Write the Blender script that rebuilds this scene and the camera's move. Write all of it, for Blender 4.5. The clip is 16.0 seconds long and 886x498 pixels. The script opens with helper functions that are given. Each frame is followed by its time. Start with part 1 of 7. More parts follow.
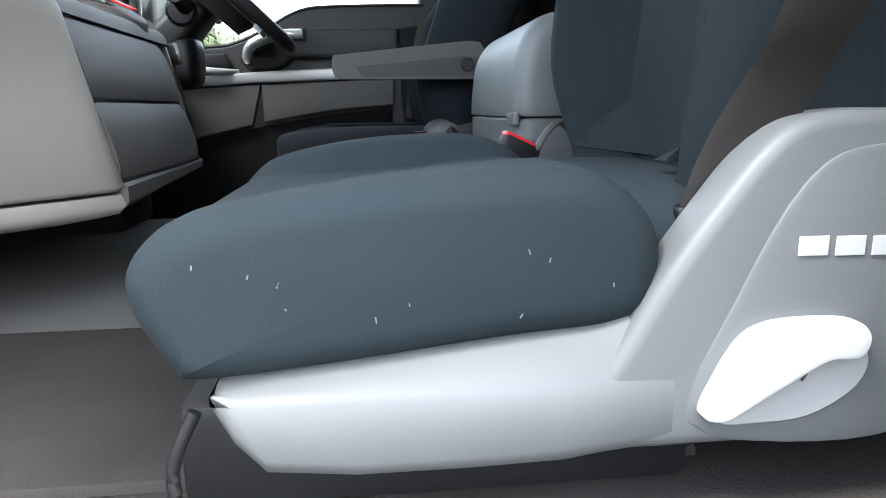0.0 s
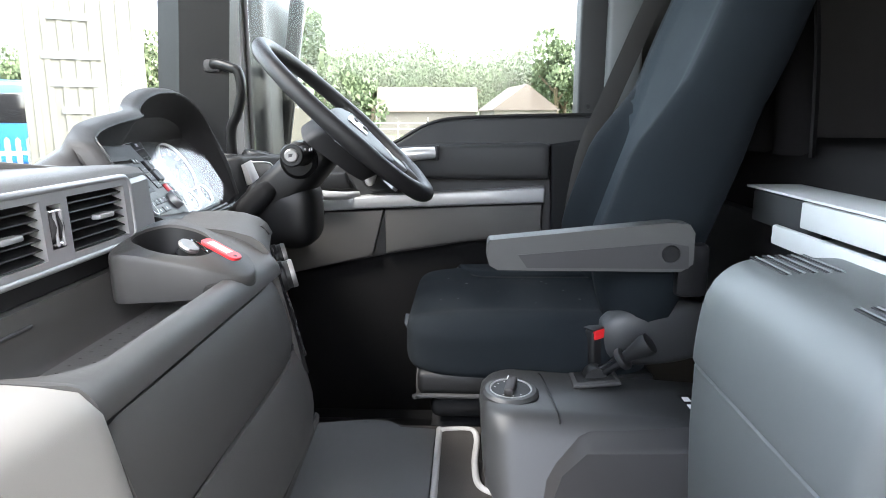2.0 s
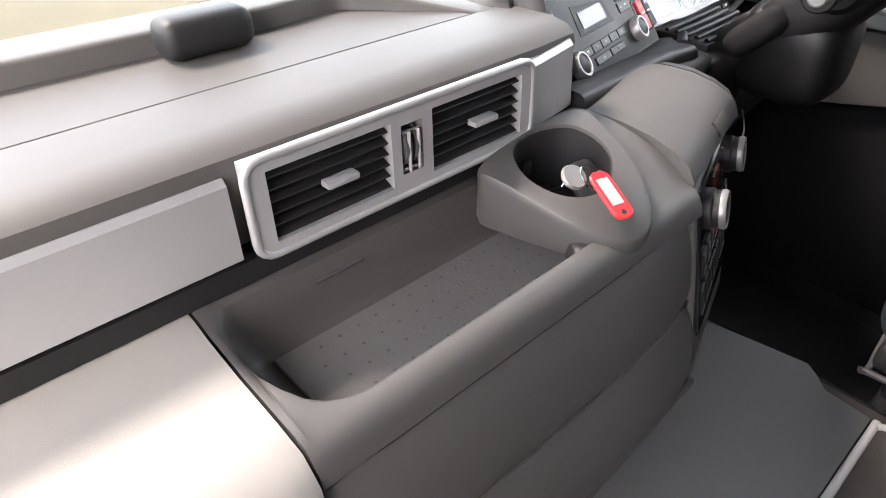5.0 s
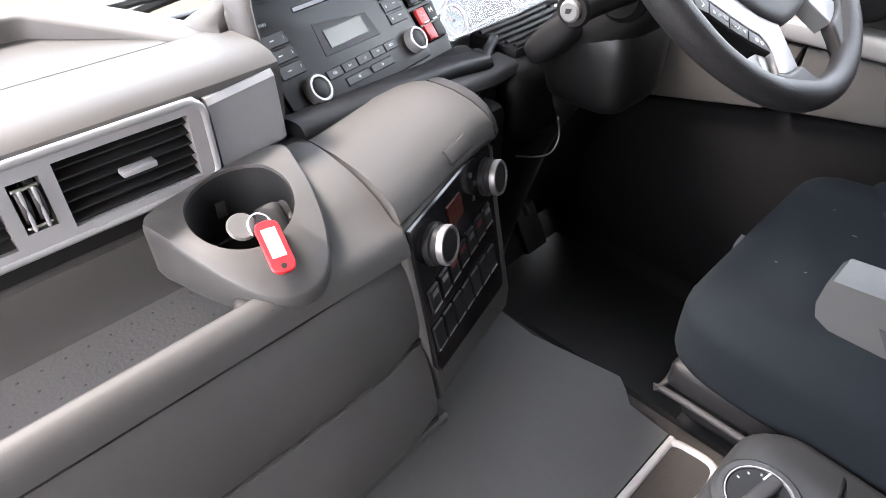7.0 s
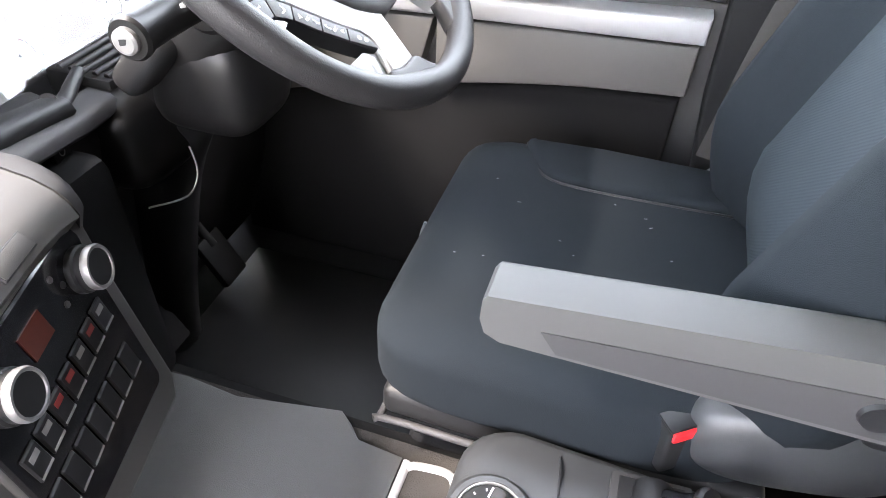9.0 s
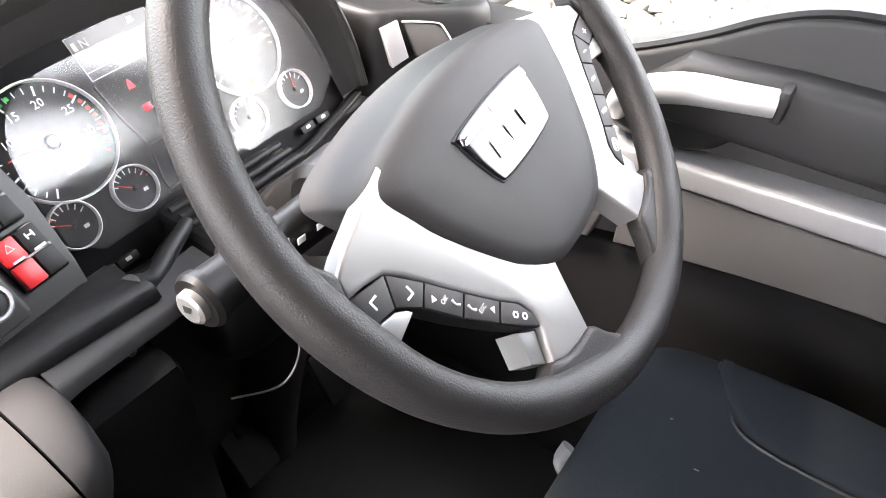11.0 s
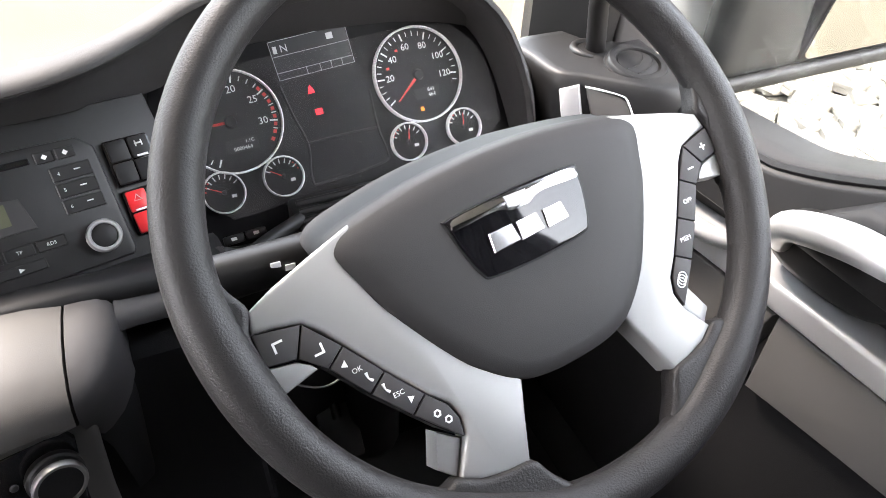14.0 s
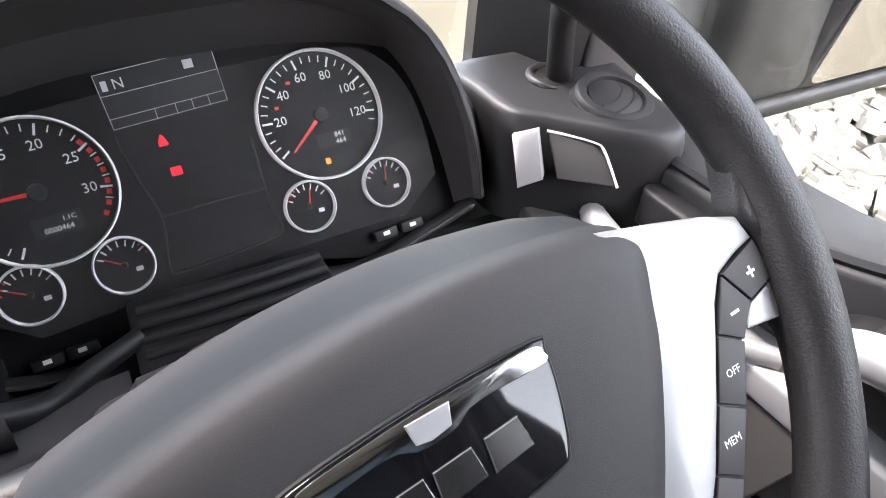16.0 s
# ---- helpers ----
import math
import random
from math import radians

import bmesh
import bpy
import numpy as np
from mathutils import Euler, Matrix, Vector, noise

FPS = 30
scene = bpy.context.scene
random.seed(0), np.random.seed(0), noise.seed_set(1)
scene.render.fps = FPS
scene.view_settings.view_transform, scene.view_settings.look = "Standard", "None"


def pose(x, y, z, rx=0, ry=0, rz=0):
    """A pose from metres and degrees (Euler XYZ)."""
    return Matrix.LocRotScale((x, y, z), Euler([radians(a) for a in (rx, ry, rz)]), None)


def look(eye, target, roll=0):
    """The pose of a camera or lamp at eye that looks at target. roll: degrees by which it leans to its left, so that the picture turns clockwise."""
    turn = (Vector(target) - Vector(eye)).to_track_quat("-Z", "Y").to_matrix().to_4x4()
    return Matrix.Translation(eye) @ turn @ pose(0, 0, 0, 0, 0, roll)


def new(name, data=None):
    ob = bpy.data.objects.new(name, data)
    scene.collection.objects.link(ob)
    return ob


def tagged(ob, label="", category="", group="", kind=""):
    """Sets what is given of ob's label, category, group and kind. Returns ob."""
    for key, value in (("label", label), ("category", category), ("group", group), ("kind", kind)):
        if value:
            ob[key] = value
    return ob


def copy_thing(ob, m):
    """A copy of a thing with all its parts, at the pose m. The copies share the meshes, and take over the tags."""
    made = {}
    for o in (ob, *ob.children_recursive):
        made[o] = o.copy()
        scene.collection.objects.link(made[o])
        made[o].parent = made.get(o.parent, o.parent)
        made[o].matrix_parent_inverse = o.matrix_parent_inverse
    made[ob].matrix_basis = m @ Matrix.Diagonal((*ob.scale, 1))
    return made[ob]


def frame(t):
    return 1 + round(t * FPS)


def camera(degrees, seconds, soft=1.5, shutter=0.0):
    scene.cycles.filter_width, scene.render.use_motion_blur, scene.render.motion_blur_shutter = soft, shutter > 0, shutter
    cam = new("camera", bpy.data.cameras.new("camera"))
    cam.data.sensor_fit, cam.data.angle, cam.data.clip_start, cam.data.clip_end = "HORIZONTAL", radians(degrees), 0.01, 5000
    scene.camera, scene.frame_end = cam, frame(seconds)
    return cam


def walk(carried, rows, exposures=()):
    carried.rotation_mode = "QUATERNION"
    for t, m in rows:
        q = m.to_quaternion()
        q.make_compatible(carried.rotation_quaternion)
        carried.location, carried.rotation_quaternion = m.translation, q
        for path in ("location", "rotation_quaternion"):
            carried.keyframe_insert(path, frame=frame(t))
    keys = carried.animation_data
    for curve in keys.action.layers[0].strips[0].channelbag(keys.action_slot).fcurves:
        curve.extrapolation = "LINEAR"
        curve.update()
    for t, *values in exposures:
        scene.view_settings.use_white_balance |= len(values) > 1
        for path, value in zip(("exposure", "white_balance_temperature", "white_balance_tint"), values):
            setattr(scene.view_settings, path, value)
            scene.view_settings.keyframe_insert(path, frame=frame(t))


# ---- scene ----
# ---- camera and its walk ----
cam = camera(68.2, 16.0, soft=0.9)
PATH = [
    (0, (-1.227, -0.212, 0.268), (0.716, -0.431, -0.151), -0.5),
    (0.5, (-1.103, -0.17, 0.364), (0.838, -0.395, -0.062), -0.5),
    (1, (-0.965, -0.158, 0.448), (0.982, -0.351, 0.035), -0.6),
    (1.5, (-0.829, -0.117, 0.542), (1.125, -0.219, 0.13), 0.3),
    (2, (-0.756, -0.097, 0.605), (1.202, -0.029, 0.207), 0.1),
    (2.5, (-0.639, -0.087, 0.581), (1.317, 0.027, 0.183), -0.2),
    (3, (-0.52, -0.06, 0.63), (1.411, 0.193, 0.173), 0.5),
    (3.5, (-0.478, -0.064, 0.707), (1.343, 0.394, 0.018), 0.9),
    (4, (-0.464, -0.026, 0.747), (1.158, 0.653, -0.204), 1.2),
    (4.2, (-0.464, -0.023, 0.749), (1.044, 0.803, -0.272), 1.1),
    (6.3, (-0.32, -0.167, 0.803), (0.569, 1.06, -0.503), 2.3),
    (6.5, (-0.291, -0.176, 0.813), (0.632, 1.024, -0.495), 2.3),
    (7, (-0.2, -0.196, 0.789), (0.915, 0.884, -0.473), 0.9),
    (7.5, (-0.186, -0.241, 0.813), (1.114, 0.557, -0.481), 1.1),
    (8, (-0.144, -0.28, 0.795), (1.262, 0.325, -0.492), 0.6),
    (8.2, (-0.136, -0.27, 0.773), (1.303, 0.246, -0.516), 1.3),
    (10.3, (0.209, -0.122, 0.839), (1.659, 0.273, -0.48), 3.1),
    (10.5, (0.217, -0.107, 0.845), (1.646, 0.365, -0.472), 3.3),
    (11, (0.274, -0.069, 0.846), (1.541, 0.747, -0.469), 3.1),
    (11.5, (0.291, -0.056, 0.856), (1.291, 1.083, -0.448), 3.3),
    (12, (0.292, -0.078, 0.88), (1.079, 1.224, -0.419), 3.4),
    (12.5, (0.322, -0.124, 0.909), (1.002, 1.245, -0.381), 2.4),
    (13, (0.377, -0.121, 0.931), (1.028, 1.271, -0.35), 1.9),
    (13.5, (0.432, -0.138, 0.913), (1.091, 1.251, -0.365), 2.1),
    (14, (0.455, -0.181, 0.879), (1.13, 1.193, -0.408), 2.2),
    (14.5, (0.452, -0.239, 0.837), (1.196, 1.091, -0.457), 2.7),
    (15, (0.461, -0.238, 0.827), (1.246, 1.063, -0.473), 3.0),
    (15.5, (0.529, -0.103, 0.838), (1.336, 1.193, -0.454), 3.3),
    (16, (0.6, 0.024, 0.807), (1.389, 1.341, -0.474), 4.1),
]
walk(cam, [(t, look(eye, target, roll)) for t, eye, target, roll in PATH],
     exposures=[(0.0, 3.90, 6300, 9), (0.5, 4.80, 6350, 9), (1.0, 5.12, 6400, 9), (1.5, 4.95, 6450, 10), (2.5, 4.25, 6600, 12), (3.5, 4.35, 7200, 17), (6.5, 4.95, 6900, 18), (7.5, 5.60, 6850, 17), (8.0, 6.1, 6850, 16), (10.5, 5.92, 7150, 18), (11.5, 5.15, 7350, 19), (12.5, 5.05, 7300, 18), (14.5, 5.18, 7000, 17), (15.0, 5.25, 6950, 18), (16.0, 4.72, 6800, 20)])

# ---- light ----
world = bpy.data.worlds.new("sky")
scene.world = world
world.use_nodes = True
wn = world.node_tree.nodes
sky = wn.new("ShaderNodeTexSky")
sky.sky_type, sky.sun_disc = "NISHITA", False
sky.sun_elevation, sky.sun_rotation = radians(48), radians(200)
sky.air_density, sky.dust_density = 1.0, 4.0
wn["Background"].inputs["Strength"].default_value = 0.14
pale = wn.new("ShaderNodeHueSaturation")
pale.inputs["Saturation"].default_value = 0.45
world.node_tree.links.new(sky.outputs[0], pale.inputs["Color"])
world.node_tree.links.new(pale.outputs[0], wn["Background"].inputs["Color"])
sun = new("sun", bpy.data.lights.new("sun", "SUN"))
sun.data.energy, sun.data.angle, sun.data.color = 0.5, radians(14), (1.0, 0.96, 0.9)
sun.matrix_world = look((-3, 6, 9), (0, 0, 0))


# ---- materials ----
def mat(name, color, rough=0.5, metal=0.0, grain=900.0, bump=0.15, vary=0.12, patch=9.0, coat=0.0, spec=0.5, rvary=0.1, weave=0.0):
    """A painted, moulded or woven surface with fine relief and slow variation of colour and gloss."""
    m = bpy.data.materials.new(name)
    m.use_nodes = True
    nt = m.node_tree
    b = nt.nodes["Principled BSDF"]
    b.inputs["Metallic"].default_value = metal
    b.inputs["Specular IOR Level"].default_value = spec
    b.inputs["Coat Weight"].default_value = coat
    co = nt.nodes.new("ShaderNodeTexCoord")
    slow = nt.nodes.new("ShaderNodeTexNoise")
    slow.inputs["Scale"].default_value, slow.inputs["Detail"].default_value = patch, 5
    fine = nt.nodes.new("ShaderNodeTexNoise")
    fine.inputs["Scale"].default_value, fine.inputs["Detail"].default_value = grain, 2
    for n in (slow, fine):
        nt.links.new(co.outputs["Object"], n.inputs["Vector"])
    ramp = nt.nodes.new("ShaderNodeMix")
    ramp.data_type = "RGBA"
    ramp.inputs["A"].default_value = (*[c * (1 - vary) for c in color], 1)
    ramp.inputs["B"].default_value = (*[min(1, c * (1 + vary)) for c in color], 1)
    height, tone = fine.outputs["Fac"], slow.outputs["Fac"]
    if weave:
        rib = nt.nodes.new("ShaderNodeTexWave")
        rib.bands_direction = "DIAGONAL"
        rib.inputs["Scale"].default_value, rib.inputs["Distortion"].default_value = weave, 1.5
        rib.inputs["Detail Scale"].default_value = 3.0
        nt.links.new(co.outputs["Object"], rib.inputs["Vector"])
        both = []
        for source, share in ((height, 0.5), (tone, 0.6)):
            half = nt.nodes.new("ShaderNodeMath")
            half.operation = "MULTIPLY"
            half.inputs[1].default_value = share
            nt.links.new(source, half.inputs[0])
            add = nt.nodes.new("ShaderNodeMath")
            add.operation = "MULTIPLY_ADD"
            add.inputs[1].default_value = 1 - share
            nt.links.new(rib.outputs["Fac"], add.inputs[0])
            nt.links.new(half.outputs[0], add.inputs[2])
            both.append(add.outputs[0])
        height, tone = both
    nt.links.new(tone, ramp.inputs["Factor"])
    nt.links.new(ramp.outputs["Result"], b.inputs["Base Color"])
    rr = nt.nodes.new("ShaderNodeMapRange")
    rr.inputs["To Min"].default_value, rr.inputs["To Max"].default_value = max(0.02, rough - rvary), min(1, rough + rvary)
    nt.links.new(slow.outputs["Fac"], rr.inputs["Value"])
    nt.links.new(rr.outputs["Result"], b.inputs["Roughness"])
    if bump:
        bp = nt.nodes.new("ShaderNodeBump")
        bp.inputs["Strength"].default_value, bp.inputs["Distance"].default_value = bump, 0.001
        nt.links.new(height, bp.inputs["Height"])
        nt.links.new(bp.outputs["Normal"], b.inputs["Normal"])
    return m


def glow(name, color, strength):
    m = bpy.data.materials.new(name)
    m.use_nodes = True
    b = m.node_tree.nodes["Principled BSDF"]
    b.inputs["Base Color"].default_value = (*color, 1)
    b.inputs["Emission Color"].default_value = (*color, 1)
    b.inputs["Emission Strength"].default_value = strength
    return m


def glass(name, tint=(1, 1, 1), rough=0.0, gloss=0.03, veil=0.0):
    m = bpy.data.materials.new(name)
    m.use_nodes = True
    nt = m.node_tree
    out = nt.nodes["Material Output"]
    nt.nodes.remove(nt.nodes["Principled BSDF"])
    t, g, mx, f, pw = (nt.nodes.new("ShaderNode" + n) for n in ("BsdfTransparent", "BsdfGlossy", "MixShader", "LayerWeight", "Math"))
    t.inputs["Color"].default_value = (*tint, 1)
    g.inputs["Roughness"].default_value = rough
    f.inputs["Blend"].default_value = 0.5
    pw.operation = "POWER"
    pw.inputs[1].default_value = 4.0
    sc = nt.nodes.new("ShaderNodeMath")
    sc.operation = "MULTIPLY_ADD"
    sc.inputs[1].default_value, sc.inputs[2].default_value = 0.6, gloss
    nt.links.new(f.outputs["Facing"], pw.inputs[0])
    nt.links.new(pw.outputs[0], sc.inputs[0])
    nt.links.new(sc.outputs[0], mx.inputs[0])
    nt.links.new(t.outputs[0], mx.inputs[1])
    nt.links.new(g.outputs[0], mx.inputs[2])
    nt.links.new(mx.outputs[0], out.inputs[0])
    # White diffuse film that stands in for glare veiling the pane.
    if veil:
        df, film, mottle, amount = (nt.nodes.new("ShaderNode" + n) for n in ("BsdfDiffuse", "MixShader", "TexNoise", "MapRange"))
        df.inputs["Color"].default_value = (0.8, 0.8, 0.78, 1)
        mottle.inputs["Scale"].default_value, mottle.inputs["Detail"].default_value = 30, 6
        amount.inputs["To Min"].default_value, amount.inputs["To Max"].default_value = veil * 0.5, veil * 1.5
        nt.links.new(mottle.outputs["Fac"], amount.inputs["Value"])
        nt.links.new(amount.outputs["Result"], film.inputs[0])
        nt.links.new(mx.outputs[0], film.inputs[1])
        nt.links.new(df.outputs[0], film.inputs[2])
        nt.links.new(film.outputs[0], out.inputs[0])
    return m

V = Vector


# ---- building helpers ----
def part(name, bm, material, parent=None, label="", sharp=35, at=None):
    """Links a bmesh as one mesh object, under a thing or a part if one is given."""
    me = bpy.data.meshes.new(name)
    bmesh.ops.recalc_face_normals(bm, faces=bm.faces)
    bm.to_mesh(me)
    bm.free()
    me.shade_smooth()
    me.set_sharp_from_angle(angle=radians(sharp))
    for m in material if isinstance(material, (list, tuple)) else (material,):
        me.materials.append(m)
    ob = new(name, me)
    if at is not None:
        ob.matrix_basis = at
    if parent is not None:
        ob.parent = parent
    if label:
        ob["label"] = label
    return ob


def thing(name, label, category, at=None, group="", kind=""):
    ob = new(name)
    ob.empty_display_size = 0.02
    if at is not None:
        ob.matrix_basis = at
    return tagged(ob, label, category, group, kind)


def basis(o, u, v):
    """A frame at o: local x along u, local y along v, local z out of the panel."""
    u = V(u).normalized()
    w = u.cross(V(v)).normalized()
    v = w.cross(u)
    m = Matrix((u, v, w)).transposed().to_4x4()
    m.translation = o
    return m


def box(size, at=(0, 0, 0), r=0.0, seg=2, bm=None, rot=None):
    """A box with rounded edges, centred on at."""
    bm = bm or bmesh.new()
    vs = bmesh.ops.create_cube(bm, size=1.0)["verts"]
    bmesh.ops.scale(bm, vec=size, verts=vs)
    if r > 0:
        es = list({e for v in vs for e in v.link_edges})
        vs = [g for g in bmesh.ops.bevel(bm, geom=es, offset=min(r, min(size) * 0.49), segments=seg, affect="EDGES", profile=0.5)["verts"]]
        vs = list({v for x in vs for f in x.link_faces for v in f.verts})
    if rot is not None:
        bmesh.ops.rotate(bm, matrix=rot, verts=vs)
    bmesh.ops.translate(bm, vec=at, verts=vs)
    return bm


def prism(outline, z0, z1, r=0.0, seg=2, bm=None):
    """An outline in x, y raised from z0 to z1, with its upper edge rounded by r."""
    bm = bm or bmesh.new()
    f = bm.faces.new([bm.verts.new((x, y, z0)) for x, y in outline])
    got = bmesh.ops.extrude_face_region(bm, geom=[f])["geom"]
    top = [g for g in got if isinstance(g, bmesh.types.BMVert)]
    bmesh.ops.translate(bm, vec=(0, 0, z1 - z0), verts=top)
    if r > 0:
        tops = set(top)
        es = [e for e in bm.edges if e.verts[0] in tops and e.verts[1] in tops]
        bmesh.ops.bevel(bm, geom=es, offset=r, segments=seg, affect="EDGES", profile=0.5)
    return bm


def rounded(w, h, r, n=4, cx=0.0, cy=0.0):
    """The outline of a rectangle with rounded corners."""
    pts = []
    for sx, sy, a0 in ((1, 1, 0), (-1, 1, 90), (-1, -1, 180), (1, -1, 270)):
        for k in range(n + 1):
            a = radians(a0 + 90 * k / n)
            pts.append((cx + sx * (w / 2 - r) + r * math.cos(a), cy + sy * (h / 2 - r) + r * math.sin(a)))
    return pts


def smooth(points, n=6, closed=False):
    """A Catmull-Rom curve through the points."""
    p = [V(q) for q in points]
    out, last = [], len(p) if closed else len(p) - 1
    for i in range(last):
        a, b, c, d = (p[(i + k) % len(p)] if closed else p[min(max(i + k, 0), len(p) - 1)] for k in (-1, 0, 1, 2))
        for k in range(n):
            t = k / n
            out.append(0.5 * (2 * b + (c - a) * t + (2 * a - 5 * b + 4 * c - d) * t * t + (3 * b - a - 3 * c + d) * t ** 3))
    if not closed:
        out.append(p[-1])
    return out


def tube(points, r, seg=8, bm=None, closed=False, flat=1.0, n=5, up=(0, 0, 1)):
    """A round or oval bar along a smooth curve; r may be one radius or one for each point."""
    seg = max(seg, 11) if seg >= 8 else seg
    bm = bm or bmesh.new()
    rad = r if isinstance(r, (list, tuple)) else [r] * len(points)
    path = smooth(points, n, closed)
    radii = [q[0] for q in smooth([(x, 0, 0) for x in rad], n, closed)]
    rings = []
    for i, p in enumerate(path):
        a = path[i - 1] if closed or i else path[0]
        b = path[(i + 1) % len(path)] if closed or i < len(path) - 1 else path[-1]
        d = (b - a).normalized()
        s = d.cross(V(up))
        s = s.normalized() if s.length > 1e-4 else d.orthogonal().normalized()
        q = s.cross(d)
        rings.append([bm.verts.new(p + radii[i] * (s * math.cos(x) + q * math.sin(x) * flat)) for x in (2 * math.pi * k / seg for k in range(seg))])
    count = len(rings) if closed else len(rings) - 1
    for i in range(count):
        a, b = rings[i], rings[(i + 1) % len(rings)]
        for k in range(seg):
            bm.faces.new((a[k], a[(k + 1) % seg], b[(k + 1) % seg], b[k]))
    if not closed:
        bm.faces.new(rings[0])
        bm.faces.new(rings[-1])
    return bm


def lathe(profile, seg=24, bm=None, at=(0, 0, 0)):
    """Radius and height pairs turned round the local z."""
    bm = bm or bmesh.new()
    rings = []
    for r, z in profile:
        if r < 1e-5:
            rings.append([bm.verts.new((at[0], at[1], at[2] + z))])
        else:
            rings.append([bm.verts.new((at[0] + r * math.cos(a), at[1] + r * math.sin(a), at[2] + z)) for a in (2 * math.pi * k / seg for k in range(seg))])
    for a, b in zip(rings, rings[1:]):
        for k in range(seg):
            q = [a[k % len(a)], a[(k + 1) % len(a)], b[(k + 1) % len(b)], b[k % len(b)]]
            q = list(dict.fromkeys(q))
            if len(q) > 2:
                bm.faces.new(q)
    return bm


def loft(rings, bm=None, closed=True, caps=True):
    """A skin over rings of equally many points."""
    bm = bm or bmesh.new()
    vs = [[bm.verts.new(p) for p in ring] for ring in rings]
    n = len(vs[0])
    for a, b in zip(vs, vs[1:]):
        for k in range(n if closed else n - 1):
            bm.faces.new((a[k], a[(k + 1) % n], b[(k + 1) % n], b[k]))
    if caps and closed:
        bm.faces.new(vs[0])
        bm.faces.new(vs[-1])
    return bm


def cushion(size, at=(0, 0, 0), power=5.0, cuts=12, shape=None, bm=None):
    """A soft block: a cube drawn towards a superellipsoid; shape moves each unit point (-1..1) further."""
    bm = bm or bmesh.new()
    vs = bmesh.ops.create_cube(bm, size=2.0)["verts"]
    es = list({e for v in vs for e in v.link_edges})
    bmesh.ops.subdivide_edges(bm, edges=es, cuts=cuts, use_grid_fill=True)
    for v in bm.verts:
        n = sum(abs(c) ** power for c in v.co) ** (1 / power)
        p = v.co / n
        if shape:
            p = V(shape(*p))
        v.co = V(at) + V((p[0] * size[0] / 2, p[1] * size[1] / 2, p[2] * size[2] / 2))
    return bm


def text(body, size, material, parent, at, label=""):
    """Printed characters as a thin raised mesh."""
    cu = bpy.data.curves.new("print", "FONT")
    cu.body, cu.size, cu.align_x, cu.align_y, cu.resolution_u, cu.extrude = body, size, "CENTER", "CENTER", 2, 0.0001
    tmp = bpy.data.objects.new("print", cu)
    scene.collection.objects.link(tmp)
    me = bpy.data.meshes.new_from_object(tmp.evaluated_get(bpy.context.evaluated_depsgraph_get()))
    bpy.data.objects.remove(tmp)
    bpy.data.curves.remove(cu)
    me.materials.clear()
    me.materials.append(material)
    ob = new("printing", me)
    ob.matrix_basis, ob.parent = at, parent
    if label:
        ob["label"] = label
    return ob



BEIGE = mat("warm grey moulded plastic", (0.225, 0.213, 0.198), 0.5, grain=1400, bump=0.15, vary=0.08)
GREY = mat("mid grey grained plastic", (0.0625, 0.0595, 0.0560), 0.55, grain=1500, bump=0.2, vary=0.12, spec=0.35)
PANEL = mat("charcoal grained fascia plastic", (0.057, 0.0546, 0.052), 0.52, grain=1500, bump=0.2, vary=0.12)
BOXGREY = mat("grey green box plastic", (0.118, 0.124, 0.122), 0.44, grain=1500, bump=0.25, vary=0.1)
DARK = mat("dark grey grained plastic", (0.040, 0.0385, 0.039), 0.55, grain=1500, bump=0.1, vary=0.1, spec=0.3)
BLACK = mat("black plastic", (0.011, 0.011, 0.0115), 0.5, grain=1500, bump=0.12, vary=0.1, spec=0.3)
INK = mat("deep black plastic", (0.0048, 0.0046, 0.0046), 0.42, grain=1500, bump=0.1, vary=0.1, spec=0.3)
POD = mat("charcoal pod plastic", (0.0105, 0.0105, 0.0108), 0.5, grain=1500, bump=0.15, vary=0.1, spec=0.35)
RADIO = mat("black radio plastic", (0.014, 0.0138, 0.0138), 0.45, grain=1500, bump=0.10, vary=0.1, spec=0.38)
GLOSS = mat("black gloss plastic", (0.008, 0.008, 0.009), 0.12, bump=0.0, vary=0.05, rvary=0.03)
SILVER = mat("silver painted plastic", (0.33, 0.33, 0.33), 0.36, metal=0.35, grain=2500, bump=0.05, vary=0.05)
SEATGREY = mat("light grey seat plastic", (0.125, 0.130, 0.131), 0.44, grain=1600, bump=0.12, vary=0.05)
CHROME = mat("chrome", (0.8, 0.8, 0.8), 0.12, metal=1.0, bump=0.0, vary=0.03, rvary=0.05)
FABRIC = mat("blue grey woven upholstery", (0.0152, 0.0232, 0.0282), 0.92, grain=1100, bump=0.35, vary=0.16, patch=8, spec=0.25)
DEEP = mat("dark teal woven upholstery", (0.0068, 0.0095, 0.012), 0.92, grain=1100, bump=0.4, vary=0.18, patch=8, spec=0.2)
CENTRE = mat("ribbed blue grey upholstery", (0.0120, 0.0168, 0.0195), 0.9, grain=700, bump=0.4, vary=0.06, patch=10, spec=0.25, weave=100)
MIDDLE = mat("ribbed dark blue grey upholstery", (0.0175, 0.0235, 0.0280), 0.9, grain=700, bump=0.4, vary=0.08, patch=10, spec=0.2, weave=100)
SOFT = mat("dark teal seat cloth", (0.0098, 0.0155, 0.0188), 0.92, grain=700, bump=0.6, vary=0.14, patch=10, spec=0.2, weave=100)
CONSOLE = mat("charcoal console plastic", (0.036, 0.037, 0.038), 0.42, grain=1500, bump=0.2, vary=0.08)
PIT = mat("matt black for trim and shade", (0.010, 0.010, 0.0105), 0.85, grain=900, bump=0.3, vary=0.15, spec=0.15)
DOORTRIM = mat("charcoal door trim", (0.020, 0.0196, 0.020), 0.55, grain=1500, bump=0.2, vary=0.1, spec=0.35)
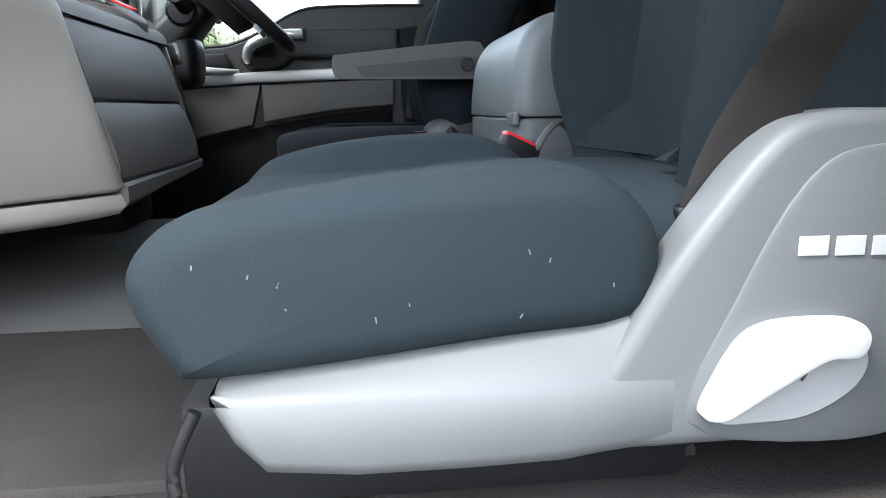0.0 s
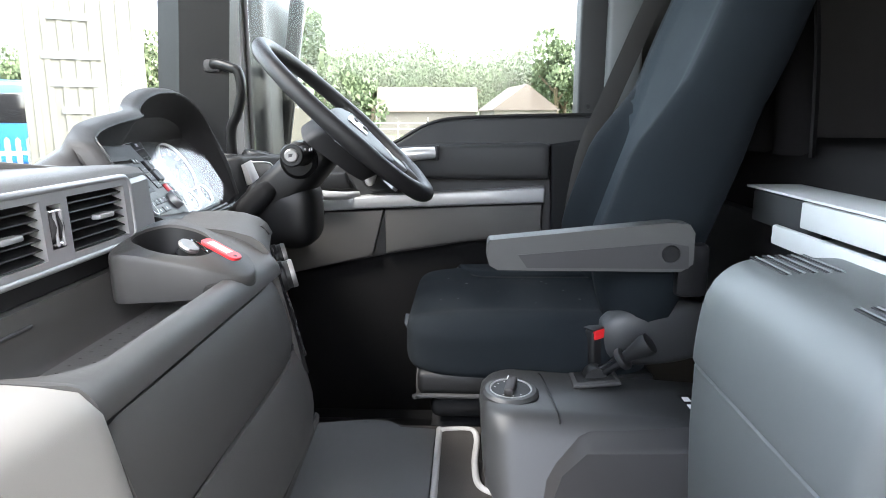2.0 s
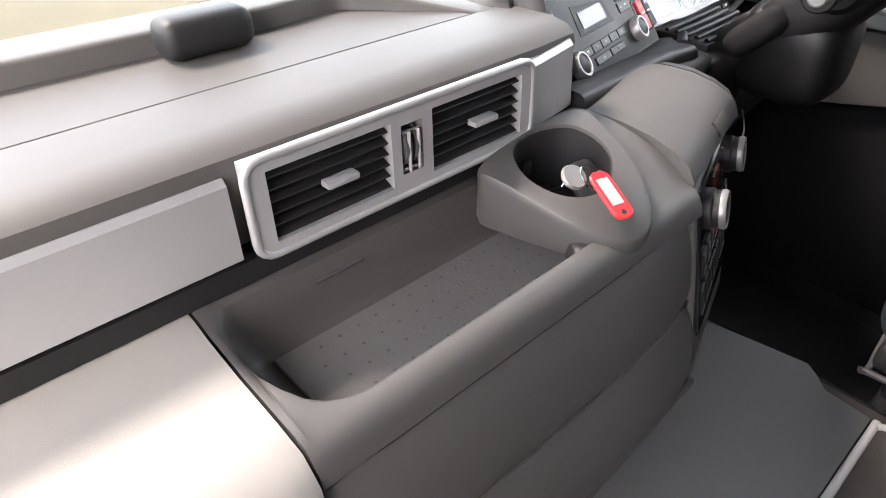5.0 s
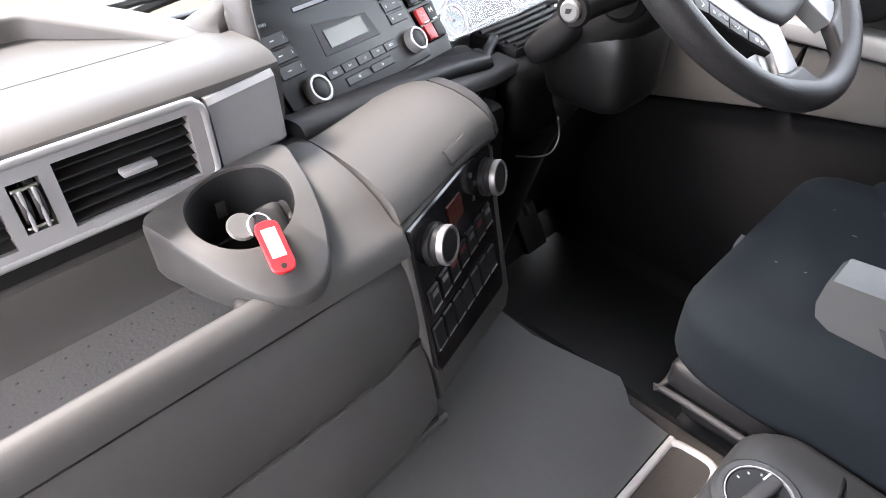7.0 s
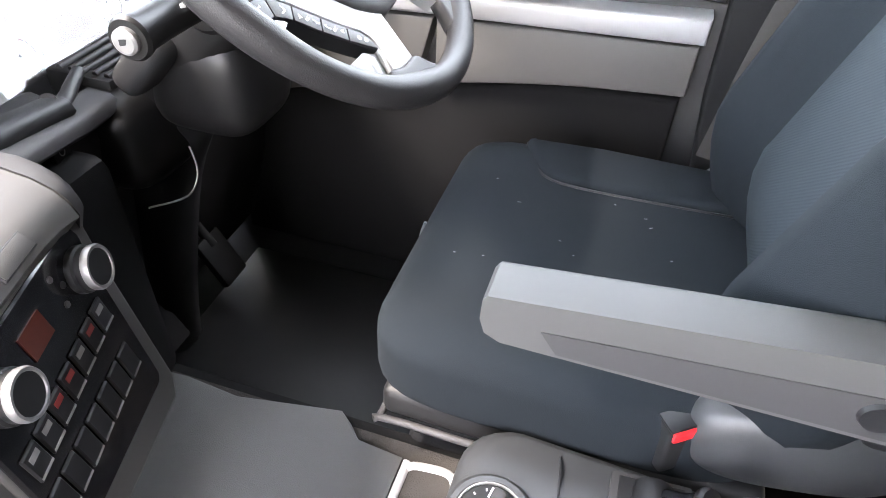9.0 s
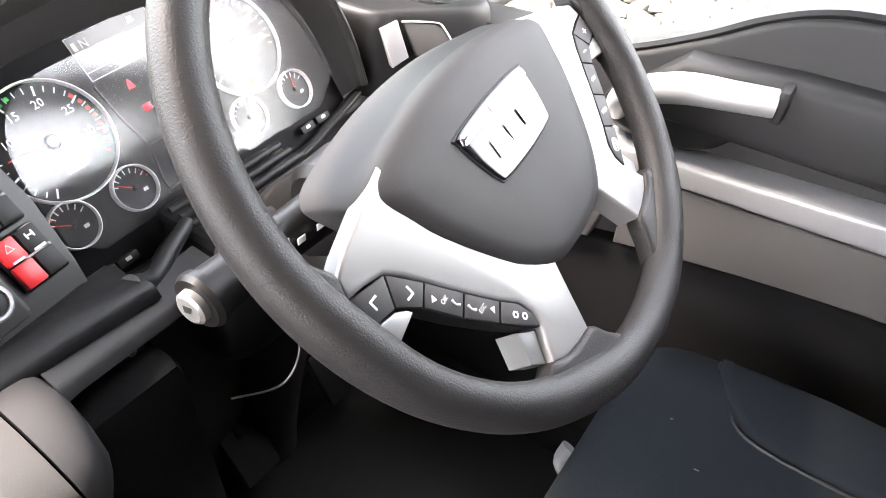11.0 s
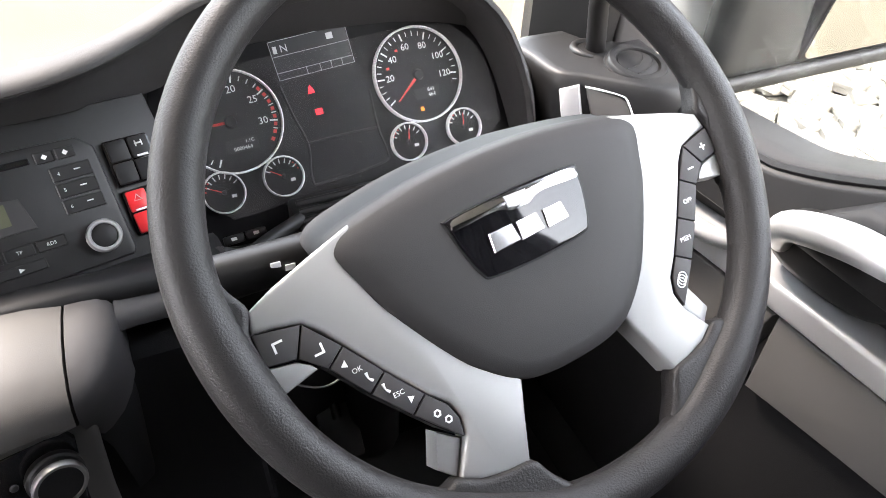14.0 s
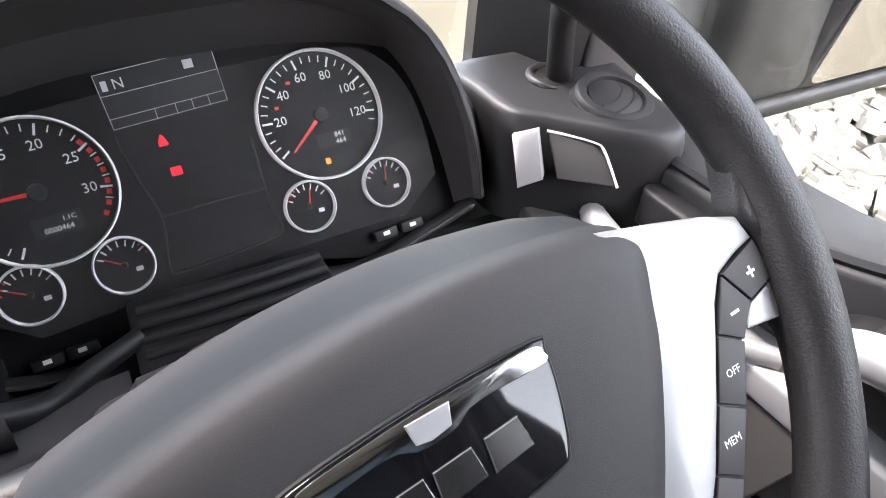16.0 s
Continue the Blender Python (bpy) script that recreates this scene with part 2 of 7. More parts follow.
RINGS = mat("white satin ring", (0.82, 0.82, 0.81), 0.4, metal=0.0, bump=0.0, vary=0.03)
ARMREST = mat("charcoal armrest plastic", (0.060, 0.059, 0.0565), 0.56, grain=1500, bump=0.2, vary=0.08, spec=0.4)
KEYMETAL = mat("dull key metal", (0.20, 0.196, 0.19), 0.42, metal=0.5, bump=0.05)
CARPET = mat("dark grey carpet", (0.047, 0.043, 0.040), 0.95, grain=420, bump=1.0, vary=0.45, patch=7, spec=0.15)
MAT = mat("grey rubber floor", (0.088, 0.088, 0.086), 0.7, grain=900, bump=0.4, vary=0.18, patch=4)
PIPING = mat("light grey piping", (0.34, 0.33, 0.32), 0.75, grain=900, bump=0.3)
RED = mat("red plastic", (0.62, 0.02, 0.025), 0.35, bump=0.05)
LEATHER = mat("dark grey grained steering wheel rim", (0.0185, 0.0174, 0.0176), 0.48, grain=650, bump=0.5, vary=0.1, spec=0.3)
HOOD = mat("soft charcoal hood skin", (0.031, 0.030, 0.030), 0.6, grain=1300, bump=0.3, vary=0.1, spec=0.3)
WHITE = mat("white print", (0.75, 0.75, 0.74), 0.5, bump=0.0)
CLOTH = mat("dark curtain cloth", (0.0095, 0.009, 0.0092), 0.95, grain=900, bump=0.5, vary=0.2, spec=0.15)
LINING = mat("grey cab lining", (0.05, 0.047, 0.045), 0.9, grain=900, bump=0.3, vary=0.1, spec=0.2)
ROOFLINING = mat("pale lining of unseen roof", (0.55, 0.54, 0.52), 0.9, grain=700, bump=0.4, vary=0.06)
SHEET = mat("white board", (0.50, 0.50, 0.49), 0.6, bump=0.1, vary=0.08)
GLASS = glass("window glass", (0.93, 0.96, 0.95))
PAINT = mat("white cab paint", (0.72, 0.72, 0.72), 0.3, bump=0.0, vary=0.04)


# ---- the cab's shell ----
def structure(name, bm, material, label, category, sharp=35):
    return tagged(part(name, bm, material, None, "", sharp), label, category, "", "structure")


bm = box((0.82, 1.75, 0.04), (0.04, -0.1, -0.02))
floor = structure("floor", bm, CARPET, "dark grey carpeted cab floor over the engine tunnel", "floor")
bm = box((0.72, 1.75, 0.04), (-0.73, -0.1, -0.021))
structure("floor_passenger", bm, CARPET, "dark grey carpeted floor beside the passenger seat", "floor")
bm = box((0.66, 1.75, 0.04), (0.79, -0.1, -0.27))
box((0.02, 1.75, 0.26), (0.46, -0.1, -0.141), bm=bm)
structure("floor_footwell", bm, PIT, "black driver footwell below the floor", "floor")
structure("wall_rear", box((2.44, 0.04, 2.3), (0, -1.32, 0.95)), LINING, "grey lined rear wall of the cab", "wall")
# Roof out of view, added to close the cab; its pale colour bounces light.
structure("ceiling", box((2.44, 2.3, 0.04), (0, -0.22, 1.72)), ROOFLINING, "unseen light grey cab roof, pale to bounce light", "ceiling")
bm = bmesh.new()
for sx in (-1, 1):
    box((0.05, 0.83, 2.25), (sx * 1.14, -0.91, 0.65), bm=bm)
    box((0.05, 1.4, 0.25), (sx * 1.14, 0.2, 1.63), bm=bm)
structure("wall_side", bm, LINING, "grey lined side walls of the cab behind the doors", "wall")
bm = box((2.44, 0.05, 0.78), (0, 0.885, -0.04))
box((2.3, 0.06, 0.2), (0, 0.62, 1.62), bm=bm)
structure("wall_front", bm, BLACK, "dark front bulkhead below the windscreen", "wall")

# ---- driver's door ----
door = tagged(thing("door_1", "dark grey driver door with a silver trim strip and window", "door"), kind="structure")


def door_panel(outline, x0, x1, r=0.006):
    """An outline in y, z raised from x0 towards the cab's middle at x1."""
    b = prism([(y, z) for y, z in outline], 0.0, x0 - x1, r, 3)
    b.transform(basis((x0, 0, 0), (0, 1, 0), (0, 0, 1)) @ Matrix.Scale(-1, 4, (0, 0, 1)))
    return b


sill = [(p[0], p[1]) for p in smooth([(0.66, 0.455, 0), (0.30, 0.468, 0), (0.20, 0.485, 0), (0.09, 0.535, 0), (0.0, 0.582, 0), (-0.12, 0.598, 0), (-0.44, 0.605, 0)], 5)]
part("door_skin", door_panel([(-0.50, 0.605), (-0.50, -0.35), (0.66, -0.35)] + sill, 1.18, 1.075, 0.008), DOORTRIM, door)
part("armrest_pad", door_panel([(0.16, 0.435), (0.155, 0.47), (0.10, 0.52), (-0.02, 0.53), (-0.30, 0.535), (-0.325, 0.528), (-0.325, 0.435)], 1.08, 1.035, 0.015), DOORTRIM, door)
part("trim_strip", door_panel([(0.47, 0.335), (0.46, 0.362), (0.30, 0.378), (0.17, 0.389), (-0.10, 0.403), (-0.312, 0.416), (-0.312, 0.373), (-0.10, 0.364), (0.17, 0.353)], 1.08, 1.028, 0.007), SILVER, door, "silver painted trim strip")
low = [(p[0], p[1]) for p in smooth([(-0.305, 0.283, 0), (-0.1, 0.265, 0), (0.125, 0.228, 0), (0.3, 0.19, 0), (0.47, 0.15, 0)], 5)]
part("lower_panel", door_panel([(0.47, 0.331), (0.13, 0.350)] + [q for q in low if q[0] >= 0.13] , 1.08, 1.032, 0.004), GREY, door, "mid grey grained lower door panel")
part("lower_panel_rear", door_panel([(0.126, 0.3505), (-0.1, 0.360), (-0.305, 0.368)] + [q for q in low if q[0] < 0.126], 1.08, 1.034, 0.004), GREY, door, "mid grey grained lower door panel")
part("door_pocket", door_panel([(0.60, 0.12), (0.47, 0.145), (0.3, 0.18), (0.12, 0.218), (-0.1, 0.255), (-0.30, 0.27), (-0.30, -0.3), (0.60, -0.3)], 1.08, 1.05, 0.01), mat("black door carpet", (0.0055, 0.0053, 0.0055), 0.9, grain=900, bump=0.4, vary=0.2, spec=0.1), door)
part("latch_pillar", door_panel([(-0.327, 0.530), (-0.50, 0.555), (-0.50, -0.3), (-0.40, -0.3), (-0.335, 0.28)], 1.08, 1.042, 0.008), PIT, door)
part("window_frame", door_panel([(-0.40, 0.595), (-0.40, 1.45), (-0.50, 1.45), (-0.50, 0.595)], 1.17, 1.085, 0.012), DOORTRIM, door)
part("front_frame", door_panel([(0.64, 0.44), (0.555, 0.45), (0.545, 1.45), (0.60, 1.45)], 1.17, 1.085, 0.012), DOORTRIM, door)
part("top_frame", door_panel([(0.50, 1.38), (0.50, 1.46), (-0.50, 1.46), (-0.50, 1.38)], 1.172, 1.09, 0.012), DOORTRIM, door)
part("pillar_trim", box((0.04, 0.095, 1.05), (1.085, -0.517, 1.085), 0.012, 3), SEATGREY, door, "light grey pillar trim")
part("window_seal", tube([(1.085, y, z + 0.004) for y, z in sill[::3]], 0.006, 6), BLACK, door)
part("lock_button", lathe([(0.0, 0.006), (0.006, 0.005), (0.007, 0.0)], 10), BLACK, door, at=basis((1.084, -0.428, 0.63), (0, -1, 0), (0, 0, 1)))
pane = part("pane", box((0.006, 0.98, 1.0), (1.13, 0.02, 0.93)), GLASS, door, "clear side window glass")
pane.visible_shadow = False
HANDLE = mat("satin silver handle", (0.55, 0.55, 0.54), 0.32, metal=0.5, bump=0.0, vary=0.03)
part("door_handle", tube([(1.058, 0.168, 0.418), (1.034, 0.165, 0.442), (1.017, 0.146, 0.473), (1.012, 0.088, 0.498), (1.014, 0.03, 0.506), (1.022, -0.012, 0.508)], [0.013, 0.016, 0.018, 0.0195, 0.018, 0.017], 16, flat=0.95), HANDLE, door, "satin silver door handle")
part("handle_end", box((0.05, 0.012, 0.040), (1.035, -0.018, 0.508), 0.005, 2), DOORTRIM, door)
part("handle_cup", door_panel([(p[0], p[1]) for p in smooth([(0.192, 0.440, 0), (0.172, 0.404, 0), (0.111, 0.397, 0), (0.051, 0.408, 0), (0.014, 0.440, 0), (-0.006, 0.476, 0), (0.05, 0.492, 0), (0.15, 0.472, 0)], 4, True)], 1.08, 1.041, 0.014), POD, door, "dark cup behind the door handle")
part("door_pull", tube([(1.055, 0.46, 0.385), (1.02, 0.42, 0.40), (1.012, 0.33, 0.395), (1.02, 0.25, 0.39), (1.05, 0.2, 0.39)], [0.010, 0.014, 0.014, 0.012, 0.010], 10), SILVER, door, "satin silver door pull")
part("window_switches", door_panel([(0.40, 0.40), (0.40, 0.445), (0.24, 0.45), (0.22, 0.405)], 1.08, 1.05, 0.01), BLACK, door)

pillar = tagged(thing("pillar", "black front pillar with a curved grab handle", "pillar"), kind="structure")
part("pillar_cover", loft([[(1.0 + dx - 0.02 * k, 0.66 + dy - 0.05 * k, 0.40 + 0.62 * k) for dx, dy in ((0.06, -0.09), (0.13, -0.09), (0.18, 0.02), (0.16, 0.08), (0.05, 0.10), (0.02, 0.03))] for k in range(3)]), INK, pillar)
part("pillar_rail", tube([(1.085, 0.60, 0.42), (1.08, 0.59, 0.8), (1.05, 0.54, 1.6)], 0.016, 14), INK, pillar)
part("grab_handle", tube([(1.045, 0.585, 0.735), (1.01, 0.565, 0.74), (0.995, 0.52, 0.728), (0.993, 0.50, 0.715), (0.998, 0.497, 0.66), (1.014, 0.519, 0.605), (1.032, 0.541, 0.570), (1.046, 0.548, 0.495), (1.047, 0.549, 0.462)], [0.013, 0.013, 0.013, 0.013, 0.013, 0.0135, 0.014, 0.0145, 0.0145], 18, up=(1, 0.05, 0)), INK, pillar, "black plastic grab handle")
part("handle_foot", cushion((0.03, 0.04, 0.035), (1.035, 0.585, 0.735), 4, 4), DARK, pillar)

bm = loft([[(-1.1, 0.895, 0.352), (1.1, 0.895, 0.352), (1.1, 0.901, 0.352), (-1.1, 0.901, 0.352)], [(-1.1, 0.62, 1.6), (1.1, 0.62, 1.6), (1.1, 0.626, 1.6), (-1.1, 0.626, 1.6)]])
ws = structure("window_1", bm, GLASS, "clear windscreen of the cab", "window")
ws.visible_shadow = False


# ---- dashboard ----
dash = thing("dashboard", "grey moulded truck dashboard with an open tray and vents", "dashboard")


def along_x(sections):
    return loft([[(x, y, z) for y, z in s] for x, s in sections])


# The centre block: a dark core behind three panels with open joints.
core = [(0.70, 0.155), (0.16, 0.155), (0.125, 0.17), (0.150, 0.28), (0.172, 0.385), (0.19, 0.36), (0.70, 0.36)]
part("core", along_x([(-0.325, core), (0.12, core)]), BLACK, dash)
face = lambda z: 0.102 + (z - 0.176) * (0.056 / 0.21)


def face_panel(z0, z1, x0, x1, thick=0.03, crown=0.004):
    """A slightly crowned panel of the lower front, between two heights."""
    rings = []
    for k in range(9):
        t = k / 8
        x = x0 + (x1 - x0) * t
        pull = 0.002 if k in (0, 8) else 0.0
        edge = 0.10 * max(0.0, (x - 0.02) / 0.1) ** 2 * 0.12
        ring = []
        for j in range(7):
            z = z0 + (z1 - z0) * j / 6
            soft = 0.0035 if j in (0, 6) else 0.0
            ring.append((x, face(z) + edge + pull + soft - crown * math.sin(math.pi * j / 6), z))
        ring += [(x, face(z1) + thick, z1), (x, face(z0) + thick, z0)]
        rings.append(ring)
    return loft(rings)


part("upper_panel", face_panel(0.2850, 0.3850, -0.3315, 0.1225), PANEL, dash)
part("lower_flap", face_panel(0.1815, 0.2800, -0.3315, 0.1225), PANEL, dash)
part("skirt", along_x([(-0.335, [(0.40, 0.135), (0.15, 0.135), (0.112, 0.142), (0.100, 0.152), (0.100, 0.172), (0.106, 0.1765), (0.40, 0.1765)]), (0.135, [(0.40, 0.150), (0.17, 0.150), (0.135, 0.154), (0.118, 0.160), (0.116, 0.172), (0.12, 0.1765), (0.40, 0.1765)])]), GREY, dash)
for z in (0.3875, 0.2825, 0.1790):
    part("seam", along_x([(-0.329, [(face(z) + 0.03, z - 0.004), (face(z) + 0.0035, z - 0.004), (face(z) + 0.0035, z + 0.004), (face(z) + 0.03, z + 0.004)]), (0.122, [(face(z) + 0.042, z - 0.004), (face(z) + 0.0155, z - 0.004), (face(z) + 0.0155, z + 0.004), (face(z) + 0.042, z + 0.004)])]), BLACK, dash)
tray_hi = [(0.1592, 0.390), (0.1620, 0.4015), (0.1675, 0.4105), (0.1750, 0.4160), (0.1840, 0.4178)]
tray_in = tray_hi + [(0.1866, 0.4166), (0.1930, 0.376), (0.204, 0.366), (0.295, 0.366), (0.304, 0.372), (0.307, 0.40), (0.309, 0.43), (0.36, 0.43), (0.36, 0.355), (0.195, 0.355), (0.19, 0.389)]
tray_flat = tray_hi + [(0.205, 0.4175), (0.225, 0.4185), (0.245, 0.4195), (0.262, 0.421), (0.28, 0.423), (0.295, 0.425), (0.309, 0.43), (0.36, 0.43), (0.36, 0.355), (0.195, 0.355), (0.19, 0.389)]
mix = lambda k: [(a[0] + (b[0] - a[0]) * k, a[1] + (b[1] - a[1]) * k) for a, b in zip(tray_flat, tray_in)]
tray_end = tray_hi + [(0.205, 0.432), (0.225, 0.4405), (0.245, 0.446), (0.262, 0.449), (0.28, 0.4515), (0.295, 0.4525), (0.309, 0.4525), (0.36, 0.45), (0.36, 0.355), (0.195, 0.355), (0.19, 0.389)]
ease = lambda k: [(a[0] + (b[0] - a[0]) * k, a[1] + (b[1] - a[1]) * k) for a, b in zip(tray_in, tray_end)]
corner = lambda k, d: [(y + (d if 4 <= i <= 7 else 0.0), z) for i, (y, z) in enumerate(mix(k))]
part("tray", along_x([(-0.332, tray_flat), (-0.3275, mix(0.0)), (-0.3235, corner(0.06, 0.040)), (-0.318, corner(0.45, 0.028)), (-0.311, corner(0.85, 0.019)), (-0.302, corner(1, 0.011)), (-0.290, corner(1, 0.004)), (-0.276, mix(1)), (0.02, mix(1)), (0.030, mix(1)), (0.040, ease(0.2)), (0.048, ease(0.6)), (0.056, ease(0.9)), (0.066, ease(1)), (0.1235, ease(1))]), PANEL, dash, "grey open tray with a rounded front lip", sharp=60)
DIMPLE = mat("speckled tray rubber", (0.105, 0.102, 0.098), 0.75, grain=260, bump=0.5, vary=0.12)
b = box((0.388, 0.088, 0.003), (-0.0955, 0.251, 0.3683), 0.001, 1)
part("tray_mat", b, DIMPLE, dash, "grey rubber mat with small dimples")
b = bmesh.new()
for i in range(20):
    for j in range(4):
        lathe([(0.0, 0.0006), (0.0012, 0.0004), (0.0016, 0.0)], 6, b, (-0.262 + 0.019 * i + (0.0095 if j % 2 else 0), 0.222 + 0.02 * j, 0.3698))
tagged(part("dimples", b, GREY, dash), kind="stuff")
part("tray_back_slot", box((0.05, 0.004, 0.004), (-0.21, 0.3075, 0.412), 0.001, 1), DARK, dash)

# The passenger's end and the upper pad.
pf = [(0.70, 0.166), (0.15, 0.166), (0.110, 0.167), (0.103, 0.173), (0.127, 0.276), (0.150, 0.375), (0.156, 0.398), (0.172, 0.414), (0.20, 0.4175), (0.25, 0.42), (0.29, 0.425), (0.309, 0.43), (0.70, 0.43)]
set_back = lambda d: [(y + d * max(0.0, min(1.0, (0.435 - z) / 0.25)), z) if y < 0.6 else (y + d, z) for y, z in pf]
part("passenger_fascia", along_x([(-1.06, set_back(0.36)), (-0.85, set_back(0.31)), (-0.65, set_back(0.22)), (-0.52, set_back(0.135)), (-0.43, set_back(0.066)), (-0.38, set_back(0.024)), (-0.355, set_back(0.005)), (-0.342, pf), (-0.3345, [(y + 0.002, z) for y, z in pf])]), BEIGE, dash, "warm grey passenger side fascia", sharp=60)
lip_row = lambda d: [(0.8, 0.13), (0.15 + d, 0.13), (0.114 + d, 0.137), (0.104 + d, 0.148), (0.109 + d, 0.163), (0.8, 0.163)]
part("lower_lip", along_x([(-1.06, lip_row(0.36)), (-0.85, lip_row(0.31)), (-0.65, lip_row(0.22)), (-0.52, lip_row(0.135)), (-0.43, lip_row(0.066)), (-0.38, lip_row(0.024)), (-0.3350, lip_row(0.0))]), BEIGE, dash, sharp=60)
part("shadow_gap", along_x([(-1.05, [(0.5, 0.425), (0.33, 0.425), (0.318, 0.432), (0.318, 0.452), (0.5, 0.452)]), (0.14, [(0.5, 0.425), (0.33, 0.425), (0.318, 0.432), (0.318, 0.452), (0.5, 0.452)])]), BLACK, dash)
band = [(0.40, 0.4525), (0.322, 0.4525), (0.3165, 0.457), (0.3195, 0.518), (0.324, 0.5225), (0.40, 0.5225)]
part("inlay", along_x([(-1.05, band), (-0.286, band)]), SILVER, dash, "silver grey inlay strip")
part("inlay_right", along_x([(0.030, [(0.44, 0.4525), (0.318, 0.4525), (0.312, 0.459), (0.316, 0.522), (0.321, 0.527), (0.44, 0.527)]), (0.108, [(0.44, 0.4525), (0.330, 0.4525), (0.324, 0.459), (0.330, 0.522), (0.335, 0.527), (0.44, 0.527)])]), SILVER, dash, "silver grey inlay beside the radio")
pad = [(0.44, 0.46), (0.33, 0.46), (0.3255, 0.5255), (0.328, 0.5335), (0.338, 0.5405), (0.36, 0.544), (0.424, 0.5415), (0.424, 0.46)]
part("upper_pad", along_x([(-1.08, pad), (-0.3, pad), (0.05, pad), (0.12, [(y + 0.012, z - 0.004) for y, z in pad])]), GREY, dash, "soft grey upper dashboard pad")
part("shelf_floor", prism([(-1.08, 0.4268), (0.058, 0.4268), (0.04, 0.470), (-0.025, 0.548), (-1.08, 0.566)], 0.46, 0.5405, 0.002, 1), GREY, dash, "grey sunken shelf of the dashboard top")
rim = [((-1.08, 0.545, 0.562), (-1.08, 0.63, 0.552), (-1.08, 0.855, 0.40)), ((-0.55, 0.536, 0.562), (-0.55, 0.63, 0.551), (-0.5, 0.855, 0.40)), ((-0.144, 0.524, 0.562), (-0.12, 0.62, 0.548), (-0.1, 0.855, 0.39)), ((-0.066, 0.531, 0.5625), (-0.03, 0.62, 0.545), (0.02, 0.855, 0.385)), ((-0.040, 0.529, 0.5625), (0.02, 0.61, 0.541), (0.12, 0.855, 0.38)), ((-0.024, 0.514, 0.560), (0.05, 0.59, 0.538), (0.18, 0.80, 0.39)), ((0.001, 0.490, 0.5545), (0.075, 0.555, 0.535), (0.20, 0.75, 0.40)), ((0.034, 0.457, 0.5475), (0.095, 0.51, 0.534), (0.22, 0.70, 0.41)), ((0.058, 0.430, 0.5420), (0.112, 0.465, 0.534), (0.22, 0.65, 0.42)), ((0.066, 0.4225, 0.5405), (0.118, 0.44, 0.532), (0.22, 0.60, 0.42))]
lines = [[V(p) for p in row] for row in zip(*rim)]
rings = []
for a, m_, f_ in zip(*(smooth(q, 4) for q in lines)):
    d = (m_ - a)
    d.z = 0
    d.normalize()
    rings.append([V((a.x, a.y, 0.50)), a - V((0, 0, 0.004)), a - V((0, 0, 0.0012)) + d * 0.0015, a + d * 0.006, a.lerp(m_, 0.5) + V((0, 0, 0.003)), m_, m_.lerp(f_, 0.4) + V((0, 0, 0.012)), f_, V((f_.x, f_.y, 0.32)), V((a.x, a.y + 0.02, 0.32))])
part("shelf_rim", loft(rings), GREY, dash, "grey raised rim round the dashboard shelf", sharp=60)
top_r = [(0.858, 0.30), (0.70, 0.30), (0.70, 0.425), (0.72, 0.432), (0.80, 0.405), (0.858, 0.360)]
part("driver_top", along_x([(0.12, top_r), (1.08, top_r)]), DARK, dash)
part("mobile_cradle", box((0.085, 0.040, 0.036), (-0.199, 0.508, 0.559), 0.012, 3), BLACK, dash, "black holder on the dashboard shelf")

# ---- twin air vent ----
VF = basis((-0.127, 0.3135, 0.4945), (1, 0, 0), (0, 0.05, 1))
vent = part("vent_bezel", bmesh.new(), SILVER, dash, "silver twin vent bezel", at=VF)
b = bmesh.new()


def ring_plate(outer, holes, z0, z1, bm):
    """A plate with openings: a fan of strips between the outline and boxes of the holes."""
    xs = sorted({x for q in holes for x in (q[0], q[1])})
    edges = [outer[0]] + xs + [outer[1]]
    for a, c in zip(edges, edges[1:]):
        hole = next((q for q in holes if q[0] <= a + 1e-6 and c - 1e-6 <= q[1]), None)
        spans = [(outer[2], outer[3])] if not hole else [(outer[2], hole[2]), (hole[3], outer[3])]
        for y0, y1 in spans:
            box((c - a, y1 - y0, z1 - z0), ((a + c) / 2, (y0 + y1) / 2, (z0 + z1) / 2), bm=bm)


ring_plate((-0.148, 0.148, -0.037, 0.037), [(-0.134, -0.022, -0.029, 0.029), (-0.012, 0.011, -0.020, 0.024), (0.022, 0.134, -0.029, 0.029)], -0.01, 0.0045, b)
me = vent.data
bmesh.ops.remove_doubles(b, verts=b.verts, dist=1e-5)
b.to_mesh(me)
b.free()
me.shade_smooth()
me.set_sharp_from_angle(angle=radians(30))
edge = [V((x, y, 0.003)) for x, y in rounded(0.300, 0.078, 0.014, 4)]
part("bezel_edge", tube(edge, 0.0036, 8, closed=True, n=1, up=(0, 0, 1)), SILVER, vent)
for cx in (-0.078, 0.078):
    part("vent_well", box((0.112, 0.058, 0.004), (cx, 0, -0.034)), BLACK, vent)
    for k in range(6):
        y = -0.0245 + 0.0098 * k
        part("louvre", box((0.111, 0.0017, 0.016), (cx, y, -0.006), 0.0007, 1, rot=Matrix.Rotation(radians(24), 3, "X")), BLACK, vent)
    for k in range(7):
        part("vane", box((0.0014, 0.056, 0.012), (cx - 0.048 + 0.016 * k, 0, -0.024)), BLACK, vent)
    part("vent_lever", box((0.030, 0.006, 0.012), (cx + 0.004, 0.001, 0.005), 0.002, 2), SILVER, vent, "silver vent lever")
part("wheel_well", box((0.023, 0.044, 0.003), (-0.0005, 0.002, -0.012)), BLACK, vent)
